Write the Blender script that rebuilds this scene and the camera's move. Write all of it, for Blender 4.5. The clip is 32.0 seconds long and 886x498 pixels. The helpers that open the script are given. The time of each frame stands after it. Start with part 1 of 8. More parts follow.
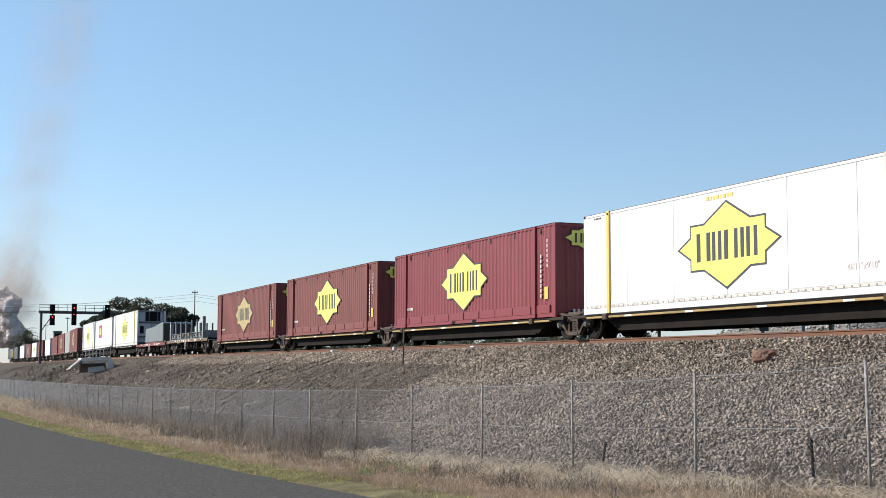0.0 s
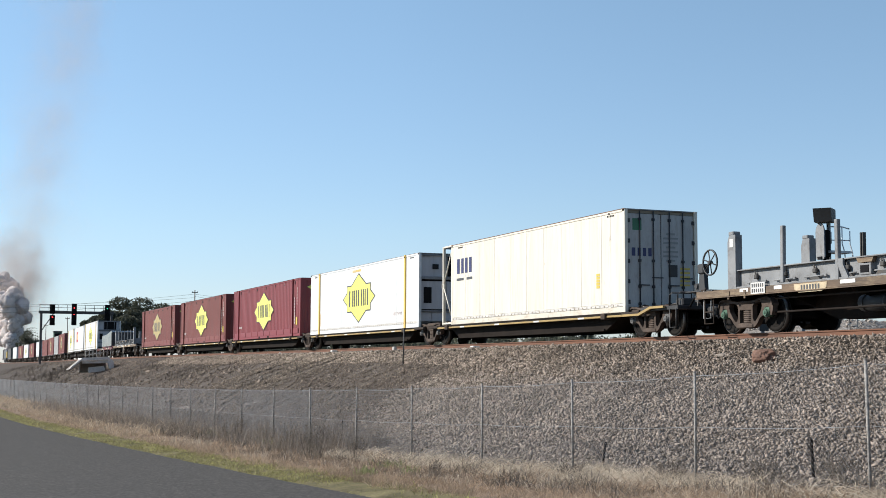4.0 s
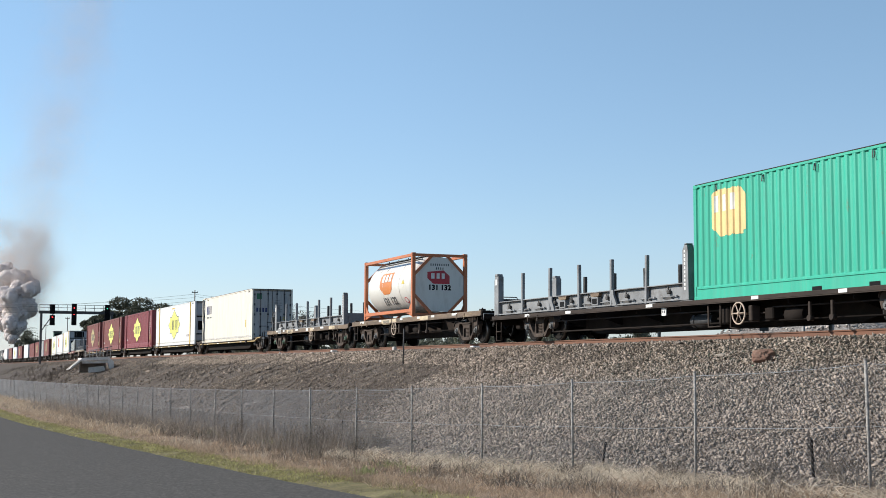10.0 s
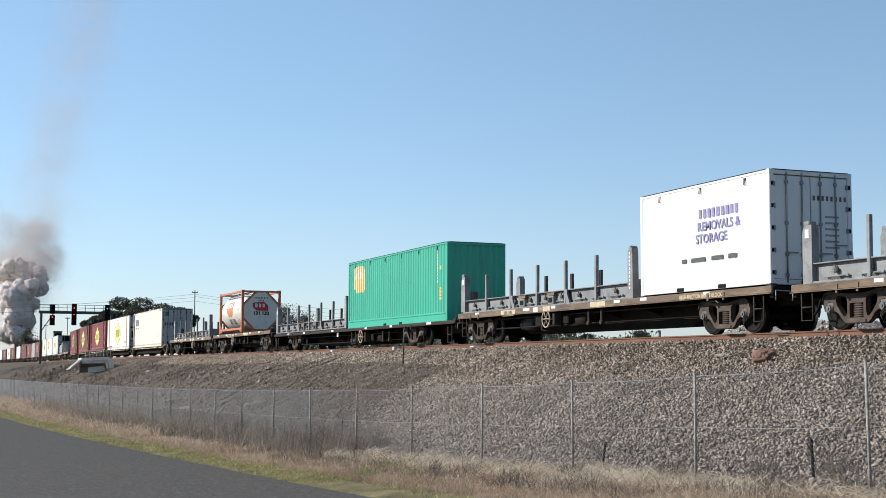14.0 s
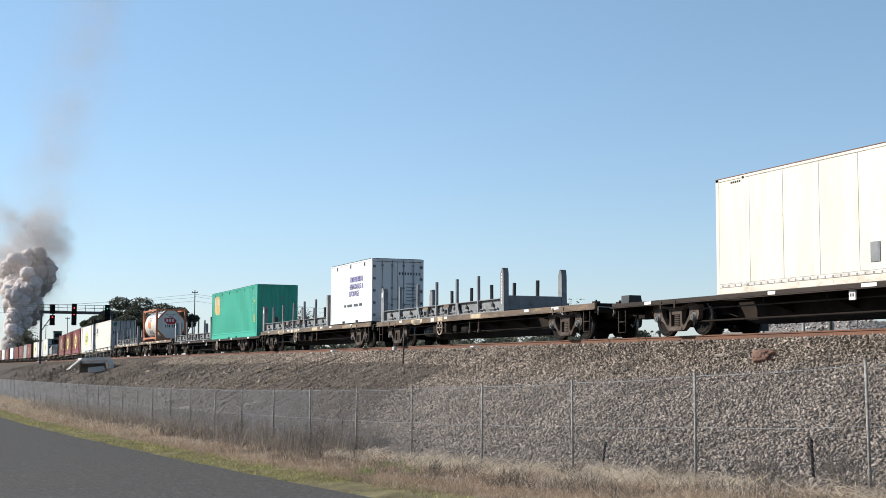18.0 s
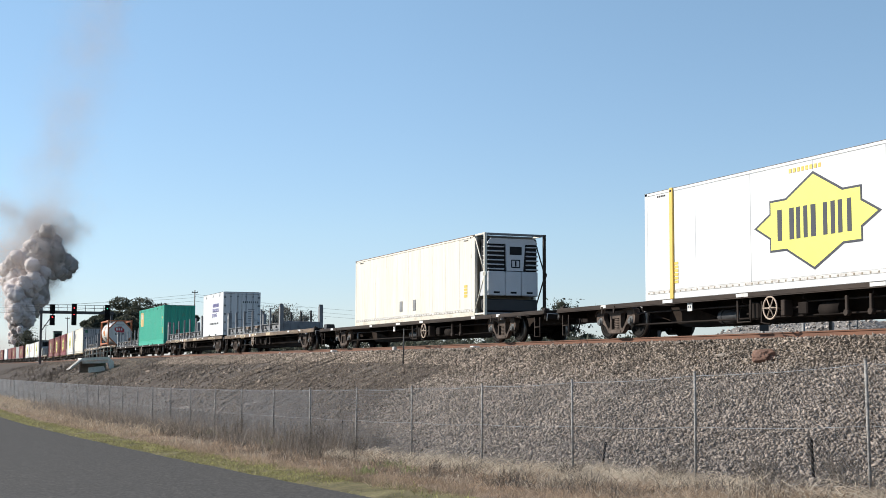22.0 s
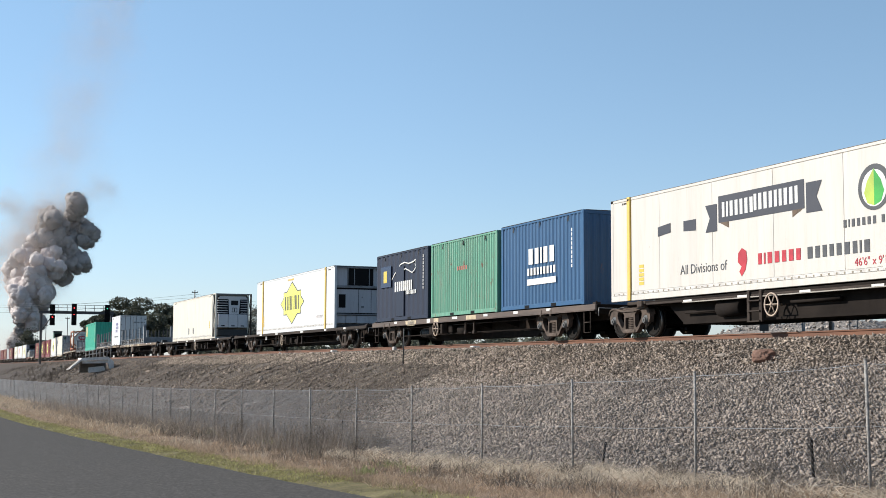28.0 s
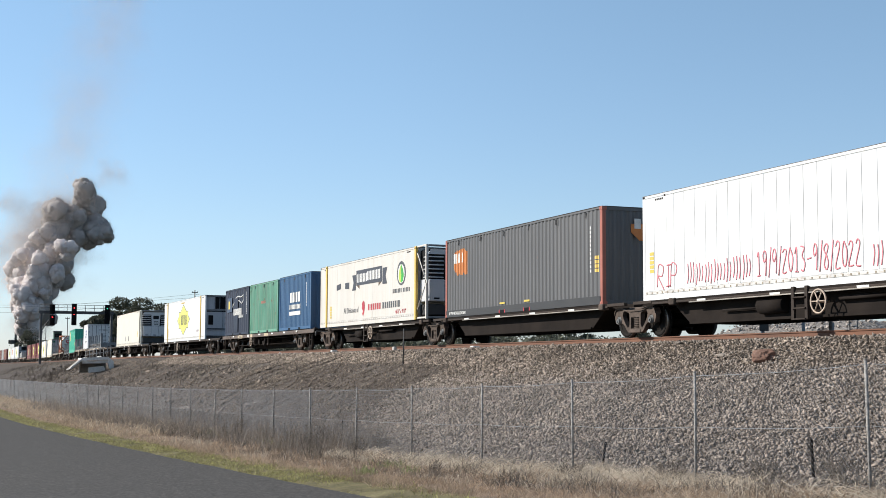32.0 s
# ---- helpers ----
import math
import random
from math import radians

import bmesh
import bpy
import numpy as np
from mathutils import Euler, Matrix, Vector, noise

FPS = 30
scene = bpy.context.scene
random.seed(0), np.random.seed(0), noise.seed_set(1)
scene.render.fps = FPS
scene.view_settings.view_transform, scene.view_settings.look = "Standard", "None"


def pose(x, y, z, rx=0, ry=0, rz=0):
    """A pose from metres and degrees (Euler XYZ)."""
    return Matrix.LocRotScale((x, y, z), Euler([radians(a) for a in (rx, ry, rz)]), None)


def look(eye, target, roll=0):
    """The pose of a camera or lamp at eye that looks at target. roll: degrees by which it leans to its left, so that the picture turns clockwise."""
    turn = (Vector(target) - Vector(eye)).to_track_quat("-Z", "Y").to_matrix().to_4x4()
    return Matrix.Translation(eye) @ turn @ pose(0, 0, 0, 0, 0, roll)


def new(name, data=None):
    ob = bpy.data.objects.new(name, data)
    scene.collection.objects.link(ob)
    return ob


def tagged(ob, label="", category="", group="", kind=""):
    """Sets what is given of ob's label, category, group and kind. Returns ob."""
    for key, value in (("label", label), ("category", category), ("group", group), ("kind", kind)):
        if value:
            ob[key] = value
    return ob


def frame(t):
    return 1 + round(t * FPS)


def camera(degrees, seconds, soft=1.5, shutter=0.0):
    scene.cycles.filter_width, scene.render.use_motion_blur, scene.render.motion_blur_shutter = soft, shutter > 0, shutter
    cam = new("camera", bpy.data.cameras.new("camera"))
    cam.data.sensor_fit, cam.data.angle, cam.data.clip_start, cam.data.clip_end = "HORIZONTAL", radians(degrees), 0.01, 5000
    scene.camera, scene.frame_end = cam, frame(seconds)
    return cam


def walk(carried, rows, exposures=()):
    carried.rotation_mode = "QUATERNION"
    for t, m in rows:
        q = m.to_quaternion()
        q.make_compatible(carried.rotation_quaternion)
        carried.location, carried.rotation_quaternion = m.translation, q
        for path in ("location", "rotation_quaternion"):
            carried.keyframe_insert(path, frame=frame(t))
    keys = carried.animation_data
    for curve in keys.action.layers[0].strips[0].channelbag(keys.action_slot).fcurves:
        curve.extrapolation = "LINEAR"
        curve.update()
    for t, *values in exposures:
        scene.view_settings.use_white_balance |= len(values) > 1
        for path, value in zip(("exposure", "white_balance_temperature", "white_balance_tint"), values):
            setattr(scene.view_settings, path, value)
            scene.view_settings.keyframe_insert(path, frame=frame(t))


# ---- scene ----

# ---- camera: stands still beside the road ----
cam = camera(36.47, 32.0, soft=0.72)
EYE = (0.0, 0.0, 1.6)
YAW, PITCH = radians(22.01), radians(5.03)
AIM = (EYE[0] + math.sin(YAW) * math.cos(PITCH), EYE[1] + math.cos(YAW) * math.cos(PITCH), EYE[2] + math.sin(PITCH))
walk(cam, [(0.0, look(EYE, AIM, 0.2)), (32.0, look(EYE, AIM, 0.2))], exposures=[(0.0, 0.55), (32.0, 0.55)])

# ---- sky and sun ----
SUN_TO = Vector((-0.76, 0.41, 0.52)).normalized()
world = bpy.data.worlds.new("sky")
scene.world = world
world.use_nodes = True
wn = world.node_tree
wn.nodes.clear()
w_out = wn.nodes.new("ShaderNodeOutputWorld")
w_bg = wn.nodes.new("ShaderNodeBackground")
w_sky = wn.nodes.new("ShaderNodeTexSky")
w_sky.sky_type = "NISHITA"
w_sky.sun_disc = False
w_sky.sun_elevation = math.asin(SUN_TO.z)
w_sky.sun_rotation = math.atan2(SUN_TO.x, SUN_TO.y)
w_sky.altitude = 20
w_sky.air_density, w_sky.dust_density, w_sky.ozone_density = 1.0, 0.0, 3.0
w_bg.inputs["Strength"].default_value = 0.112
w_co = wn.nodes.new("ShaderNodeTexCoord")
w_sep = wn.nodes.new("ShaderNodeSeparateXYZ")
w_ramp = wn.nodes.new("ShaderNodeValToRGB")
w_mul = wn.nodes.new("ShaderNodeMixRGB")
w_mul.blend_type = "MULTIPLY"
w_mul.inputs["Fac"].default_value = 1.0
w_ramp.color_ramp.elements[0].position, w_ramp.color_ramp.elements[1].position = 0.0, 0.30
w_ramp.color_ramp.elements[0].color, w_ramp.color_ramp.elements[1].color = (0.58, 0.63, 0.90, 1), (1.16, 1.14, 1.045, 1)
e_ = w_ramp.color_ramp.elements.new(0.10)
e_.color = (0.895, 0.90, 0.955, 1)
e_ = w_ramp.color_ramp.elements.new(0.04)
e_.color = (0.755, 0.78, 0.935, 1)
wn.links.new(w_co.outputs["Generated"], w_sep.inputs[0])
wn.links.new(w_sep.outputs["Z"], w_ramp.inputs[0])
wn.links.new(w_sky.outputs[0], w_mul.inputs["Color1"])
wn.links.new(w_ramp.outputs[0], w_mul.inputs["Color2"])
w_dot = wn.nodes.new("ShaderNodeVectorMath")
w_dot.operation = "DOT_PRODUCT"
w_dot.inputs[1].default_value = Vector((SUN_TO.x, SUN_TO.y, 0)).normalized()
w_map = wn.nodes.new("ShaderNodeMapRange")
w_map.inputs["From Min"].default_value, w_map.inputs["From Max"].default_value = -0.35, 0.15
w_map.inputs["To Min"].default_value, w_map.inputs["To Max"].default_value = 0.84, 1.0
w_deep = wn.nodes.new("ShaderNodeMixRGB")
w_deep.blend_type = "MULTIPLY"
w_deep.inputs["Fac"].default_value = 1.0
wn.links.new(w_co.outputs["Generated"], w_dot.inputs[0])
wn.links.new(w_dot.outputs["Value"], w_map.inputs[0])
wn.links.new(w_mul.outputs[0], w_deep.inputs["Color1"])
wn.links.new(w_map.outputs[0], w_deep.inputs["Color2"])
wn.links.new(w_deep.outputs[0], w_bg.inputs["Color"])
wn.links.new(w_bg.outputs[0], w_out.inputs["Surface"])
sun = new("sun", bpy.data.lights.new("sun", "SUN"))
sun.data.energy, sun.data.angle, sun.data.color = 5.0, radians(0.53), (1.0, 0.95, 0.87)
sun.matrix_world = look(tuple(SUN_TO * 100), (0, 0, 0))

# ---- materials ----
MATS = {}
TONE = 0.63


def nod(tree, kind, **sets):
    n = tree.nodes.new("ShaderNode" + kind)
    for k, val in sets.items():
        n.inputs[k.replace("_", " ")].default_value = val
    return n


def mat(name, color, rough=0.6, metal=0.0, vary=0.25, scale=1.5, grain=0.12, gscale=25.0, bump=0.15, dirt=None, damt=0.4,
        stretch=(1, 1, 1), rand=0.0, island=False, spec=0.5, rust=0.0, thru=0.0):
    """A worn surface: colour varied at two scales, dirt in patches, fine relief."""
    if name in MATS:
        return MATS[name]
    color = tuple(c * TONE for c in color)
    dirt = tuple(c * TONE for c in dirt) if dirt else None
    m = bpy.data.materials.new(name)
    m.use_nodes = True
    t = m.node_tree
    t.nodes.clear()
    out, bs = nod(t, "OutputMaterial"), nod(t, "BsdfPrincipled")
    t.links.new(bs.outputs[0], out.inputs[0])
    co = nod(t, "TexCoord")
    mp = nod(t, "Mapping")
    mp.inputs["Scale"].default_value = stretch
    t.links.new(co.outputs["Object"], mp.inputs[0])
    big, fine = nod(t, "TexNoise", Scale=scale, Detail=5.0), nod(t, "TexNoise", Scale=gscale, Detail=3.0)
    t.links.new(mp.outputs[0], big.inputs["Vector"])
    t.links.new(mp.outputs[0], fine.inputs["Vector"])
    dark = tuple(c * (1 - vary) for c in color)
    lite = tuple(min(1, c * (1 + vary * 0.6)) for c in color)
    r1 = nod(t, "ValToRGB")
    r1.color_ramp.elements[0].position, r1.color_ramp.elements[1].position = 0.3, 0.7
    r1.color_ramp.elements[0].color, r1.color_ramp.elements[1].color = (*dark, 1), (*lite, 1)
    t.links.new(big.outputs["Fac"], r1.inputs[0])
    col = r1.outputs[0]
    if dirt:
        dn = nod(t, "TexNoise", Scale=scale * 2.3, Detail=8.0, Roughness=0.7)
        t.links.new(mp.outputs[0], dn.inputs["Vector"])
        dr = nod(t, "ValToRGB")
        dr.color_ramp.elements[0].position, dr.color_ramp.elements[1].position = 0.5, 0.75
        t.links.new(dn.outputs["Fac"], dr.inputs[0])
        mu = nod(t, "Math")
        mu.operation = "MULTIPLY"
        mu.inputs[1].default_value = damt
        t.links.new(dr.outputs[0], mu.inputs[0])
        mx = nod(t, "MixRGB")
        mx.inputs["Color2"].default_value = (*dirt, 1)
        t.links.new(mu.outputs[0], mx.inputs["Fac"])
        t.links.new(col, mx.inputs["Color1"])
        col = mx.outputs[0]
    if rust:
        rm_ = nod(t, "Mapping")
        rm_.inputs["Scale"].default_value = (1.6, 1.6, 0.8)
        t.links.new(co.outputs["Object"], rm_.inputs[0])
        rn = nod(t, "TexNoise", Scale=1.7, Detail=9.0, Roughness=0.72)
        t.links.new(rm_.outputs[0], rn.inputs["Vector"])
        rp = nod(t, "ValToRGB")
        rp.color_ramp.elements[0].position, rp.color_ramp.elements[1].position = 0.66 - 0.08 * rust, 0.72 - 0.06 * rust
        rp.color_ramp.elements[1].color = (min(1, 0.5 + rust), min(1, 0.5 + rust), min(1, 0.5 + rust), 1)
        t.links.new(rn.outputs["Fac"], rp.inputs[0])
        rx = nod(t, "MixRGB")
        rx.inputs["Color2"].default_value = (0.15, 0.068, 0.036, 1)
        t.links.new(rp.outputs[0], rx.inputs["Fac"])
        t.links.new(col, rx.inputs["Color1"])
        col = rx.outputs[0]
    hs = nod(t, "HueSaturation")
    ma = nod(t, "MapRange")
    ma.inputs["To Min"].default_value, ma.inputs["To Max"].default_value = 1 - grain, 1 + grain
    t.links.new(fine.outputs["Fac"], ma.inputs[0])
    val = ma.outputs[0]
    if rand:
        src = nod(t, "NewGeometry").outputs["Random Per Island"] if island else nod(t, "ObjectInfo").outputs["Random"]
        rr = nod(t, "MapRange")
        rr.inputs["To Min"].default_value, rr.inputs["To Max"].default_value = 1 - rand, 1 + rand
        t.links.new(src, rr.inputs[0])
        mm = nod(t, "Math")
        mm.operation = "MULTIPLY"
        t.links.new(val, mm.inputs[0])
        t.links.new(rr.outputs[0], mm.inputs[1])
        val = mm.outputs[0]
    t.links.new(val, hs.inputs["Value"])
    t.links.new(col, hs.inputs["Color"])
    t.links.new(hs.outputs[0], bs.inputs["Base Color"])
    bs.inputs["Metallic"].default_value = metal
    bs.inputs["Specular IOR Level"].default_value = spec
    ro = nod(t, "MapRange")
    ro.inputs["To Min"].default_value, ro.inputs["To Max"].default_value = max(0.02, rough - 0.12), min(1, rough + 0.12)
    t.links.new(big.outputs["Fac"], ro.inputs[0])
    t.links.new(ro.outputs[0], bs.inputs["Roughness"])
    if bump:
        b = nod(t, "Bump", Strength=bump, Distance=0.01)
        t.links.new(fine.outputs["Fac"], b.inputs["Height"])
        t.links.new(b.outputs[0], bs.inputs["Normal"])
    if thru:
        tl, ms = nod(t, "BsdfTranslucent"), nod(t, "MixShader", Fac=thru)
        t.links.new(hs.outputs[0], tl.inputs["Color"])
        t.links.new(bs.outputs[0], ms.inputs[1])
        t.links.new(tl.outputs[0], ms.inputs[2])
        t.links.new(ms.outputs[0], out.inputs[0])
    MATS[name] = m
    return m


def stone_mat(name, cols, size, bump=0.8, patch=None):
    """Loose stones: one colour per cell, with dark joints and relief between them."""
    m = bpy.data.materials.new(name)
    m.use_nodes = True
    t = m.node_tree
    t.nodes.clear()
    out, bs = nod(t, "OutputMaterial"), nod(t, "BsdfPrincipled", Roughness=0.95)
    bs.inputs["Specular IOR Level"].default_value = 0.15
    t.links.new(bs.outputs[0], out.inputs[0])
    co = nod(t, "TexCoord")
    vo = nod(t, "TexVoronoi", Scale=1.0 / size)
    t.links.new(co.outputs["Object"], vo.inputs["Vector"])
    sep = nod(t, "SeparateColor")
    t.links.new(vo.outputs["Color"], sep.inputs[0])
    r = nod(t, "ValToRGB")
    e = r.color_ramp.elements
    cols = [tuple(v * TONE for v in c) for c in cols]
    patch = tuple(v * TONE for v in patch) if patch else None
    e[0].color, e[1].color = (*cols[0], 1), (*cols[-1], 1)
    for i, c in enumerate(cols[1:-1]):
        e.new((i + 1) / (len(cols) - 1)).color = (*c, 1)
    t.links.new(sep.outputs[0], r.inputs[0])
    col = r.outputs[0]
    if patch:
        n = nod(t, "TexNoise", Scale=0.35, Detail=6.0, Roughness=0.65)
        t.links.new(co.outputs["Object"], n.inputs["Vector"])
        pr = nod(t, "ValToRGB")
        pr.color_ramp.elements[0].position, pr.color_ramp.elements[1].position = 0.42, 0.6
        t.links.new(n.outputs["Fac"], pr.inputs[0])
        mx = nod(t, "MixRGB")
        mx.inputs["Color2"].default_value = (*patch, 1)
        t.links.new(pr.outputs[0], mx.inputs["Fac"])
        t.links.new(col, mx.inputs["Color1"])
        col = mx.outputs[0]
    t.links.new(col, bs.inputs["Base Color"])
    b = nod(t, "Bump", Strength=bump, Distance=size * 0.5)
    b.invert = True
    t.links.new(vo.outputs["Distance"], b.inputs["Height"])
    t.links.new(b.outputs[0], bs.inputs["Normal"])
    MATS[name] = m
    return m


def glow(name, color, strength):
    m = bpy.data.materials.new(name)
    m.use_nodes = True
    bs = m.node_tree.nodes["Principled BSDF"]
    bs.inputs["Base Color"].default_value = (*color, 1)
    bs.inputs["Emission Color"].default_value = (*color, 1)
    bs.inputs["Emission Strength"].default_value = strength
    MATS[name] = m
    return m


ASPHALT = stone_mat("asphalt", [(0.062, 0.056, 0.050), (0.115, 0.104, 0.093), (0.085, 0.077, 0.069), (0.20, 0.18, 0.16)], 0.034, bump=0.35)
POSTM = mat("mottled_galvanised_post", (0.44, 0.415, 0.385), 0.85, metal=0.0, spec=0.15, vary=0.4, scale=14, grain=0.4, gscale=45, bump=0.3, dirt=(0.12, 0.11, 0.10), damt=0.9)
# Bed coloured darker than the loose stones, painting the shaded gaps between them
BALLAST = stone_mat("ballast", [(0.07, 0.056, 0.048), (0.15, 0.123, 0.104), (0.105, 0.086, 0.073), (0.22, 0.18, 0.15)], 0.045)
BANK = stone_mat("bank_soil", [(0.075, 0.06, 0.05), (0.165, 0.136, 0.112), (0.115, 0.096, 0.082), (0.25, 0.21, 0.178)], 0.06, bump=0.6, patch=(0.105, 0.083, 0.068))
DIRTSTONE = mat("dirty_stone", (0.27, 0.22, 0.18), 0.95, vary=0.35, scale=3, grain=0.25, gscale=40, bump=0.4, rand=0.42, island=True, spec=0.1)
PALEGALV = mat("bright_galvanising", (0.80, 0.81, 0.82), 0.5, metal=0.1)
SILLBROWN = mat("brown_side_sill", (0.14, 0.10, 0.08), 0.75, vary=0.4, dirt=(0.20, 0.13, 0.09), damt=0.6, stretch=(1, 0.35, 2))
STAINSTONE = mat("stained_stone", (0.365, 0.298, 0.243), 0.95, vary=0.35, scale=0.9, grain=0.25, gscale=40, bump=0.4, rand=0.6, island=True, spec=0.1)
STONE = mat("crushed_stone", (0.425, 0.358, 0.304), 0.95, vary=0.26, scale=0.9, grain=0.2, gscale=40, bump=0.15, rand=0.27, island=True, spec=0.1)
SOIL = mat("grassy_soil", (0.25, 0.215, 0.11), 0.95, vary=0.5, scale=1.6, grain=0.6, gscale=22, bump=1.0, dirt=(0.30, 0.24, 0.16), damt=0.8, spec=0.1)
PLAIN = mat("far_ground", (0.10, 0.095, 0.06), 0.95, vary=0.4, scale=0.05, grain=0.2, gscale=2, spec=0.1)
RUST = mat("rail_rust", (0.20, 0.085, 0.045), 0.8, vary=0.3, scale=3, bump=0.3, stretch=(1, 0.2, 1))
RAILTOP = mat("worn_rail_head", (0.34, 0.27, 0.22), 0.4, metal=0.7)
CONCRETE = mat("concrete", (0.38, 0.35, 0.31), 0.9, vary=0.25, dirt=(0.2, 0.17, 0.14), damt=0.5)
SLEEPER = mat("sleeper_concrete", (0.16, 0.13, 0.11), 0.95, vary=0.3)
RUBBLE = mat("dusty_rubble", (0.36, 0.30, 0.25), 0.95, vary=0.3, scale=6)
GALV = mat("galvanised_steel", (0.38, 0.37, 0.355), 0.65, metal=0.25, vary=0.2)
WIRE = mat("fence_wire", (0.40, 0.41, 0.42), 0.5, metal=0.4, vary=0.1)
STEEL = mat("dark_steel", (0.035, 0.034, 0.035), 0.6, vary=0.3)
GREYSTEEL = mat("grey_rack_paint", (0.33, 0.335, 0.34), 0.65, vary=0.25, dirt=(0.12, 0.095, 0.08), damt=0.7, spec=0.2)
RACKDARK = mat("dark_rack_steel", (0.12, 0.115, 0.11), 0.75, vary=0.3, dirt=(0.22, 0.16, 0.11), damt=0.5, spec=0.15)
HEAPM = stone_mat("heaped_stone", [(0.16, 0.145, 0.13), (0.34, 0.31, 0.285), (0.24, 0.22, 0.20), (0.46, 0.42, 0.39)], 0.06)
HEAPSTONE = mat("pale_crushed_stone", (0.52, 0.465, 0.42), 0.95, vary=0.3, scale=4, grain=0.2, gscale=30, bump=0.3, rand=0.5, island=True, spec=0.1)
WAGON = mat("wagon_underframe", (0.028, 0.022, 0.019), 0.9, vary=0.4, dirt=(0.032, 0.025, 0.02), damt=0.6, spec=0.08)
SILL = mat("wagon_side_sill", (0.185, 0.125, 0.082), 0.8, vary=0.55, dirt=(0.44, 0.33, 0.20), damt=0.85, stretch=(1, 0.35, 2))
SILLDARK = mat("wagon_dark_sill", (0.062, 0.047, 0.039), 0.8, vary=0.35, dirt=(0.12, 0.09, 0.07), damt=0.5, stretch=(1, 0.35, 2), spec=0.15)
YSILL = mat("ochre_side_sill", (0.50, 0.34, 0.12), 0.65, vary=0.3, dirt=(0.12, 0.09, 0.06), damt=0.6, stretch=(1, 0.4, 1))
BOGIE = mat("bogie_casting", (0.125, 0.095, 0.078), 0.85, vary=0.45, dirt=(0.035, 0.028, 0.024), damt=0.8, scale=3, spec=0.12, rand=0.3)
WHEELM = mat("wheel_steel", (0.018, 0.015, 0.013), 0.8, vary=0.3, spec=0.12)
TREAD = mat("wheel_tread", (0.30, 0.28, 0.26), 0.4, metal=0.9)
AXLEGREEN = mat("green_axle_box", (0.075, 0.17, 0.11), 0.6, dirt=(0.1, 0.09, 0.07), damt=0.6)
AXLEBOX = mat("axle_box_grey", (0.15, 0.15, 0.148), 0.6, dirt=(0.12, 0.1, 0.08), damt=0.5)
HANDW = mat("handwheel_paint", (0.62, 0.48, 0.37), 0.7, dirt=(0.15, 0.1, 0.07))
WMARK = mat("white_marking", (0.95, 0.93, 0.88), 0.6, vary=0.2, dirt=(0.4, 0.33, 0.25), damt=0.4)
PLATE = mat("faded_cream_stencil", (0.72, 0.58, 0.38), 0.7, vary=0.25, scale=4, dirt=(0.3, 0.2, 0.13), damt=0.6)
WHITE = mat("white_panel", (0.90, 0.90, 0.885), 0.45, vary=0.05, grain=0.03, bump=0.03, dirt=(0.62, 0.58, 0.5), damt=0.4, stretch=(2.5, 2.5, 0.25))
CREAMBASE = mat("stained_cream_rail", (0.86, 0.79, 0.66), 0.6, vary=0.15, grain=0.08, dirt=(0.46, 0.33, 0.21), damt=0.8, stretch=(1, 0.6, 1.5), rust=0.5)
CREAM = mat("cream_panel", (0.92, 0.86, 0.73), 0.5, vary=0.08, grain=0.04, bump=0.03, dirt=(0.66, 0.52, 0.36), damt=0.55, stretch=(2.5, 2.5, 0.22), rust=0.12)
OFFWHITE = mat("offwhite_panel", (0.81, 0.755, 0.68), 0.5, vary=0.07, grain=0.04, bump=0.03, dirt=(0.68, 0.58, 0.46), damt=0.5, stretch=(2.5, 2.5, 0.22), rust=0.08)
WAGONB = mat("brown_underframe", (0.036, 0.027, 0.022), 0.9, vary=0.4, dirt=(0.065, 0.043, 0.03), damt=0.6, spec=0.08)
SEAMGREY = mat("faint_stencil", (0.36, 0.36, 0.36), 0.7)
KICK = mat("scuffed_kick_rail", (0.80, 0.77, 0.72), 0.6, vary=0.2, scale=2.5, dirt=(0.30, 0.18, 0.13), damt=0.8, stretch=(1, 0.6, 2))
ROOFEDGE = mat("grimy_roof_edge", (0.22, 0.19, 0.17), 0.8, vary=0.4, scale=3, dirt=(0.6, 0.55, 0.5), damt=0.8, stretch=(1, 0.5, 1))
SEAM = mat("panel_joint", (0.36, 0.30, 0.22), 0.8)
# Door white set lower for the shaded ends, besides its real dirt streaks
WHITEDOOR = mat("white_door_paint", (0.54, 0.535, 0.525), 0.5, vary=0.15, dirt=(0.30, 0.26, 0.22), damt=0.65, stretch=(2, 2, 0.5))
MAROON = mat("maroon_paint", (0.29, 0.035, 0.045), 0.5, vary=0.14, grain=0.05, dirt=(0.2, 0.05, 0.05), damt=0.6, stretch=(3, 3, 0.2), rust=0.2)
BROWNRED = mat("faded_red_paint", (0.25, 0.055, 0.045), 0.6, vary=0.2, grain=0.06, dirt=(0.18, 0.06, 0.045), damt=0.5, stretch=(1, 1, 0.3))
GREEN = mat("sea_green_paint", (0.025, 0.50, 0.33), 0.5, vary=0.12, grain=0.05, dirt=(0.12, 0.40, 0.29), damt=0.6, stretch=(3, 3, 0.2), rust=0.35)
GREEN2 = mat("weathered_green_paint", (0.135, 0.40, 0.27), 0.65, vary=0.3, grain=0.08, dirt=(0.46, 0.50, 0.38), damt=0.9, stretch=(5, 5, 0.15), rust=0.9)
NAVY = mat("navy_paint", (0.027, 0.036, 0.066), 0.55, vary=0.15, grain=0.05, dirt=(0.04, 0.046, 0.062), damt=0.4, stretch=(3, 3, 0.3), spec=0.25)
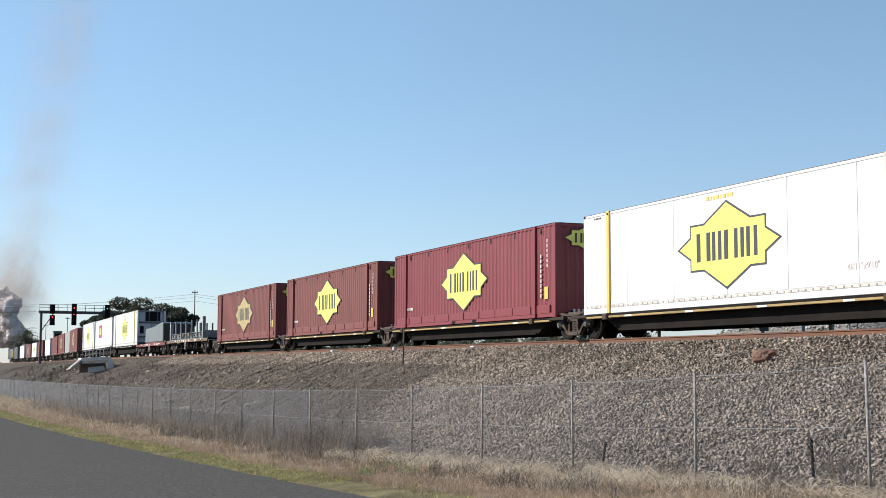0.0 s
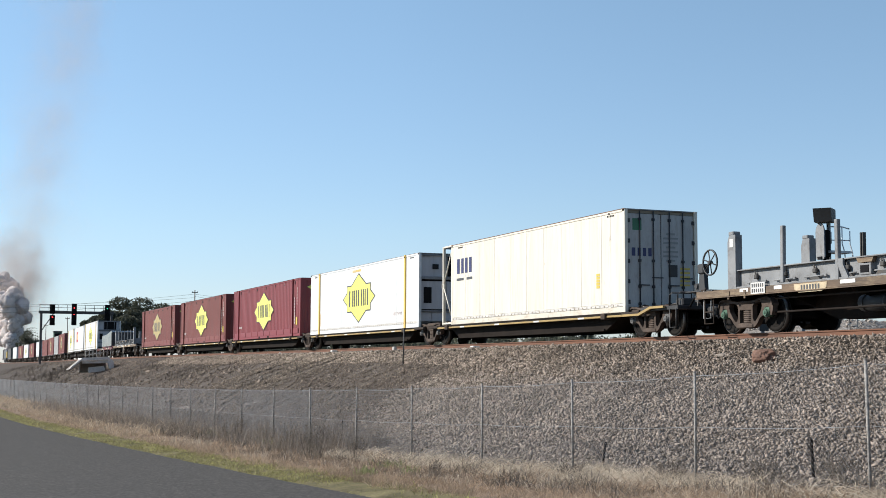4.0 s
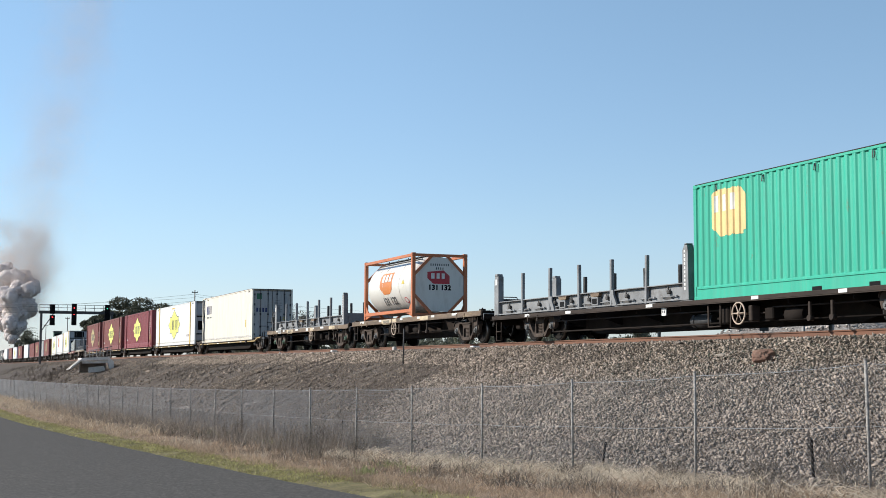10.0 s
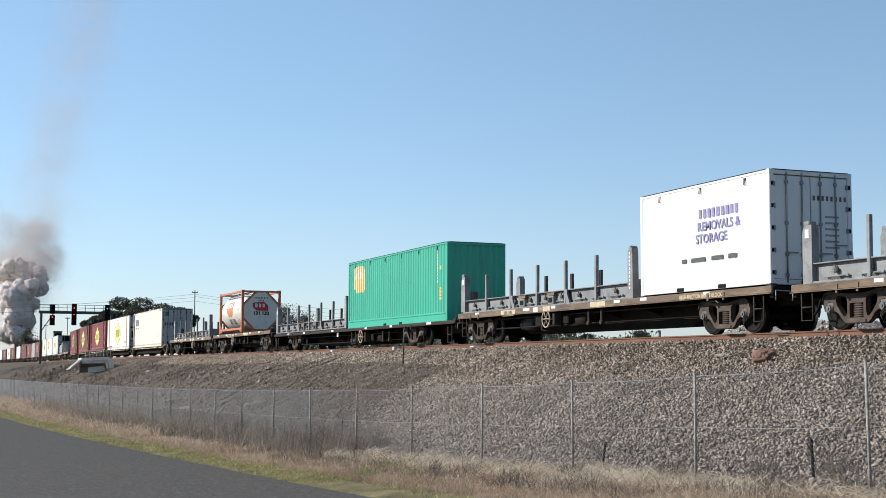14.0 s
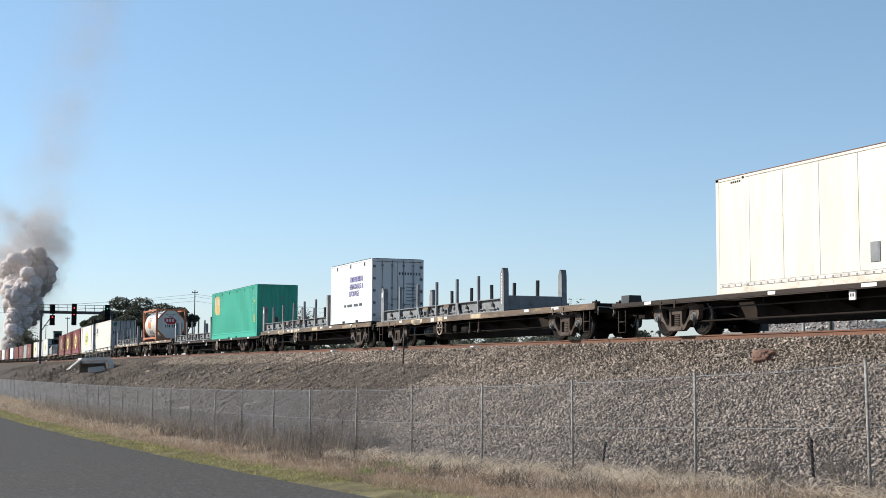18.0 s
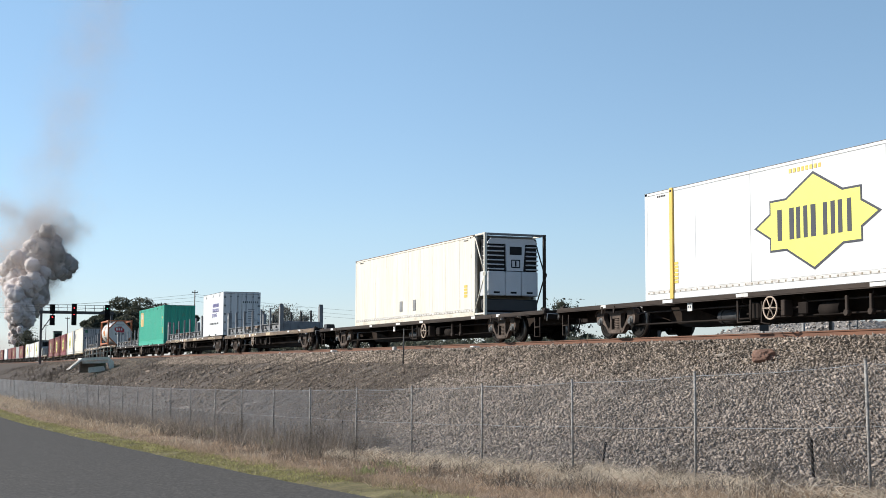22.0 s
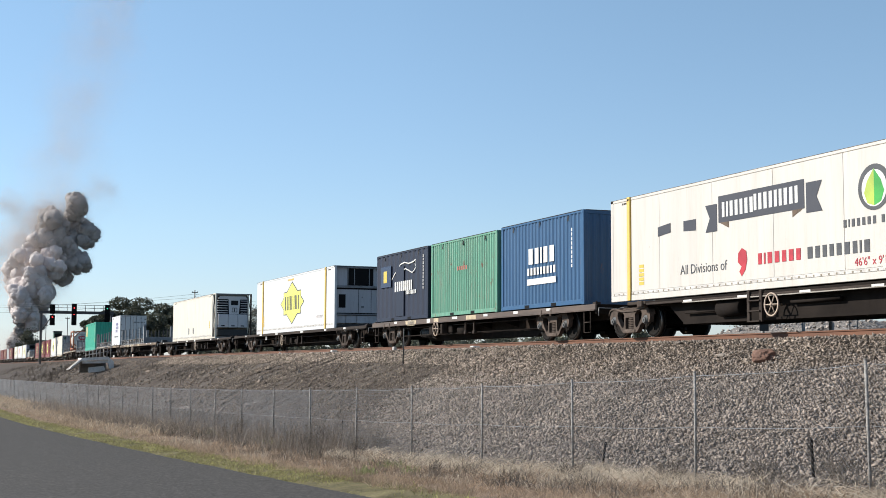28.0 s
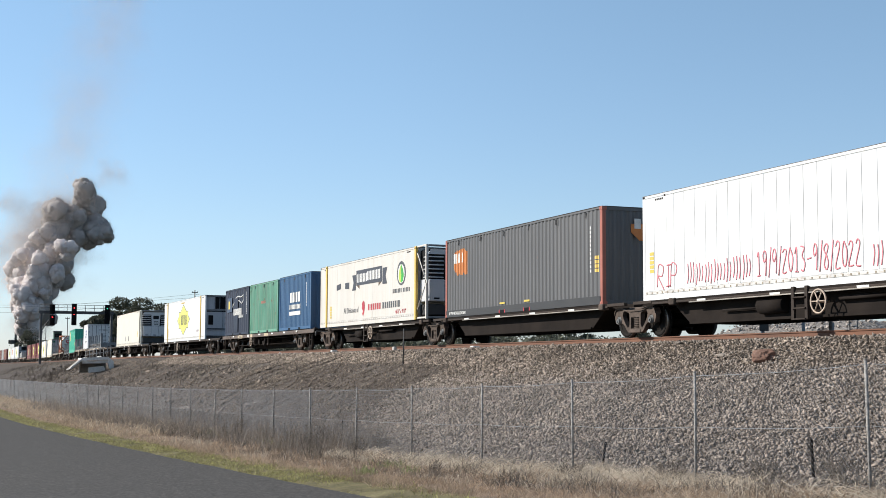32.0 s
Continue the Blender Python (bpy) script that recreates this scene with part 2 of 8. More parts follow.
BLUE = mat("blue_paint", (0.026, 0.115, 0.26), 0.45, vary=0.12, grain=0.05, dirt=(0.08, 0.18, 0.31), damt=0.6, stretch=(3, 3, 0.2), rust=0.15)
CHAR = mat("charcoal_paint", (0.128, 0.126, 0.128), 0.55, vary=0.12, grain=0.05, dirt=(0.20, 0.19, 0.18), damt=0.6, stretch=(3, 3, 0.15), rust=0.1)
SALMON = mat("salmon_post_paint", (0.50, 0.15, 0.10), 0.55, vary=0.2)
ORANGE = mat("orange_frame_paint", (0.66, 0.20, 0.07), 0.5, vary=0.15, dirt=(0.4, 0.16, 0.08), damt=0.5)
DKORANGE = mat("orange_logo_paint", (0.72, 0.23, 0.04), 0.5, vary=0.1)
TANKW = mat("tank_white", (0.88, 0.85, 0.78), 0.3, vary=0.06, grain=0.03, bump=0.02, dirt=(0.52, 0.45, 0.36), damt=0.45, stretch=(1, 1, 0.3))
STARY = mat("logo_yellow", (1.1, 1.05, 0.2), 0.5, vary=0.05, bump=0.0)
STARG = mat("logo_charcoal", (0.055, 0.055, 0.07), 0.5, vary=0.1, bump=0.0)
AMBER = mat("amber_paint", (1.0, 0.66, 0.14), 0.5, vary=0.12)
YLABEL = mat("yellow_label", (0.80, 0.60, 0.10), 0.6, vary=0.1)
PALEY = mat("faded_amber_logo", (1.0, 0.70, 0.30), 0.6, vary=0.15)
FADEDY = mat("faded_badge_yellow", (0.60, 0.47, 0.20), 0.7, vary=0.25, scale=3, dirt=(0.35, 0.16, 0.10), damt=0.7)
RED = mat("red_paint", (0.60, 0.03, 0.05), 0.5)
PINKRED = mat("red_spray_paint", (0.85, 0.24, 0.28), 0.6)
FAINT = mat("faded_pink_lettering", (0.78, 0.62, 0.58), 0.6)
PURPLE = mat("violet_lettering", (0.30, 0.27, 0.52), 0.5)
NAVYL = mat("navy_lettering", (0.03, 0.035, 0.14), 0.5)
DGREY = mat("dark_grey_lettering", (0.09, 0.09, 0.095), 0.5)
LEAFG = mat("logo_green", (0.05, 0.45, 0.06), 0.5)
DGREENST = mat("green_sticker", (0.04, 0.20, 0.10), 0.5)
LIME = mat("logo_lime", (0.55, 0.68, 0.10), 0.5)
BLACK = mat("black_rubber", (0.012, 0.012, 0.013), 0.8, spec=0.12)
GRILLE = mat("black_grille", (0.016, 0.016, 0.018), 0.6, spec=0.2)
UNITD = mat("soiled_white_panel", (0.62, 0.62, 0.65), 0.55, vary=0.1, grain=0.05, bump=0.03, dirt=(0.36, 0.33, 0.31), damt=0.5, stretch=(3, 3, 0.4), rust=0.1)
WORNEDGE = mat("worn_bright_edge", (0.45, 0.40, 0.34), 0.6, vary=0.4, dirt=(0.08, 0.06, 0.05), damt=0.9, stretch=(1, 0.5, 1))
UNITW = mat("unit_white_plastic", (0.80, 0.80, 0.82), 0.35, vary=0.06, bump=0.02)
PANELB = mat("deep_blue_panel", (0.022, 0.04, 0.10), 0.4, vary=0.1)
ROCK = mat("brown_rock", (0.235, 0.127, 0.088), 0.95, vary=0.3, scale=5, grain=0.25, bump=0.7)
BARK = mat("bark", (0.16, 0.12, 0.09), 0.9, vary=0.3)
LEAF = mat("eucalypt_leaf", (0.125, 0.13, 0.09), 0.7, vary=0.3, rand=0.35, island=True, spec=0.3, thru=0.3)
# Paler grey copy of the leaf colour, with distance haze mixed in
LEAFPALE = mat("haze_grey_leaf", (0.33, 0.32, 0.28), 0.8, vary=0.3, rand=0.35, island=True, spec=0.2, thru=0.3)
STRAW = mat("dry_grass", (0.66, 0.53, 0.39), 0.85, vary=0.2, rand=0.4, island=True, spec=0.2, thru=0.4)
WEED = mat("brown_weed", (0.43, 0.365, 0.305), 0.9, vary=0.3, rand=0.4, island=True, spec=0.1, thru=0.3)
PALESTRAW = mat("bleached_straw", (0.84, 0.71, 0.55), 0.8, vary=0.2, rand=0.35, island=True, spec=0.2, thru=0.4)
TAN = mat("tan_grass", (0.60, 0.455, 0.33), 0.85, vary=0.45, scale=0.9, dirt=(0.50, 0.29, 0.155), damt=0.8, rand=0.4, island=True, spec=0.1, thru=0.4)
DRYSOIL = mat("dry_turf", (0.36, 0.265, 0.19), 0.95, vary=0.4, scale=1.2, grain=0.35, gscale=18, bump=0.6, dirt=(0.22, 0.16, 0.11), damt=0.7, spec=0.1)
DARKSCRUB = mat("dark_dead_scrub", (0.22, 0.185, 0.155), 0.9, vary=0.3, rand=0.5, island=True, spec=0.1)
FRESH = mat("fresh_green_leaf", (0.34, 0.38, 0.16), 0.7, vary=0.3, rand=0.3, island=True, spec=0.3, thru=0.4)
GRASS = mat("green_grass", (0.45, 0.42, 0.18), 0.8, vary=0.4, rand=0.6, island=True, spec=0.2, thru=0.45)
# Film colour darkened in place of the reflected trees, which are not modelled
FILM = mat("glossy_film_reflected_dark", (0.07, 0.085, 0.10), 0.16, metal=0.35, vary=0.2, scale=0.8, grain=0.05, gscale=3, bump=0.25)
POLE = mat("weathered_timber", (0.20, 0.17, 0.14), 0.9)
GANTRY = mat("dark_gantry_steel", (0.11, 0.105, 0.105), 0.7)
FARBUILD = mat("far_dark_cladding", (0.10, 0.115, 0.12), 0.8, vary=0.3)
FARGREEN = mat("far_green_cladding", (0.16, 0.25, 0.21), 0.8, vary=0.2)
SMOKEW = mat("steam", (1.30, 1.20, 1.16), 1.0, vary=0.10, scale=0.5, bump=0.9, grain=0.05, gscale=1.6, spec=0.0, thru=0.4)
SMOKEG = mat("coal_smoke", (0.62, 0.57, 0.54), 1.0, vary=0.2, scale=0.4, bump=0.4, grain=0.06, gscale=1.4, spec=0.0, thru=0.3)
SMOKER = mat("dirty_steam", (1.16, 1.07, 1.03), 1.0, vary=0.12, scale=0.4, bump=0.9, grain=0.05, gscale=1.6, spec=0.0, thru=0.3)
SMOKED = mat("dark_coal_smoke", (0.86, 0.80, 0.765), 1.0, vary=0.2, scale=0.35, bump=0.7, grain=0.05, gscale=1.6, spec=0.0, thru=0.3)
SMOKEM = mat("thick_brown_smoke", (0.95, 0.83, 0.77), 1.0, vary=0.1, bump=0, grain=0.02, spec=0.0, thru=0.5)
SMOKEB = mat("thin_brown_smoke", (1.10, 0.93, 0.85), 1.0, vary=0.1, bump=0, grain=0.02, spec=0.0, thru=0.45)
REDLIGHT = glow("red_signal_lens", (1.0, 0.04, 0.05), 2.2)
GREENLIGHT = glow("green_signal_lens", (0.05, 0.9, 0.55), 0.7)

# ---- mesh tools ----
from mathutils.geometry import tessellate_polygon


class Mesh:
    """Collects boxes, tubes and plates into one mesh."""

    def __init__(self):
        self.v, self.f, self.smooth = [], [], []

    def add(self, vs, fs, smooth=False):
        n = len(self.v)
        self.v += [tuple(p) for p in vs]
        self.f += [tuple(i + n for i in f) for f in fs]
        self.smooth += [smooth] * len(fs)
        return self

    def box(self, x0, x1, y0, y1, z0, z1, c=0.0):
        """A box, with its edges chamfered by c."""
        if c <= 0:
            vs = [(x, y, z) for x in (x0, x1) for y in (y0, y1) for z in (z0, z1)]
            return self.add(vs, [(0, 1, 3, 2), (4, 6, 7, 5), (0, 4, 5, 1), (2, 3, 7, 6), (0, 2, 6, 4), (1, 5, 7, 3)])
        c = min(c, (x1 - x0) * 0.4, (y1 - y0) * 0.4, (z1 - z0) * 0.4)
        vs, ix = [], {}
        for sx in (0, 1):
            for sy in (0, 1):
                for sz in (0, 1):
                    p = ((x0, x1)[sx], (y0, y1)[sy], (z0, z1)[sz])
                    d = ((1, -1)[sx] * c, (1, -1)[sy] * c, (1, -1)[sz] * c)
                    for ax in range(3):
                        ix[(sx, sy, sz, ax)] = len(vs)
                        vs.append(tuple(p[k] if k == ax else p[k] + d[k] for k in range(3)))
        fs = []
        for ax in range(3):
            a, b = [k for k in range(3) if k != ax]
            for s in (0, 1):
                q = []
                for (i, j) in ((0, 0), (1, 0), (1, 1), (0, 1)):
                    key = [0, 0, 0]
                    key[ax], key[a], key[b] = s, i, j
                    q.append(ix[(*key, ax)])
                fs.append(tuple(q))
            for i in (0, 1):
                for j in (0, 1):
                    k0, k1 = [0, 0, 0], [0, 0, 0]
                    k0[a], k0[b], k1[a], k1[b] = i, j, i, j
                    k1[ax] = 1
                    fs.append((ix[(*k0, a)], ix[(*k1, a)], ix[(*k1, b)], ix[(*k0, b)]))
        for sx in (0, 1):
            for sy in (0, 1):
                for sz in (0, 1):
                    fs.append(tuple(ix[(sx, sy, sz, ax)] for ax in range(3)))
        return self.add(vs, fs)

    def tube(self, p, q, r, n=8, r2=None, caps=True, smooth=True):
        p, q = Vector(p), Vector(q)
        r2 = r if r2 is None else r2
        w = (q - p).normalized()
        a = w.orthogonal().normalized()
        b = w.cross(a)
        vs = []
        for c, rad in ((p, r), (q, r2)):
            for i in range(n):
                t = 2 * math.pi * i / n
                vs.append(c + (a * math.cos(t) + b * math.sin(t)) * rad)
        k = len(self.v)
        self.add(vs, [(i, (i + 1) % n, n + (i + 1) % n, n + i) for i in range(n)], smooth)
        if caps:
            self.f += [tuple(k + i for i in reversed(range(n))), tuple(k + n + i for i in range(n))]
            self.smooth += [False, False]
        return self

    def path(self, pts, r, n=6):
        """A bent rod through the points, in one piece."""
        pts = [Vector(p) for p in pts]
        vs, fs = [], []
        for i, p in enumerate(pts):
            w = (pts[min(i + 1, len(pts) - 1)] - pts[max(i - 1, 0)]).normalized()
            a = w.orthogonal().normalized()
            ref = Vector((1, 0, 0)) if abs(w.x) < 0.9 else Vector((0, 0, 1))
            a = (ref - w * ref.dot(w)).normalized()
            b = w.cross(a)
            vs += [p + (a * math.cos(2 * math.pi * k / n) + b * math.sin(2 * math.pi * k / n)) * r for k in range(n)]
        for i in range(len(pts) - 1):
            fs += [(i * n + k, i * n + (k + 1) % n, (i + 1) * n + (k + 1) % n, (i + 1) * n + k) for k in range(n)]
        fs += [tuple(reversed(range(n))), tuple(range(len(vs) - n, len(vs)))]
        return self.add(vs, fs, True)

    def plate(self, pts, axis, a, b):
        """An outline extruded from a to b along axis 0, 1 or 2; pts are the other two coordinates in order."""
        def place(p, d):
            q = list(p)
            q.insert(axis, d)
            return tuple(q)
        n = len(pts)
        vs = [place(p, a) for p in pts] + [place(p, b) for p in pts]
        fs = [tuple(range(n)), tuple(reversed(range(n, 2 * n)))]
        fs += [(i, n + i, n + (i + 1) % n, (i + 1) % n) for i in range(n)]
        return self.add(vs, fs)

    def pierced(self, loops, axis, a, b):
        """A plate with holes: the first loop is the outline, the rest are cut out of it."""
        tris = tessellate_polygon([[Vector((p[0], p[1], 0)) for p in lp] for lp in loops])
        flat = [p for lp in loops for p in lp]
        n = len(flat)

        def place(p, d):
            q = list(p)
            q.insert(axis, d)
            return tuple(q)
        fs = [tuple(t) for t in tris] + [tuple(n + i for i in reversed(t)) for t in tris]
        k = 0
        for lp in loops:
            c = len(lp)
            fs += [(k + i, n + k + i, n + k + (i + 1) % c, k + (i + 1) % c) for i in range(c)]
            k += c
        return self.add([place(p, a) for p in flat] + [place(p, b) for p in flat], fs)

    def ring(self, centre, axis, r0, r1, w, n=24):
        """A flat ring (rim) about an axis (0 = x)."""
        vs = []
        o = [k for k in range(3) if k != axis]
        for rad, d in ((r1, -w / 2), (r1, w / 2), (r0, w / 2), (r0, -w / 2)):
            for i in range(n):
                t = 2 * math.pi * i / n
                p = list(centre)
                p[axis] += d
                p[o[0]] += rad * math.cos(t)
                p[o[1]] += rad * math.sin(t)
                vs.append(p)
        fs = []
        for k in range(4):
            for i in range(n):
                j = (i + 1) % n
                fs.append((k * n + i, k * n + j, ((k + 1) % 4) * n + j, ((k + 1) % 4) * n + i))
        return self.add(vs, fs, True)

    def data(self, name, material):
        me = bpy.data.meshes.new(name)
        me.from_pydata(self.v, [], self.f)
        me.polygons.foreach_set("use_smooth", self.smooth)
        if material:
            me.materials.append(material)
        bm = bmesh.new()
        bm.from_mesh(me)
        bmesh.ops.recalc_face_normals(bm, faces=bm.faces)
        bm.to_mesh(me)
        bm.free()
        return me


CACHE = {}


def part(name, mesh, material, parent, label="", at=None):
    """Links a Mesh (or ready mesh data) as one object under a thing or a part."""
    data = mesh.data(name, material) if isinstance(mesh, Mesh) else mesh
    ob = new(name, data)
    ob.parent = parent
    if at is not None:
        ob.matrix_basis = at if isinstance(at, Matrix) else Matrix.Translation(at)
    if label:
        ob["label"] = label
    return ob


def shared(key, name, material, make):
    """Mesh data made once and shared by alike parts."""
    if key not in CACHE:
        CACHE[key] = make().data(name, material)
    return CACHE[key]


def thing(name, label, category, group="", kind="", m=None):
    ob = new(name)
    ob.empty_display_size = 0.3
    if m is not None:
        ob.matrix_basis = m
    return tagged(ob, label, category, group, kind)


def solid(name, mesh, material, label, category, group="", kind="", m=None):
    ob = new(name, mesh.data(name, material) if isinstance(mesh, Mesh) else mesh)
    if m is not None:
        ob.matrix_basis = m
    return tagged(ob, label, category, group, kind)


def side(y, z, x):
    """Frame for writing on a side that faces -x: text runs towards -y."""
    return Matrix(((0, 0, -1, x), (-1, 0, 0, y), (0, 1, 0, z), (0, 0, 0, 1)))


def rear(x, z, y):
    """Frame for writing on an end that faces -y: text runs towards +x."""
    return Matrix(((1, 0, 0, x), (0, 0, -1, y), (0, 1, 0, z), (0, 0, 0, 1)))


def words(name, body, size, material, parent, at, stretch=1.0, shear=0.0, thick=0.002, bold=0.0):
    """Raised lettering in the built-in font."""
    key = ("txt", body, size, stretch, shear, bold)
    if key not in CACHE:
        cu = bpy.data.curves.new("lettering", "FONT")
        cu.body, cu.size, cu.extrude, cu.shear, cu.align_x, cu.align_y = body, size, thick, shear, "CENTER", "CENTER"
        cu.resolution_u, cu.offset = 3, bold * size
        tmp = new("lettering", cu)
        bpy.context.view_layer.update()
        me = bpy.data.meshes.new_from_object(tmp)
        bpy.data.objects.remove(tmp)
        if stretch != 1.0:
            me.transform(Matrix.Diagonal((stretch, 1, 1, 1)))
        me.materials.clear()
        me.materials.append(material)
        CACHE[key] = me
    return part(name, CACHE[key], None, parent, at=at)


def bars(rows, thick=0.003):
    """Plain bars in place of writing: rows of (x, y, width, height), centred, in the plane of the sign."""
    m = Mesh()
    for x, y, w, h in rows:
        m.box(x - w / 2, x + w / 2, y - h / 2, y + h / 2, 0, thick)
    return m


def bar_row(name, rows, material, parent, at):
    """Plain bars in place of writing, each a part of its own."""
    unit = shared(("bar", material.name), name, material, lambda: Mesh().box(-0.5, 0.5, -0.5, 0.5, 0, 0.003))
    for x, y, w, h in rows:
        part(name, unit, None, parent, at=at @ Matrix.Translation((x, y, 0)) @ Matrix.Diagonal((w, h, 1, 1)))


def word_bars(widths, h, gap=0.25, y=0.0, stroke=None):
    """A centred row of bars, one a letter-width, as wide as given."""
    total = sum(widths) + gap * h * (len(widths) - 1)
    x, rows = -total / 2, []
    for w in widths:
        rows.append((x + w / 2, y, w * 0.74, h))
        x += w + gap * h
    return rows

# ---- the line, the ground and the road ----
RAIL_Z, TRACK_X, SPEED = 2.47, 20.456, 7.297


def bend(s):
    """How far the line has swung to the east at s metres north of the camera."""
    if s < 110:
        return 0.0
    if s < 185:
        return 0.0004 * (s - 110) ** 2
    d = min(s - 185, 160)
    return 2.25 + 0.06 * d - 0.000125 * d * d + (0.02 * (s - 345) if s > 345 else 0.0)


def heading(s):
    return -math.degrees(math.atan((bend(s + 1) - bend(s - 1)) / 2))


def low(y):
    """Height of the low ground along the road and the fence."""
    if y < 14:
        return -0.03 - 0.002 * (y - 14) if y < 0 else -0.03 - 0.002 * (y - 14)
    return -0.03 - 1.02 * (1 - math.exp(-(y - 14) / 22)) - 0.003 * min(y - 14, 200)


def fence_x(y):
    return 11.92 - 0.0169 * min(y, 200)


def road_edge(y):
    return 5.2 + 1.4 * math.exp(-((y - 32) / 32) ** 2) - min(0.5, 0.08 * max(0, 20 - y))


def wob(x, y, a, s):
    return a * noise.noise(Vector((x * s, y * s, 3.7)))


def section(y):
    """The ground's cross-section: (x, z) from west to east."""
    g, b, f, e = low(y), bend(max(y, 0)), fence_x(y), road_edge(y)
    top = RAIL_Z - 0.225
    toe, sh = f + 0.5, 18.75 + b
    pts = [(-3000, g - 0.5), (-300, g - 0.4), (-40, g - 0.2), (-4.0, g - 0.03), (e, g - 0.03), (e + 0.5, g + 0.02), (e + 1.2, g + 0.03), (f - 1.0, g), (f, g + 0.02), (toe, g + 0.10)]
    for k in range(1, 9):
        q = k / 8
        x = toe + (sh - toe) * q
        z = g + 0.10 + (top - g - 0.10) * (q ** 1.12)
        if y > 40:
            z += min(1, (y - 40) / 15) * (0.35 * math.sin(math.pi * q) + wob(x, y, 0.28, 0.35) * math.sin(math.pi * q))
        pts.append((x, z + wob(x, y, 0.05, 0.9) * math.sin(math.pi * q)))
    pts += [(TRACK_X + b, top), (23.6 + b, top - 0.12), (25.5 + b, 1.6), (30 + b, 1.2), (60 + b, 1.0), (300, 0.8), (3000, 0.5)]
    return pts


ys = [-2500, -300, -60, -20] + [-5 + 1.0 * i for i in range(136)] + [135, 145, 155, 170, 185, 200, 220, 245, 270, 300, 340, 400, 500, 800, 3000]
rows = [section(y) for y in ys]
n = len(rows[0])
gm = Mesh()
gm.add([(x, y, z) for y, r in zip(ys, rows) for x, z in r],
       [(i * n + k, i * n + k + 1, (i + 1) * n + k + 1, (i + 1) * n + k) for i in range(len(ys) - 1) for k in range(n - 1)], True)
gd = gm.data("ground", SOIL)
for m_ in (BANK, BALLAST, PLAIN, DRYSOIL):
    gd.materials.append(m_)
idx = []
for i in range(len(ys) - 1):
    for k in range(n - 1):
        if k >= 18:
            idx.append(2 if k < 20 else 3)
        elif k >= 9:
            idx.append(1 if (ys[i] > 33 + 1.6 * (k - 9) + 2 * math.sin(k * 2.0) and k < 16) else 2)
        else:
            idx.append(4 if 6 <= k and ys[i] < 150 else 0)
gd.polygons.foreach_set("material_index", idx)
ground = solid("ground", gd, None, "grassy verge, stone-faced railway bank and flat land beyond", "ground", kind="structure")

rm = Mesh()
rv, rf = [], []
for i, y in enumerate(ys):
    e, g = road_edge(y) + wob(1.0, y, 0.12, 0.8), low(y)
    rv += [(-3.4, y, g - 0.02), (-3.4, y, g + 0.01), (1.2, y, g + 0.05), (e - 0.3, y, g + 0.012), (e, y, g - 0.01)]
for i in range(len(ys) - 1):
    rf += [(i * 5 + k, i * 5 + k + 1, i * 5 + 6 + k, i * 5 + 5 + k) for k in range(4)]
rm.add(rv, rf, True)
road = solid("road", rm, ASPHALT, "grey worn asphalt road beside the railway fence", "road", kind="structure")

# rails, on concrete sleepers
rs = [-80 + 10 * i for i in range(20)] + [122 + 6 * i for i in range(40)] + [380, 420, 480, 560, 700]
PROFILE = [(-0.07, -0.17), (0.07, -0.17), (0.07, -0.155), (0.012, -0.14), (0.012, -0.045), (0.036, -0.03), (0.036, -0.006), (0.028, 0),
           (-0.028, 0), (-0.036, -0.006), (-0.036, -0.03), (-0.012, -0.045), (-0.012, -0.14), (-0.07, -0.155)]


def rail(x, z=RAIL_Z):
    m = Mesh()
    k = len(PROFILE)
    vs = [(x + bend(s) + px, s, z + pz) for s in rs for px, pz in PROFILE]
    m.add(vs, [(i * k + j, i * k + (j + 1) % k, (i + 1) * k + (j + 1) % k, (i + 1) * k + j) for i in range(len(rs) - 1) for j in range(k)])
    return m


track = thing("railway_track", "rusty steel rails on concrete sleepers in grey ballast", "railway track", kind="structure")
for dx in (-0.7525, 0.7525):
    part("rail", rail(TRACK_X + dx), RUST, track)
    hd = Mesh()
    hd.add([(TRACK_X + dx + bend(s) + q, s, RAIL_Z + 0.003) for s in rs for q in (-0.024, 0.024)],
           [(2 * i, 2 * i + 1, 2 * i + 3, 2 * i + 2) for i in range(len(rs) - 1)])
    part("rail_head", hd, RAILTOP, track)


def sleeper_mesh():
    m = Mesh()
    m.plate([(-1.15, 0.0), (1.15, 0.0), (1.12, 0.19), (-1.12, 0.19)], 1, -0.12, 0.12)
    for r in (-0.7525, 0.7525):
        for d in (-0.105, 0.105):
            m.box(r + d - 0.035, r + d + 0.035, -0.05, 0.05, 0.18, 0.235, 0.012)
    return m


sl = shared("sleeper", "sleeper", SLEEPER, sleeper_mesh)
for i in range(190):
    part("sleeper", sl, None, track, at=(TRACK_X, 12 + 0.6 * i, RAIL_Z - 0.36))

# ---- the train: every load and wagon moves along the line ----
MOVERS = []
W = 2.438


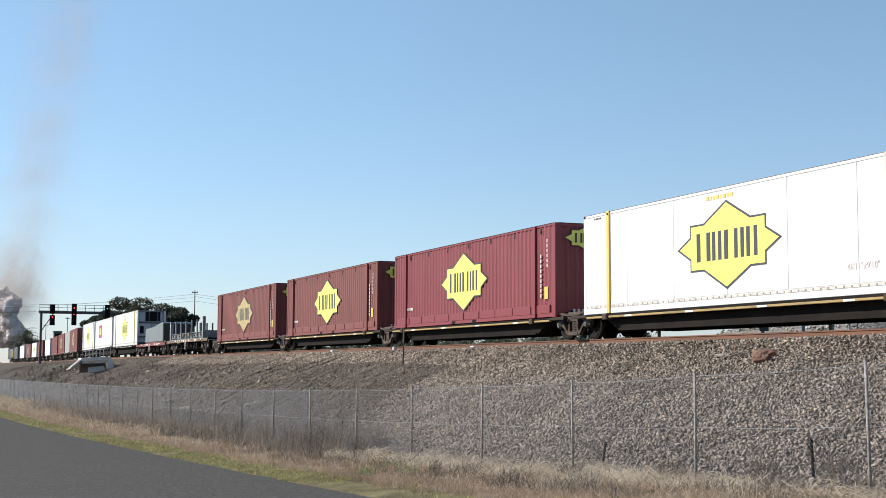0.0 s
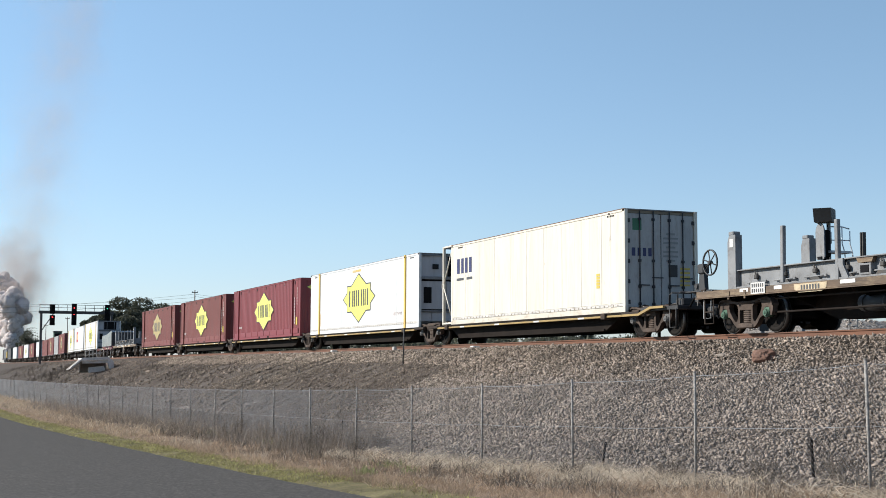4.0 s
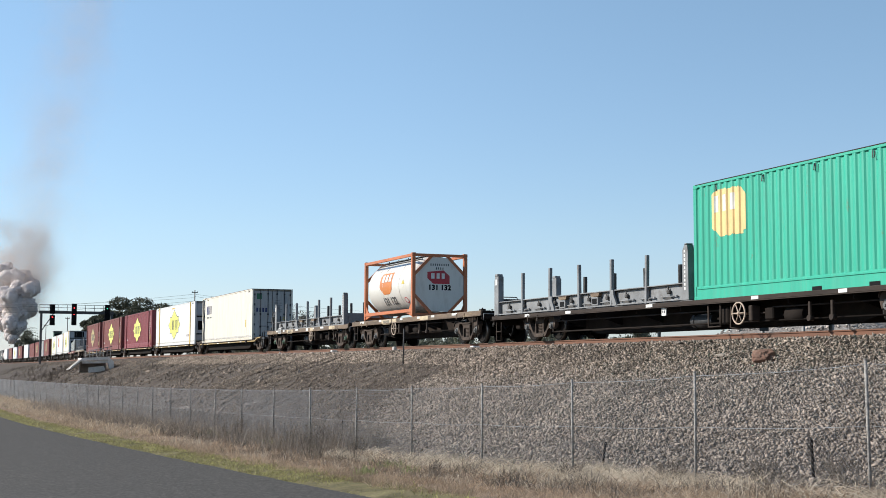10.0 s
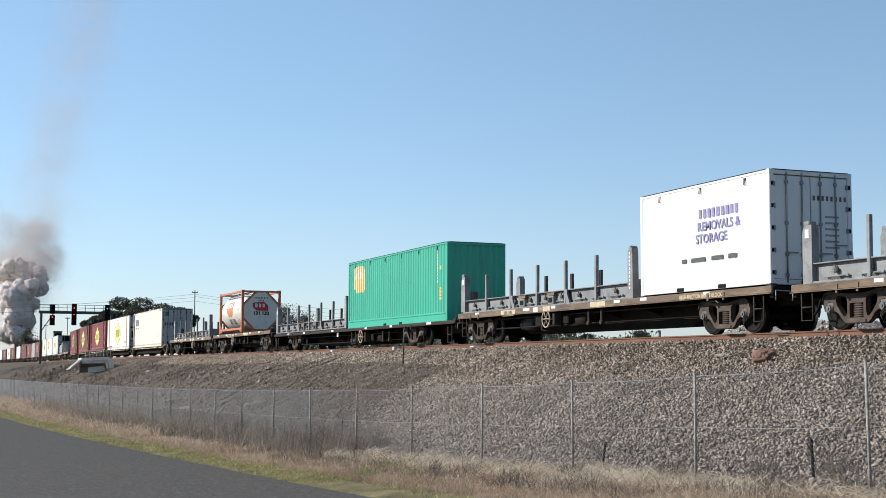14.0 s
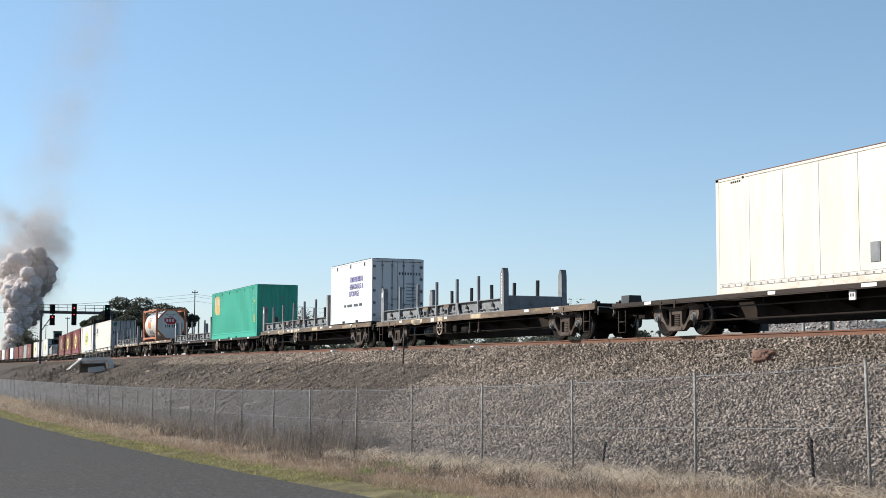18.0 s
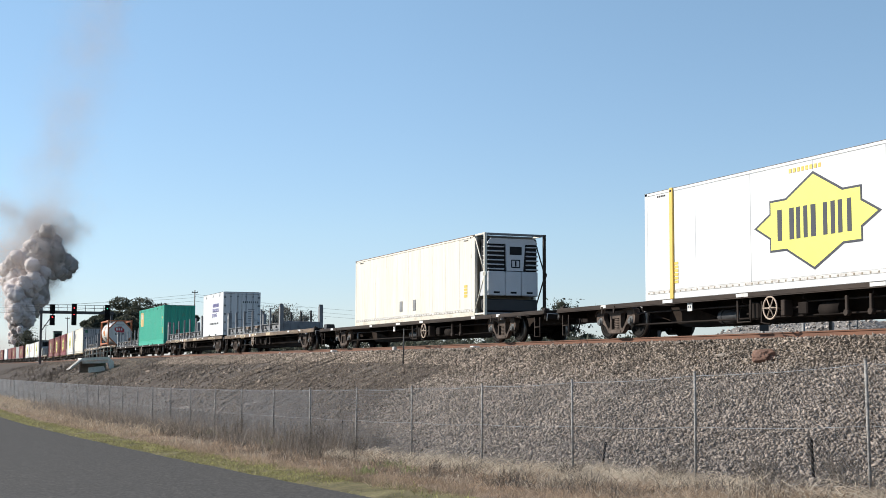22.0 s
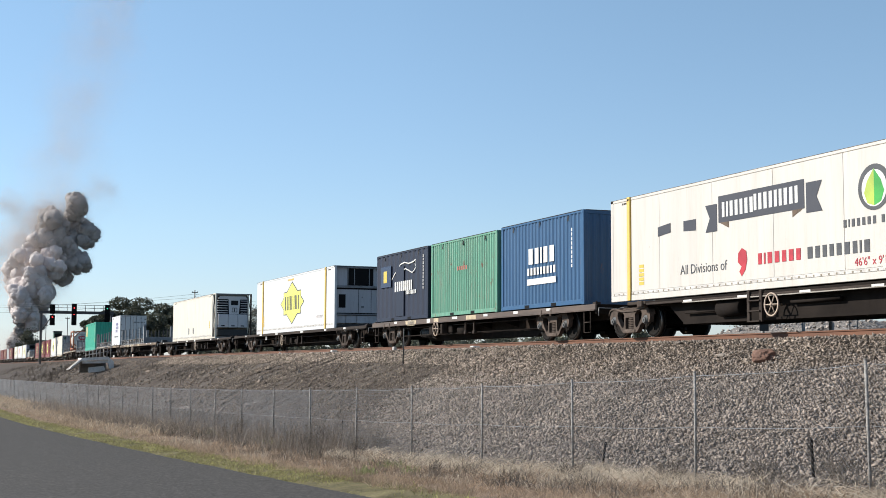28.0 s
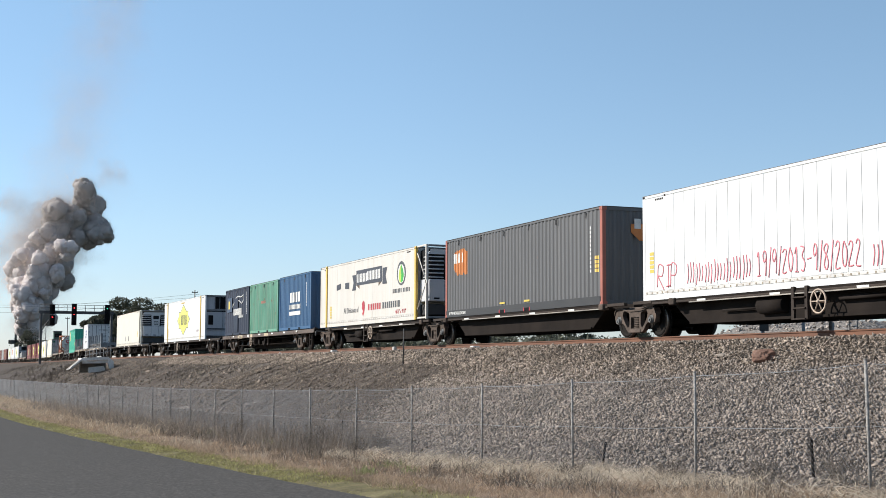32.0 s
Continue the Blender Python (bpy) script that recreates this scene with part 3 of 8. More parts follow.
def wheelset_data():
    """Axle with two dished wheels; a bright worn band round each tread."""
    m = Mesh()
    m.tube((-1.0, 0, 0), (1.0, 0, 0), 0.08, 10)
    for s in (-1, 1):
        m.tube((s * 0.69, 0, 0), (s * 0.80, 0, 0), 0.44, 20)
        m.tube((s * 0.67, 0, 0), (s * 0.70, 0, 0), 0.485, 20)
        m.ring((s * 0.803, 0, 0), 0, 0.33, 0.44, 0.03, 20)
        m.tube((s * 0.80, 0, 0), (s * 0.86, 0, 0), 0.12, 14)
        for k in range(3):
            t = 2 * math.pi * k / 3
            m.box(s * 0.81 - 0.012, s * 0.81 + 0.012, 0.22 * math.cos(t) - 0.03, 0.22 * math.cos(t) + 0.03, 0.22 * math.sin(t) - 0.03, 0.22 * math.sin(t) + 0.03)
    n_ = len(m.f)
    for s in (-1, 1):
        m.ring((s * 0.75, 0, 0), 0, 0.438, 0.452, 0.13, 20)
    me = m.data("wheelset", WHEELM)
    me.materials.append(TREAD)
    me.polygons.foreach_set("material_index", [0] * n_ + [1] * (len(m.f) - n_))
    return me


SPINNERS = []


def side_frame():
    """Cast bogie side: bowed top chord, rounded windows, pedestal jaws and the spring seat."""
    half = [(0.25, 0.26), (0.45, 0.28), (0.70, 0.325), (0.93, 0.34), (1.08, 0.29), (1.14, 0.17), (1.13, 0.02), (1.08, -0.11), (1.03, -0.11), (1.02, 0.0), (0.99, 0.07), (0.93, 0.10),
            (0.85, 0.10), (0.79, 0.07), (0.765, 0.0), (0.75, -0.11), (0.69, -0.12), (0.60, -0.17), (0.48, -0.31), (0.39, -0.37), (0.28, -0.395)]
    hole = [(0.31, 0.13), (0.35, 0.18), (0.45, 0.21), (0.60, 0.235), (0.67, 0.21), (0.695, 0.13), (0.66, 0.02), (0.50, -0.17), (0.42, -0.24), (0.35, -0.23), (0.31, -0.14)]
    loops = [half + [(-a, b) for a, b in reversed(half)], hole, [(-a, b) for a, b in hole], [(-0.23, 0.05), (0.23, 0.05), (0.23, -0.27), (-0.23, -0.27)]]
    m = Mesh().pierced(loops, 0, -0.07, 0.07)
    top = half[:6]
    lip = [(0.0, 0.262)] + top + [(a, b - 0.05) for a, b in reversed(top)] + [(0.0, 0.212)]
    for s in (-1, 1):
        m.plate([(s * a, b) for a, b in lip], 0, -0.105, 0.105)
    m.box(-0.10, 0.10, -0.33, 0.33, -0.40, -0.30, 0.02)
    return m


def spring_mesh():
    m = Mesh()
    prof = [(-0.27 + 0.025 * k, 0.125 if k % 2 else 0.09) for k in range(14)]
    n_ = 14
    vs = [(0.55 * r * math.cos(2 * math.pi * i / n_), 1.35 * r * math.sin(2 * math.pi * i / n_), z) for z, r in prof for i in range(n_)]
    return m.add(vs, [(j * n_ + i, j * n_ + (i + 1) % n_, (j + 1) * n_ + (i + 1) % n_, (j + 1) * n_ + i) for j in range(13) for i in range(n_)])


def bogie(parent, y, turning=True, box=None):
    """Two-axle bogie; origin on the rail."""
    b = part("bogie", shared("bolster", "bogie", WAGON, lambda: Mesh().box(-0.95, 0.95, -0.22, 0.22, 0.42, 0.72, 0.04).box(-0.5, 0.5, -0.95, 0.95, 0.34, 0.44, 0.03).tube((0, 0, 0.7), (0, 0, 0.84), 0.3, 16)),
             None, parent, at=(0, y, 0))
    sf = shared("sideframe", "side_frame", BOGIE, side_frame)
    box = box or AXLEBOX
    bx = shared("axlebox" + box.name, "axle_box", box, lambda: Mesh().tube((-0.09, 0, 0), (0.09, 0, 0), 0.10, 16).tube((-0.125, 0, 0), (-0.09, 0, 0), 0.075, 14, 0.088).box(-0.145, -0.12, -0.03, 0.03, -0.03, 0.03, 0.006).box(-0.06, 0.08, -0.115, 0.115, 0.02, 0.145, 0.02))
    sp = shared("spring", "spring", BOGIE, spring_mesh)
    bm_ = shared("brake_beam", "brake_beam", WAGON, lambda: Mesh().box(-0.8, 0.8, -0.05, 0.05, 0.30, 0.40, 0.02).box(-0.80, -0.68, -0.10, 0.10, 0.22, 0.52, 0.02).box(0.68, 0.80, -0.10, 0.10, 0.22, 0.52, 0.02))
    for d in (-0.36, 0.36):
        part("brake_beam", bm_, None, b, at=(0, d, 0))
    for s in (-1, 1):
        part("side_frame", sf, None, b, at=(s * 0.99, 0, 0.52))
        part("spring", sp, None, b, at=(s * 0.99, 0, 0.52))
        for d in (-0.89, 0.89):
            part("axle_box", bx, None, b, at=pose(s * 1.0, d, 0.47, 0, 0, 0 if s < 0 else 180))
    for d in (-0.89, 0.89):
        if "wheelset" not in CACHE:
            CACHE["wheelset"] = wheelset_data()
        ws = part("wheelset", CACHE["wheelset"], None, b, at=(0, d, 0.455))
        if turning:
            SPINNERS.append((ws, (0, d, 0.455)))
    return b


def handwheel():
    m = Mesh()
    m.ring((0, 0, 0), 0, 0.25, 0.285, 0.03, 20)
    for k in range(3):
        t = math.pi * k / 3
        m.tube((0, -0.26 * math.cos(t), -0.26 * math.sin(t)), (0, 0.26 * math.cos(t), 0.26 * math.sin(t)), 0.016, 5)
    m.tube((-0.04, 0, 0), (0.3, 0, 0), 0.03, 8)
    return m


def step_loop():
    m = Mesh()
    m.path([(0, -0.2, 0), (0, -0.2, -0.62), (0, 0.2, -0.62), (0, 0.2, 0)], 0.02)
    m.tube((0, -0.2, -0.32), (0, 0.2, -0.32), 0.018, 6)
    return m


def carry(ob, carrier_u, dy, z):
    MOVERS.append((ob, carrier_u, dy, z))
    return ob


def flat_wagon(front, back, deck, bogies, label, sill=SILL, wheel_at=None, depth=0.62, plates=3, group="flat wagons", axle=None):
    """Bogie container flat: side sills, fish-bellied centre sill, cross-bearers, hand brake, steps and couplers."""
    u, L = (front + back) / 2, front - back
    h = L / 2
    wg = thing("container_wagon", label, "railway wagon", group)
    b0, b1 = bogies[0] - u, bogies[1] - u
    sd = 0.12 if sill is SILLDARK else 0.18
    for s in (-1, 1):
        m = Mesh()
        x = s * 1.25
        m.box(x - 0.05, x + 0.05, -h, h, deck - sd, deck - 0.006, 0.012)
        m.box(x - 0.09 if s < 0 else x, x if s < 0 else x + 0.09, -h, h, deck - sd - 0.02, deck - sd)
        part("side_sill", m, sill, wg)
    body = Mesh()
    body.box(-0.40, 1.2, -h + 0.02, h - 0.02, deck - 0.10, deck - 0.012)
    for y in (-h + 1.4, h - 1.4):
        body.box(-1.2, -0.40, y - 1.38, y + 1.38, deck - 0.10, deck - 0.012)
    nd_ = max(3, int((L - 5.6) / 2.1))
    for k in range(nd_):
        y = -h + 2.8 + (L - 5.6) * (k + 0.5) / nd_
        body.box(-1.2, -0.40, y - 0.35, y + 0.35, deck - 0.10, deck - 0.012)
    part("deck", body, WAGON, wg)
    cs = Mesh()
    cs.plate([(-h + 0.2, deck - 0.1), (-h + 0.2, deck - 0.42), (b1 - 0.1, deck - 0.45), (b1 + 1.5, deck - 0.45), (b1 + 2.6, deck - 0.2 - depth), (b0 - 2.6, deck - 0.2 - depth), (b0 - 1.5, deck - 0.45), (h - 0.2, deck - 0.42), (h - 0.2, deck - 0.1)], 0, -0.32, 0.32)
    part("centre_sill", cs, WAGONB, wg)
    nb = max(3, int((b0 - b1) / 2.4))
    for k in range(nb):
        y = b1 + 1.8 + (b0 - b1 - 3.6) * k / (nb - 1)
        m = Mesh().plate([(-1.2, deck - 0.1), (1.2, deck - 0.1), (1.2, deck - 0.24), (0.3, deck - 0.5), (-0.3, deck - 0.5), (-1.2, deck - 0.24)], 1, y - 0.02, y + 0.02)
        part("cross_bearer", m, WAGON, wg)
    for y, s in ((h, 1), (-h, -1)):
        m = Mesh().box(-0.16, 0.16, min(y, y + s * 0.45), max(y, y + s * 0.45), deck - 0.42, deck - 0.14, 0.03)
        m.box(-1.25, 1.25, min(y - s * 0.12, y), max(y - s * 0.12, y), deck - 0.30, deck - 0.008, 0.012)
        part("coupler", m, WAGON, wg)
        hose = Mesh().path([(-0.45, y, deck - 0.3), (-0.45, y + s * 0.12, deck - 0.55), (-0.44, y + s * 0.25, deck - 0.66), (-0.42, y + s * 0.4, deck - 0.58)], 0.028)
        part("brake_hose", hose, BLACK, wg)
    lp = shared("step" + sill.name, "step", GALV if sill is WMARK else SILLDARK, step_loop)
    for y in (h - 0.55, -h + 0.55):
        part("step", lp, None, wg, at=(-1.27, y, deck - 0.22))
    wy = 0.0 if wheel_at is None else wheel_at - u
    part("handwheel", shared("hand", "handwheel", HANDW, handwheel), None, wg, at=(-1.32, wy, deck - 0.42))
    cyl = Mesh().tube((-0.85, wy - 2.1, deck - 0.5), (-0.85, wy - 1.4, deck - 0.5), 0.17, 14).tube((-0.85, wy - 1.4, deck - 0.5), (-0.85, wy + 1.6, deck - 0.5), 0.03, 6)
    cyl.box(-1.1, -0.75, wy - 1.1, wy - 0.75, deck - 0.6, deck - 0.3, 0.03)
    part("brake_cylinder", cyl, WAGON, wg)
    lev = Mesh().path([(-1.2, wy + 0.5, deck - 0.24), (-1.22, wy + 0.5, deck - 0.75), (-1.22, wy + 0.15, deck - 0.80)], 0.022)
    part("brake_lever", lev, SILLDARK, wg)
    part("bracket", Mesh().box(-1.25, -1.0, wy - 0.45, wy - 0.3, deck - 0.62, deck - 0.24, 0.02), SILLDARK, wg)
    part("gear_box", Mesh().box(-1.15, -0.85, wy + 0.7, wy + 1.15, deck - 0.66, deck - 0.24, 0.04), WAGON, wg)
    part("pull_rod", Mesh().tube((-0.95, b1 + 0.9, deck - 0.62), (-0.95, b0 - 0.9, deck - 0.62), 0.025, 6), WAGON, wg)
    for y in (wy - 2.6, wy - 3.4):
        part("hanger", Mesh().box(-1.2, -1.14, y - 0.04, y + 0.04, deck - 0.60, deck - 0.24, 0.01).tube((-1.22, y, deck - 0.62), (-1.1, y, deck - 0.62), 0.07, 10), SILLDARK, wg)
    rnd = random.Random(int(front * 10))
    for k in range(plates * 2):
        y = -h + 0.9 + (L - 1.8) * (k + rnd.uniform(0.2, 0.8)) / (plates * 2)
        w = rnd.choice((0.35, 0.5, 0.3))
        part("reflector", Mesh().box(-1.306, -1.3, y - w / 2, y + w / 2, deck - 0.105, deck - 0.02), WMARK, wg)
    if sill is SILLDARK and plates > 1:
        y = wy + 3.6
        pl = part("number_plate", Mesh().box(-1.26, -1.22, y - 0.11, y + 0.11, deck - 0.36, deck - 0.15, 0.006), WMARK, wg)
        bar_row("plate_mark", word_bars([0.06] * 2, 0.07, 0.3), DGREY, pl, side(y, deck - 0.25, -1.262))
        bar_row("stencil_mark", word_bars([0.10] * 6, 0.09, 0.3), GREYSTEEL, wg, side(y - 1.3, deck - 0.58, -0.322))
        m = Mesh().path([(-1.24, wy + 0.9, deck - 0.12), (-1.24, wy + 0.9, deck - 0.72), (-1.24, wy + 1.45, deck - 0.72), (-1.24, wy + 1.45, deck - 0.12)], 0.03)
        part("step_frame", m, SILLDARK, wg)
    if sill is not SILLDARK:
        y = b0 - 2.9
        pl = part("number_plate", Mesh().plate([(y - 0.60, deck - 0.03), (y + 0.60, deck - 0.03), (y + 0.58, deck - 0.15), (y + 0.42, deck - 0.23), (y - 0.42, deck - 0.23), (y - 0.58, deck - 0.15)], 0, -1.312, -1.302), PLATE, wg)
        bar_row("plate_mark", word_bars([0.075] * 7, 0.11, 0.25), DGREY, pl, side(y, deck - 0.115, -1.313))
        for q, w_, m_ in ((0.0, 0.5, PLATE), (0.8, 0.35, WMARK), (-3.4, 0.9, PLATE)):
            part("stencil_patch", Mesh().box(-1.308, -1.301, wy + q - w_ / 2, wy + q + w_ / 2, deck - 0.17, deck - 0.02, 0.002), m_, wg)
    pin = shared("deck_pin", "deck_pin", SILLDARK, lambda: Mesh().box(-0.09, 0.09, -0.10, 0.10, -0.02, 0.055, 0.01).tube((0, 0, 0.05), (0, 0, 0.10), 0.035, 8, 0.02))
    stay = shared("uncoupling_lever", "uncoupling_lever", GALV, lambda: Mesh().path([(-1.2, 0, -0.12), (-0.5, 0.02, -0.14), (-0.2, 0.05, -0.2), (0, 0.06, -0.18)], 0.016, 5).path([(-1.2, 0, -0.12), (-1.22, 0.02, -0.36)], 0.016, 5))
    for e in (-1, 1):
        for s in (-1, 1):
            part("deck_pin", pin, None, wg, at=(s * 1.14, e * (h - 0.2), deck))
        part("uncoupling_lever", stay, None, wg, at=pose(0, e * (h + 0.04), deck, 0, 0, 0) @ Matrix.Diagonal((1, e, 1, 1)))
        for d in (-0.35, 0.35):
            y = (b0 if e > 0 else b1) + d
            br = Mesh().plate([(y - 0.05, deck - 0.06), (y + 0.05, deck - 0.06), (y + 0.03, deck - 0.26), (y - 0.03, deck - 0.26)], 0, -1.32, -1.29)
            part("jacking_bracket", br, sill, wg)
    res = Mesh().tube((-0.62, wy + 2.0, deck - 0.52), (-0.62, wy + 3.0, deck - 0.52), 0.19, 16)
    for y in (wy + 2.15, wy + 2.85):
        res.ring((-0.62, y, deck - 0.52), 1, 0.185, 0.205, 0.05, 16)
    part("air_reservoir", res, STEEL, wg)
    pipe = Mesh().path([(-1.02, b1 + 1.2, deck - 0.30), (-1.02, wy - 1.0, deck - 0.30), (-0.98, wy - 0.7, deck - 0.42), (-0.98, wy + 0.6, deck - 0.42), (-1.02, wy + 0.9, deck - 0.30), (-1.02, b0 - 1.2, deck - 0.30)], 0.022, 6)
    part("brake_pipe", pipe, SILLDARK, wg)
    for q in bogies:
        bogie(wg, q - u, front < 120, axle)
    return carry(wg, u, 0, 0)


def pack_wagon(front, back, deck, label, sill=YSILL, group="articulated wagons", gear=False):
    """One body of an articulated pack: slender ochre side rail over a deep dark centre girder."""
    u, L = (front + back) / 2, front - back
    h = L / 2
    wg = thing("articulated_wagon", label, "railway wagon", group)
    for s in (-1, 1):
        m = Mesh().box(s * 1.21 - 0.05, s * 1.21 + 0.05, -h + 1.1, h - 1.1, deck - 0.13, deck - 0.07, 0.01)
        part("side_sill", m, sill, wg)
        part("side_web", Mesh().box(s * 1.2 - 0.05, s * 1.2 + 0.05, -h + 1.1, h - 1.1, deck - 0.07, deck - 0.012), WAGON, wg)
        for y in (-h + 0.6, h - 0.6):
            part("end_rail", Mesh().box(s * 1.21 - 0.06, s * 1.21 + 0.06, y - 0.5, y + 0.5, deck - 0.10, deck - 0.01, 0.01), SILLDARK, wg)
    g = Mesh()
    d = deck
    dp = max(0.5, d - 0.30)
    g.plate([(-h + 0.1, d - 0.03), (-h + 0.1, d - 0.13), (-h + 1.8, d - 0.16), (-h + 2.6, d - dp), (h - 2.6, d - dp), (h - 1.8, d - 0.16), (h - 0.1, d - 0.13), (h - 0.1, d - 0.03)], 0, -0.95, 0.95)
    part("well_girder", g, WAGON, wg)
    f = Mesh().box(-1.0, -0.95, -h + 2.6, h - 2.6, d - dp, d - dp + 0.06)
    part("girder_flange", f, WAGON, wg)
    if sill is SILLDARK:
        part("worn_edge", Mesh().box(-1.275, -1.255, -h + 1.6, h - 3.0, deck - 0.155, deck - 0.125, 0.004), WORNEDGE, wg)
    for y in (-6.1, 6.1):
        for s in (-1, 1):
            part("container_pin", Mesh().box(s * 1.22 - 0.11, s * 1.22 + 0.11, y - 0.13, y + 0.13, d - 0.18, d + 0.0, 0.02), BOGIE, wg)
    for k in range(4):
        y = -h + 2 + (L - 4) * (k + 0.5) / 4
        part("reflector", Mesh().box(-1.266, -1.26, y - 0.2, y + 0.2, d - 0.125, d - 0.075), WMARK, wg)
    if gear:
        part("handwheel", shared("hand", "handwheel", HANDW, handwheel), None, wg, at=(-1.34, gear, d - 0.36))
        m = Mesh().box(-1.3, -1.24, gear + 0.45, gear + 0.55, d - 0.75, d + 0.02).box(-1.3, -1.24, gear + 0.95, gear + 1.05, d - 0.75, d + 0.02)
        for k in range(3):
            m.box(-1.34, -1.2, gear + 0.5, gear + 1.0, d - 0.75 + 0.25 * k, d - 0.72 + 0.25 * k)
        part("ladder", m, SILLDARK, wg)
        m = Mesh().tube((-1.0, gear + 1.6, d - 0.36), (-1.0, gear + 2.6, d - 0.36), 0.2, 16).tube((-1.05, gear - 2.2, d - 0.3), (-1.05, gear - 0.4, d - 0.3), 0.05, 8)
        m.tube((-1.05, gear + 2.6, d - 0.4), (-1.05, gear + 4.2, d - 0.4), 0.03, 6)
        part("air_tank", m, WAGON, wg)
    return carry(wg, u, 0, 0)


def pack_bogie(at):
    t = thing("shared_bogie", "dirty cast-steel bogie shared by two wagon bodies", "railway bogie", "articulated bogies")
    bogie(t, 0, at < 120)
    part("cover", Mesh().box(-1.0, 1.0, -0.55, 0.55, 0.70, 0.86, 0.05), BOGIE, t)
    return carry(t, at, 0, 0)


def pressing(y0, y1, pitch, depth=0.04):
    """The profile of a pressed wall: (y, depth) with rounded folds."""
    n_ = max(2, round((y1 - y0) / pitch))
    p = (y1 - y0) / n_
    prof = [(y0 + (i + q) * p, d * depth) for i in range(n_) for q, d in ((0, 0), (0.31, 0), (0.35, 0.12), (0.46, 0.88), (0.5, 1), (0.81, 1), (0.85, 0.88), (0.96, 0.12))]
    return prof + [(y1, 0)]


def corrugated(y0, y1, z0, z1, x, sgn, pitch=0.28, depth=0.04):
    """Pressed steel wall in the plane x, ribs running upright."""
    prof = pressing(y0, y1, pitch, depth)
    vs = [(x - sgn * d, y, z) for y, d in prof for z in (z0, z1)]
    return Mesh().add(vs, [(2 * i, 2 * i + 1, 2 * i + 3, 2 * i + 2) for i in range(len(prof) - 1)], True)


def pressed_badge(name, poly, material, parent, yc, zc, h, pitch, lift=0.003, worn=0.0, wall=None):
    """Paint that follows the pressed wall: poly is a convex outline, its first axis running towards -y."""
    ys_ = sorted(yc - a for a, b in poly)
    lo, hi = ys_[0], ys_[-1]
    prof = pressing(-h + 0.13, h - 0.13, pitch)
    py_, pd_ = [p[0] for p in prof], [p[1] for p in prof]
    cuts = sorted({lo + 0.001, hi - 0.001} | {y for y in py_ if lo < y < hi})
    rg_ = random.Random(len(poly))
    cols = []
    for y in cuts:
        u, zs = yc - y, []
        for (a0, b0), (a1, b1) in zip(poly, poly[1:] + poly[:1]):
            if min(a0, a1) <= u <= max(a0, a1) and a0 != a1:
                zs.append(b0 + (b1 - b0) * (u - a0) / (a1 - a0))
        x = -(W / 2 - 0.006) + float(np.interp(y, py_, pd_)) - lift
        cols.append((x, y, zc + min(zs) + worn * rg_.random() ** 3, zc + max(zs) - worn * rg_.random() ** 3))
    m = Mesh()
    m.add([(x, y, z) for x, y, a, b in cols for z in (a, b)], [(2 * i, 2 * i + 1, 2 * i + 3, 2 * i + 2) for i in range(len(cols) - 1)])
    return part(name, m, material, parent)


def pressed_bars(name, rows, material, parent, yc, zc, h, pitch, lift=0.006):
    for x, y, w, hh in rows:
        pressed_badge(name, [(x - w / 2, y - hh / 2), (x + w / 2, y - hh / 2), (x + w / 2, y + hh / 2), (x - w / 2, y + hh / 2)], material, parent, yc, zc, h, pitch, lift)


def turn_y(m):
    """Turns a wall in the plane x into one across the end: x becomes y."""
    m.v = [(y, x, z) for x, y, z in m.v]
    return m


def casting():
    return Mesh().box(-0.085, 0.085, -0.09, 0.09, 0, 0.118, 0.012).tube((-0.09, 0, 0.06), (0.09, 0, 0.06), 0.03, 8)


def marks(c, x, y, z, rows, material, name="marking", face=None):
    return part(name, bars(rows), material, c, at=face if face is not None else side(y, z, x))


def corners(c, L, H, material, key, ys_=None):
    cs = shared(("cast", key), "corner_casting", material, casting)
    hw, hl = W / 2 - 0.083, L / 2 - 0.088
    for s in (-1, 1):
        for y in (ys_ or (-hl, hl)):
            for z in (0, H - 0.118):
                part("corner_casting", cs, None, c, at=(s * hw, y, z + (0.003 if z else 0)))


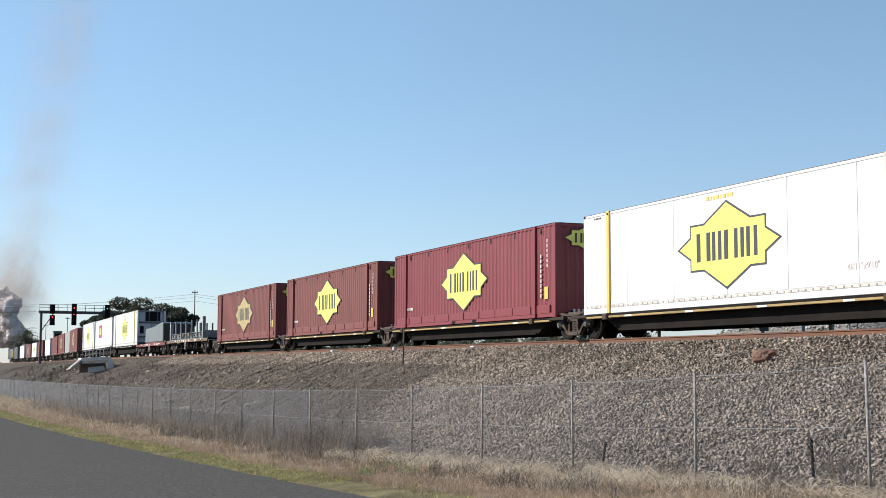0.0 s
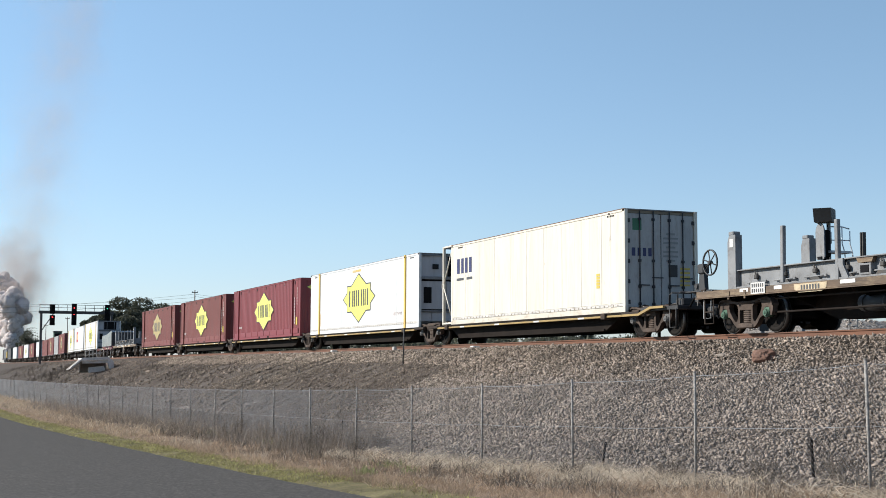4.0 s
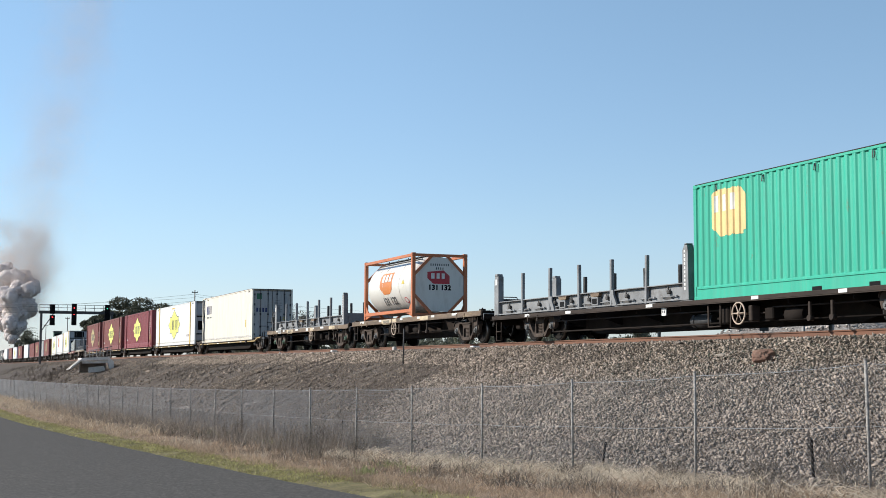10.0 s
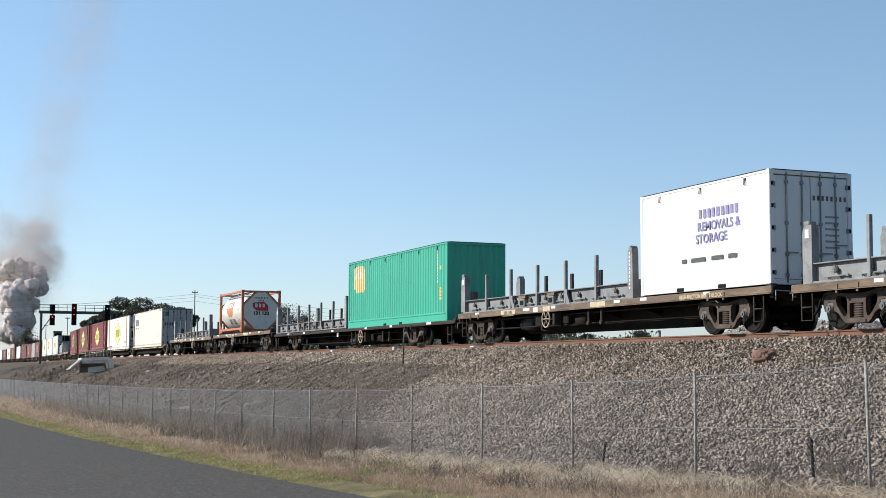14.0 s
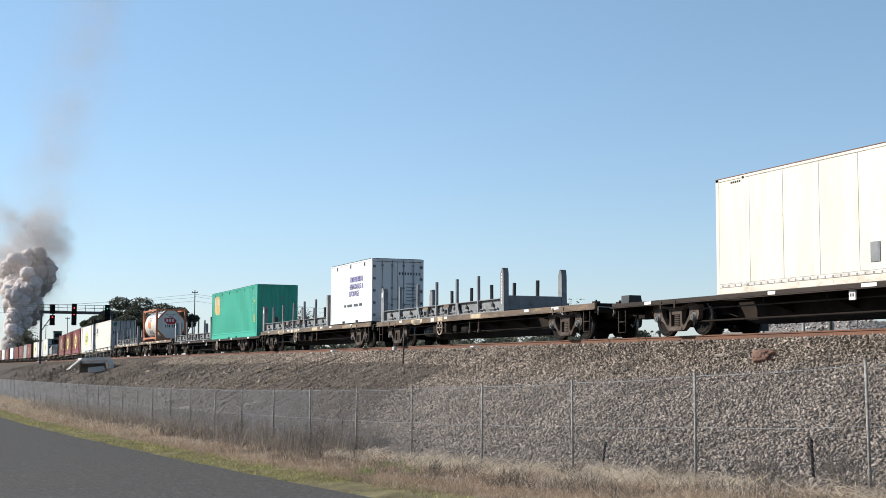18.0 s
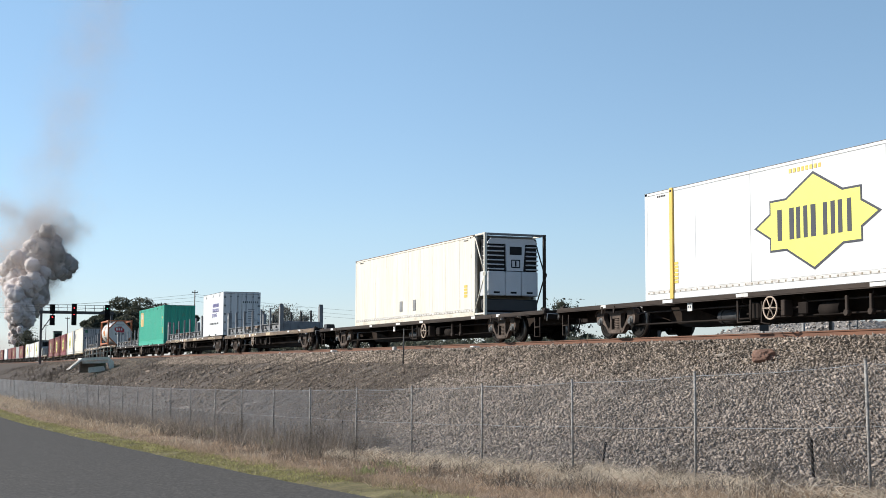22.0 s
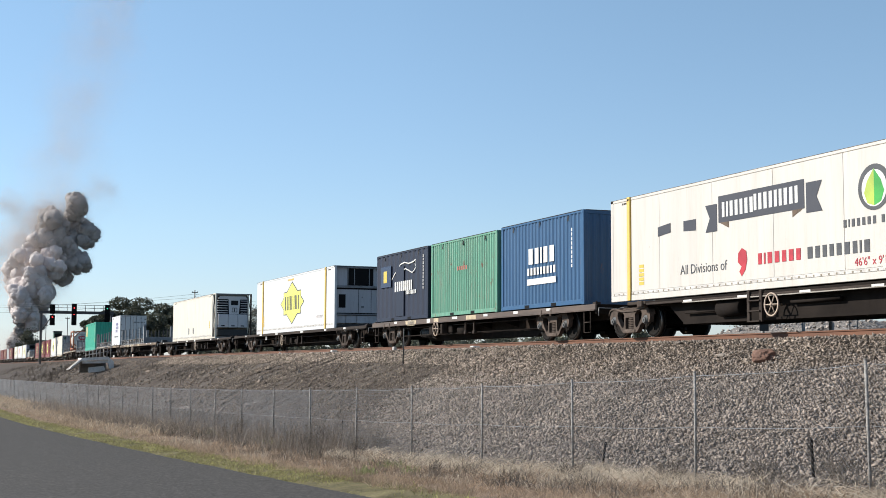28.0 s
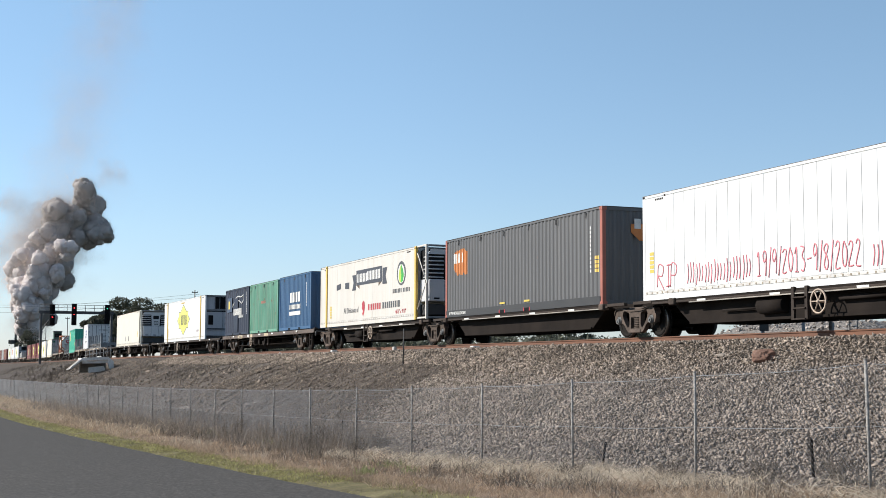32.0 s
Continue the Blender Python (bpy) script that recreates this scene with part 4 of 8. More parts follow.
def box_container(front, back, carrier, z, H, name, label, paint, post=None, group="shipping containers", band=0.0, ribs=0.28, far=False, inner_posts=False, doors=False, category="shipping container", depth=0.04):
    """Steel container: base rails, corner posts, pressed walls, roof, castings and end wall or doors."""
    post = post or paint
    L = front - back
    h, hw = L / 2, W / 2
    c = thing(name, label, category, group)
    b0 = 0.16 + band
    for s in (-1, 1):
        m = Mesh().box(s * hw - 0.03 * (s > 0) - (0.0 if s > 0 else 0.0), s * hw + 0.03 * (s < 0), -h + 0.1, h - 0.1, 0.02, b0, 0.008)
        part("bottom_rail", m, post if band == 0 else STEEL if paint is CHAR else paint, c)
        part("top_rail", Mesh().box(s * hw - 0.06 * (s > 0), s * hw + 0.06 * (s < 0), -h + 0.1, h - 0.1, H - 0.08, H - 0.012, 0.008), paint, c)
        part("side_panel", corrugated(-h + 0.13, h - 0.13, b0, H - 0.08, s * (hw - 0.006), s, ribs, depth), paint, c)
        for e in (-1, 1):
            part("corner_post", Mesh().box(s * hw - 0.13 * (s > 0), s * hw + 0.13 * (s < 0), e * h - 0.15 * (e > 0), e * h + 0.15 * (e < 0), 0.1, H - 0.1, 0.015), post, c)
    if inner_posts:
        for y in (-6.03, 6.03):
            for s in (-1, 1):
                part("lifting_post", Mesh().box(s * (hw + 0.004) - 0.06, s * (hw + 0.004) + 0.06, y - 0.07, y + 0.07, 0.02, H - 0.01, 0.01), post, c)
    part("roof", Mesh().box(-hw + 0.02, hw - 0.02, -h + 0.05, h - 0.05, H - 0.06, H - 0.014), paint, c)
    part("front_wall", turn_y(corrugated(-hw + 0.13, hw - 0.13, 0.14, H - 0.1, h - 0.02, 1, ribs)), paint, c)
    if doors:
        add_doors(c, -h, H, paint)
    else:
        part("rear_wall", turn_y(corrugated(-hw + 0.13, hw - 0.13, 0.14, H - 0.1, -h + 0.02, -1, ribs)), paint, c)
    for z0, z1 in ((0.01, 0.14), (H - 0.12, H - 0.008)):
        for y in (-h + 0.06, h - 0.06):
            part("end_rail", Mesh().box(-hw + 0.13, hw - 0.13, y - 0.05, y + 0.05, z0, z1, 0.01), paint, c)
    part("floor_frame", Mesh().box(-hw + 0.05, hw - 0.05, -h + 0.1, h - 0.1, 0.03, 0.12), WAGON, c)
    if not far:
        part("roof_edge", Mesh().box(-hw - 0.006, -hw + 0.05, -h + 0.1, h - 0.1, H - 0.016, H + 0.006, 0.004), SILLDARK, c)
        part("roof_edge", Mesh().box(-hw + 0.1, hw - 0.1, -h + 0.0, -h + 0.06, H - 0.012, H + 0.008, 0.004), SILLDARK, c)
        ring_ = shared("lashing", "lashing_ring", STEEL, lambda: Mesh().path([(0, -0.03, 0.09), (-0.02, -0.03, -0.07), (-0.02, 0.03, -0.07), (0, 0.03, 0.09)], 0.012, 5))
        for k in range(int(L / 2)):
            part("lashing_ring", ring_, None, c, at=(-hw - 0.004, -h + 1.0 + 2.0 * k, H - 0.20))
        corners(c, L, H, post, post.name)
        # Flat black plates: the pockets' hollow shade painted on, with no opening cut
        part("fork_pocket", Mesh().box(-hw - 0.004, -hw + 0.004, -1.15, -0.80, 0.03, 0.13), BLACK, c)
        part("fork_pocket", Mesh().box(-hw - 0.004, -hw + 0.004, 0.80, 1.15, 0.03, 0.13), BLACK, c)
    carry(c, carrier, (front + back) / 2 - carrier, z)
    return c


def add_doors(c, y, H, paint):
    """Two leaves with lock rods, hinges and handles, on the end that faces -y."""
    hw = W / 2
    iron = STEEL if paint is WHITEDOOR else GREYSTEEL
    for s in (-1, 1):
        x0, x1 = (-hw + 0.13, -0.012) if s < 0 else (0.012, hw - 0.13)
        d = part("door", Mesh().box(x0, x1, y + 0.03, y + 0.08, 0.15, H - 0.14, 0.01), paint, c)
        part("gasket", Mesh().box(x0 - 0.012, x1 + 0.012, y + 0.06, y + 0.085, 0.135, H - 0.125), BLACK if paint is WHITEDOOR else SEAM, d)
        for k in range(2):
            x = x0 + (x1 - x0) * (0.34 + 0.42 * k if s < 0 else 0.24 + 0.42 * k)
            rod = Mesh().tube((x, y + 0.005, 0.06), (x, y + 0.005, H - 0.06), 0.019, 8)
            for z in (0.25, 0.75, 1.5, H - 0.3):
                rod.box(x - 0.05, x + 0.05, y - 0.01, y + 0.035, z - 0.04, z + 0.04, 0.008)
            part("lock_rod", rod, iron, d)
            part("handle", Mesh().box(x - 0.06, x + 0.32, y - 0.02, y + 0.0, 0.78 + 0.22 * k, 0.81 + 0.22 * k, 0.006), iron, d)
        for k in range(5):
            z = 0.3 + (H - 0.65) * k / 4
            xe = -hw + 0.11 if s < 0 else hw - 0.11
            part("hinge", Mesh().box(xe - 0.07, xe + 0.07, y + 0.0, y + 0.05, z - 0.06, z + 0.06, 0.01), iron, d)


def reefer(front, back, carrier, z, H, name, label, paint, panels=10, unit="", amber=False, frame_end=0, doors=False, group="refrigerated containers", box_rear=None, box_front=None, unit_windows=((-0.54, -0.216), (-0.216, 0.54), (0.54, 0.756))):
    """Insulated container with flat panels; unit: a refrigeration unit at the rear end."""
    L = front - back
    h, hw = L / 2, W / 2
    c = thing(name, label, "refrigerated container", group)
    y1 = h if box_front is None else box_front - (front + back) / 2
    y0 = -h if box_rear is None else box_rear - (front + back) / 2
    part("insulated_body", Mesh().box(-hw + 0.012, hw - 0.012, y0 + (0.42 if unit == "curved" else 0.06), y1 - 0.06, 0.10, H - 0.03, 0.02), SEAM if paint is CREAM else paint, c)
    for s in (-1, 1):
        p = (y1 - y0 - 0.2) / panels
        for k in range(panels):
            if s > 0 and k:
                continue
            a = y0 + 0.1 + p * k if s < 0 else y0 + 0.1
            b = a + p if s < 0 else y1 - 0.1
            x = s * (hw - 0.008)
            part("panel", Mesh().box(x - 0.006, x + 0.006, a + 0.006, b - 0.006, 0.26, H - 0.10, 0.003), paint, c)
        part("bottom_rail", Mesh().box(s * (hw - 0.012) - 0.02, s * (hw - 0.012) + 0.02, y0, y1, 0.0, 0.16, 0.01), CREAMBASE if paint is CREAM else paint, c)
        part("kick_rail", Mesh().box(s * (hw - 0.012) - 0.016, s * (hw - 0.012) + 0.016, y0 + 0.1, y1 - 0.1, 0.17, 0.255, 0.006), KICK, c)
        part("top_rail", Mesh().box(s * (hw - 0.02) - 0.025, s * (hw - 0.02) + 0.025, y0, y1, H - 0.095, H - 0.01, 0.012), paint, c)
        eh = 0.03 if paint is CREAM else 0.018
        part("roof_edge", Mesh().box(s * (hw - 0.02) - 0.03, s * (hw - 0.02) + 0.03, y0, y1, H - eh, H - 0.004, 0.006), RUST if paint is CREAM else ROOFEDGE, c)
        for y in (y0 + 0.07, y1 - 0.07):
            part("corner_post", Mesh().box(s * (hw - 0.05) - 0.055, s * (hw - 0.05) + 0.055, y - 0.075, y + 0.075, 0.0, H - 0.004, 0.012), paint, c)
        for y in (-6.05, 6.05):
            pr = 0.05 if amber else 0.0012
            part("lifting_post", Mesh().box(s * hw - pr, s * hw + pr, y - 0.08, y + 0.08, 0.0, H + 0.002, 0.012), AMBER if amber else paint, c)
            part("lifting_eye", Mesh().box(s * hw - pr - 0.006, s * hw + pr + 0.006, y - 0.05, y + 0.05, H - 0.12, H - 0.05, 0.01), SILLDARK, c)
    part("roof", Mesh().box(-hw + 0.04, hw - 0.04, y0 + 0.02, y1 - 0.02, H - 0.04, H - 0.006), GREYSTEEL, c)
    dots = [(0.09 * k, 0, 0.05, 0.045) for k in range(int(-(y1 - y0) / 0.18) + 2, int((y1 - y0) / 0.18) - 2, 3)]
    ds = part("drain_strip", bars(dots), SEAM, c, at=side((y0 + y1) / 2, 0.205, -hw - 0.0055))
    ds["kind"] = "stuff"
    hz = [(k * 0.09, 0, 0.055, 0.05) for k in range(5)]
    for y in (y1 - 0.7, y0 + 1.0):
        bar_row("hazard_mark", hz, SILLDARK, c, side(y, H - 0.16, -hw - 0.003))
    if doors:
        add_doors(c, y0, H, WHITEDOOR)
    if unit == "tk":
        cooling_unit(c, y0, -h, H)
    if unit == "curved":
        curved_unit(c, -h, H, unit_windows)
    if frame_end:
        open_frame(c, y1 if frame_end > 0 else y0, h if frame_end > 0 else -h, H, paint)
    carry(c, carrier, (front + back) / 2 - carrier, z)
    return c


def open_frame(c, ya, yb, H, paint):
    """The open bay at a container's end: posts, rails and cross braces."""
    hw = W / 2
    for s in (-1, 1):
        # Far-side post and brace coloured dark for their backlit look
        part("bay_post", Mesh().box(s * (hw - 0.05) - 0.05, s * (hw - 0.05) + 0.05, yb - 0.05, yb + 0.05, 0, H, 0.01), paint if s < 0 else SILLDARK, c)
        a, b = ya, yb
        br = Mesh().tube((s * (hw - 0.03), a, H - 0.15), (s * (hw - 0.03), b, H * 0.5), 0.025, 6).tube((s * (hw - 0.03), b, H * 0.5), (s * (hw - 0.03), a, 0.25), 0.025, 6)
        br.box(s * (hw - 0.03) - 0.03, s * (hw - 0.03) + 0.03, min(b - 0.12, b + 0.12), max(b - 0.12, b + 0.12), H * 0.5 - 0.07, H * 0.5 + 0.07, 0.01)
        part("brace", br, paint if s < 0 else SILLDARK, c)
        for z in (0.03, H - 0.06):
            part("bay_rail", Mesh().box(s * (hw - 0.05) - 0.04, s * (hw - 0.05) + 0.04, min(a, b), max(a, b), z, z + 0.07, 0.01), paint, c)
    for z in (0.03, H - 0.08):
        part("end_rail", Mesh().box(-hw + 0.1, hw - 0.1, yb - 0.04, yb + 0.04, z, z + 0.08, 0.01), GREYSTEEL, c)


def cooling_unit(c, y0, yb, H):
    """Refrigeration unit in the open bay: louvred top, plain doors below."""
    d = -(y0 - yb) * 0.72
    y1 = y0 + d
    part("unit_body", Mesh().box(-1.02, 1.02, y1 + 0.05, y0, 0.95, H - 0.14, 0.05), GRILLE, c)
    for sx in (-1, 1):
        part("unit_side", Mesh().box(sx * 1.03 - 0.015, sx * 1.03 + 0.015, y1 + 0.06, y0 - 0.02, 0.72, 1.60, 0.01), UNITW, c)
        for k in range(6):
            z = 1.66 + (H - 0.42 - 1.66) * k / 5.4
            part("side_louvre", Mesh().box(sx * 1.0 - 0.03, sx * 1.0 + 0.03, y1 - 0.02, y1 + (y0 - y1) * 0.55, z, z + 0.045, 0.01), UNITW, c)
    part("unit_hood", Mesh().plate([(-0.98, H - 0.30), (-0.85, H - 0.16), (0.85, H - 0.16), (0.98, H - 0.30), (0.98, H - 0.36), (-0.98, H - 0.36)], 1, y1 - 0.02, y0), UNITW, c)
    mid = part("unit_panel", Mesh().plate([(-0.24, 1.62), (0.42, 1.62), (0.50, H - 0.34), (-0.28, H - 0.34)], 1, y1 - 0.03, y1 + 0.05), UNITW, c)
    part("screen", Mesh().box(-0.12, 0.36, y1 - 0.038, y1 - 0.03, H - 0.75, H - 0.45, 0.003), GRILLE, mid)
    part("badge", bars([(0, 0, 0.34, 0.04), (0, 0.26, 0.34, 0.04), (-0.16, 0.13, 0.04, 0.26), (0.16, 0.13, 0.04, 0.26), (0, 0.13, 0.06, 0.2)]), GRILLE, mid, at=rear(0.12, 1.75, y1 - 0.031))
    for k in range(6):
        z = 1.66 + (H - 0.42 - 1.66) * k / 5.4
        part("louvre", Mesh().box(-0.96, -0.33, y1 - 0.03, y1 + 0.04, z, z + 0.045, 0.01), UNITW, c)
        part("louvre", Mesh().box(0.54, 0.96, y1 - 0.03, y1 + 0.04, z, z + 0.045, 0.01), UNITW, c)
    for x0, x1 in ((-0.98, -0.30), (-0.29, 0.34), (0.35, 0.98)):
        dd = part("unit_door", Mesh().box(x0, x1, y1 - 0.05, y1 + 0.05, 0.72, 1.60, 0.03), UNITW, c)
        part("vent", Mesh().box((x0 + x1) / 2 - 0.12, (x0 + x1) / 2 + 0.12, y1 - 0.056, y1 - 0.048, 0.80, 0.87, 0.003), GRILLE, dd)
    part("fuel_tank", Mesh().box(-1.02, 1.02, y1 + 0.02, y0, 0.16, 0.60, 0.04), STEEL, c)
    part("bay_floor", Mesh().box(-1.15, 1.15, yb, y0, 0.0, 0.08, 0.01), STEEL, c)


def curved_unit(c, y, H, windows):
    """Flush end with a bowed cooling cabinet: dark window above, doors below."""
    hw = W / 2
    bow = [(x / 10 * 1.08, y + 0.05 + 0.09 * (x / 10) ** 2) for x in range(-10, 11)]

    def bowed(x0, x1, z0, z1, out):
        pts = [(x, yy - out) for x, yy in bow if x0 - 1e-6 <= x <= x1 + 1e-6]
        m = Mesh()
        return m.plate(pts + [(pts[-1][0], y + 0.4), (pts[0][0], y + 0.4)], 2, z0, z1)
    for sx in (-1, 1):
        part("side_cheek", Mesh().box(sx * 1.15 - 0.06, sx * 1.15 + 0.06, y + 0.05, y + 0.45, 0.1, H - 0.05, 0.01), WHITE, c)
    part("unit_base", bowed(-1.08, 1.08, 0.25, 0.60, 0.0), UNITD, c)
    part("unit_core", bowed(-1.08, 1.08, 0.66, 1.96, -0.03), BLACK, c)
    for x0, x1 in ((-1.08, 0.0), (0.0, 0.648), (0.648, 1.08)):
        part("unit_door", bowed(x0, x1, 0.74, 1.86, 0.0), UNITD, c)
    for x in (0.0, 0.648):
        part("door_seam", Mesh().box(x - 0.008, x + 0.008, y + 0.04 + 0.09 * (x / 1.08) ** 2, y + 0.09, 0.75, 1.85), BLACK, c)
    part("unit_top", bowed(-1.08, 1.08, 2.05, H - 0.12, -0.02), UNITD, c)
    for x0, x1 in windows:
        part("dark_window", bowed(x0, x1, 2.06, H - 0.13, 0.012), BLACK, c)
    if len(windows) == 1:
        part("unit_badge", Mesh().box(-0.62, -0.36, y + 0.03, y + 0.06, 2.35, 2.55, 0.005), GRILLE, c)
    for x in [w_[0] for w_ in windows]:
        part("mullion", Mesh().box(x - 0.02, x + 0.02, y + 0.02 + 0.09 * (x / 1.08) ** 2, y + 0.1, 2.05, H - 0.12, 0.005), GREYSTEEL, c)
    part("latch", Mesh().box(0.16, 0.20, y + 0.03, y + 0.08, 1.45, 1.52, 0.005).box(0.14, 0.28, y + 0.04, y + 0.08, 0.98, 1.08, 0.005), GREYSTEEL, c)
    for x in (-0.7, -0.1, 0.5):
        part("base_rib", bowed(x - 0.055, x + 0.055, 0.26, 0.6, 0.02), UNITD, c)
    part("vent_panel", bowed(-0.98, -0.64, 0.98, 1.62, 0.012), BLACK, c)
    part("cross_rail", Mesh().box(-hw + 0.1, hw - 0.1, y - 0.01, y + 0.05, 1.93, 2.04, 0.01), GREYSTEEL, c)
    for z in (0.0, 0.63, H - 0.12):
        part("end_rail", Mesh().box(-hw + 0.1, hw - 0.1, y + 0.005, y + 0.06, z, z + (0.2 if z == 0 else 0.06), 0.01), GREYSTEEL if z else STEEL, c)


def star(c, y, z, x, s=1.0, face=None, pale=False):
    """Eight-pointed badge with a dark rim; its word stands as plain bars."""
    a, b, p, q = 2.3 * s, 1.13 * s, 1.67 * s, 0.62 * s

    def outline(k):
        a1, b1, p1, q1 = a - 1.9 * k, b - k, p - 0.8 * k, q - 0.8 * k
        i, j = a1 * (1 - q1 / b1), b1 * (1 - p1 / a1)
        quad = [(0, b1), (i, q1), (p1, q1), (p1, j), (a1, 0)]
        up = quad + [(x_, -y_) for x_, y_ in reversed(quad[:-1])]
        return up + [(-x_, y_) for x_, y_ in reversed(up[1:-1])]
    at = face if face is not None else side(y, z, x)
    st = part("badge", Mesh().plate(outline(0), 2, 0, 0.002), STARG, c, at=at)
    part("badge_field", Mesh().plate(outline(0.065 * s), 2, 0.001, 0.005), FADEDY if pale else STARY, st)
    for x0, wd in ((-1.36, 0.34), (-0.90, 0.14), (-0.64, 0.42), (-0.10, 0.34), (0.34, 0.42), (0.86, 0.46)):
        cuts = ((x0 + 0.075, 0.15), (x0 + wd - 0.075, 0.15)) if wd > 0.36 else ((x0 + 0.09, 0.18),)
        bar_row("badge_bar", [(q * s, 0, w_ * s, 0.74 * s) for q, w_ in cuts], STARG, st, pose(0, 0, 0.006))
    return st


def flat_rack(front, back, carrier, z, group="steel flat racks"):
    """Bolster rack for steel: frame with side rails, stakes, sockets and two folding end posts a side."""
    L = front - back
    h, hw = L / 2, W / 2
    c = thing("flat_rack", "grey steel flat rack with upright stakes, empty, on a wagon deck", "flat rack", group)
    for s in (-1, 1):
        m = Mesh().box(s * (hw - 0.10) - 0.075, s * (hw - 0.10) + 0.075, -h + 0.3, h - 0.3, 0.435, 0.465, 0.006)
        m.box(s * (hw - 0.10) - 0.09, s * (hw - 0.10) + 0.09, -h + 0.3, h - 0.3, 0.0, 0.045, 0.006)
        m.box(s * (hw - 0.14) - 0.012, s * (hw - 0.14) + 0.012, -h + 0.3, h - 0.3, 0.045, 0.435)
        part("side_rail", m, GREYSTEEL, c)
        for d in (2.22, 4.25, 6.27, 8.29, 10.27):
            y = h - d * L / 12.5
            if s < 0:
                st = Mesh().box(s * (hw - 0.05) - 0.05, s * (hw - 0.05) + 0.05, y - 0.055, y + 0.055, 0.0, 1.36, 0.012)
            else:
                st = Mesh().box(s * (hw - 0.05) - 0.05, s * (hw - 0.05) + 0.05, y - 0.06, y - 0.022, 0.0, 1.30, 0.006).box(s * (hw - 0.05) - 0.05, s * (hw - 0.05) + 0.05, y + 0.022, y + 0.06, 0.0, 1.30, 0.006)
            # Near stakes grey, far-side stakes in the darker rack colour
            part("stake", st, GREYSTEEL if s < 0 else RACKDARK, c, at=pose(0, 0, 0, random.uniform(-0.6, 0.6), random.uniform(-0.8, 0.8)))
        for k in range(10):
            y = -h + 1.1 + (L - 2.2) * k / 9
            x = s * (hw - 0.075)
            so = Mesh().box(x - 0.04, x + 0.04, y - 0.07, y + 0.07, 0.20, 0.31, 0.02)
            so.tube((x, y, 0.28), (x, y + 0.05, 0.38), 0.022, 8)
            so.plate([(y - 0.20, 0.05), (y + 0.2, 0.05), (y + 0.12, 0.12), (y - 0.12, 0.12)], 0, x - 0.03, x + 0.03)
            part("twist_lock", so, RACKDARK, c)
            part("lock_rod", Mesh().tube((x, y - 0.40, 0.13), (x, y + 0.40, 0.13), 0.018, 6).box(x - 0.025, x + 0.025, y - 0.42, y - 0.33, 0.10, 0.16, 0.01), GREYSTEEL, c)
        for k in (-0.085, 0.085):
            y = k * L
            part("pad_bracket", Mesh().box(s * (hw - 0.07) - 0.07, s * (hw - 0.07) + 0.07, y - 0.20, y + 0.20, 0.05, 0.30, 0.01), GREYSTEEL, c)
            # Recess painted as a black block standing proud, in place of its shade
            part("pad_recess", Mesh().box(s * (hw - 0.045) - 0.055, s * (hw - 0.045) + 0.055, y - 0.14, y + 0.14, 0.10, 0.26, 0.006), BLACK, c)
            part("timber_pad", Mesh().plate([(y - 0.28, 0.42), (y + 0.28, 0.42), (y + 0.22, 0.32), (y - 0.22, 0.32)], 0, s * (hw - 0.055) - 0.05, s * (hw - 0.055) + 0.05), SILL, c)
        for k in range(2):
            y = (-1, 1)[k] * L * 0.16
            m = Mesh()
            m.plate([(y - 0.42, 0.0), (y - 0.20, 0.0), (y - 0.06, 0.30), (y - 0.06, 0.46), (y - 0.22, 0.46), (y - 0.22, 0.33)], 0, s * (hw - 0.02) - 0.03, s * (hw - 0.02) + 0.03)
            part("gusset", m, GREYSTEEL, c)
        for e in (-1, 1):
            y = e * (h - 0.17)
            pm = Mesh().plate([(y - 0.17, 0.0), (y + 0.13, 0.0), (y + 0.11, 1.32), (y + 0.02, 1.45), (y - 0.12, 1.45), (y - 0.15, 1.3)] if e < 0 else [(y - 0.17, 0.0), (y + 0.17, 0.0), (y + 0.17, 1.18), (y + 0.1, 1.35), (y - 0.17, 1.35)], 0, s * (hw - 0.10) - 0.10, s * (hw - 0.10) + 0.10)
            pp_ = part("end_post", pm, GREYSTEEL, c)
            part("post_cap", Mesh().box(s * (hw - 0.10) - 0.11, s * (hw - 0.10) + 0.11, y - 0.10, y + 0.02 + 0.1 * (e > 0), 1.45 if e < 0 else 1.34, 1.50 if e < 0 else 1.44, 0.02), GREYSTEEL, pp_)
            if s < 0 and e > 0:
                part("post_label", bars([(0, 0, 0.14, 0.2)]), WMARK, pp_, at=side(y, 1.15, s * (hw - 0.10) - 0.102))
            if s < 0 and e < 0:
                bar_row("post_mark", [(0, 0.11 * k, 0.07, 0.07) for k in range(-5, 5)], WMARK, pp_, side(y, 0.85, s * (hw - 0.10) - 0.102))
    for k in range(7):
        y = -h + 0.3 + (L - 0.6) * k / 6
        part("cross_beam", Mesh().box(-hw + 0.15, hw - 0.15, y - 0.06, y + 0.06, 0.12, 0.34, 0.01), GREYSTEEL, c)
    part("head_board", Mesh().box(-hw + 0.2, hw - 0.2, -h + 0.02, -h + 0.12, 0.05, 0.55, 0.02), GREYSTEEL, c)
    carry(c, carrier, (front + back) / 2 - carrier, z)
    return c


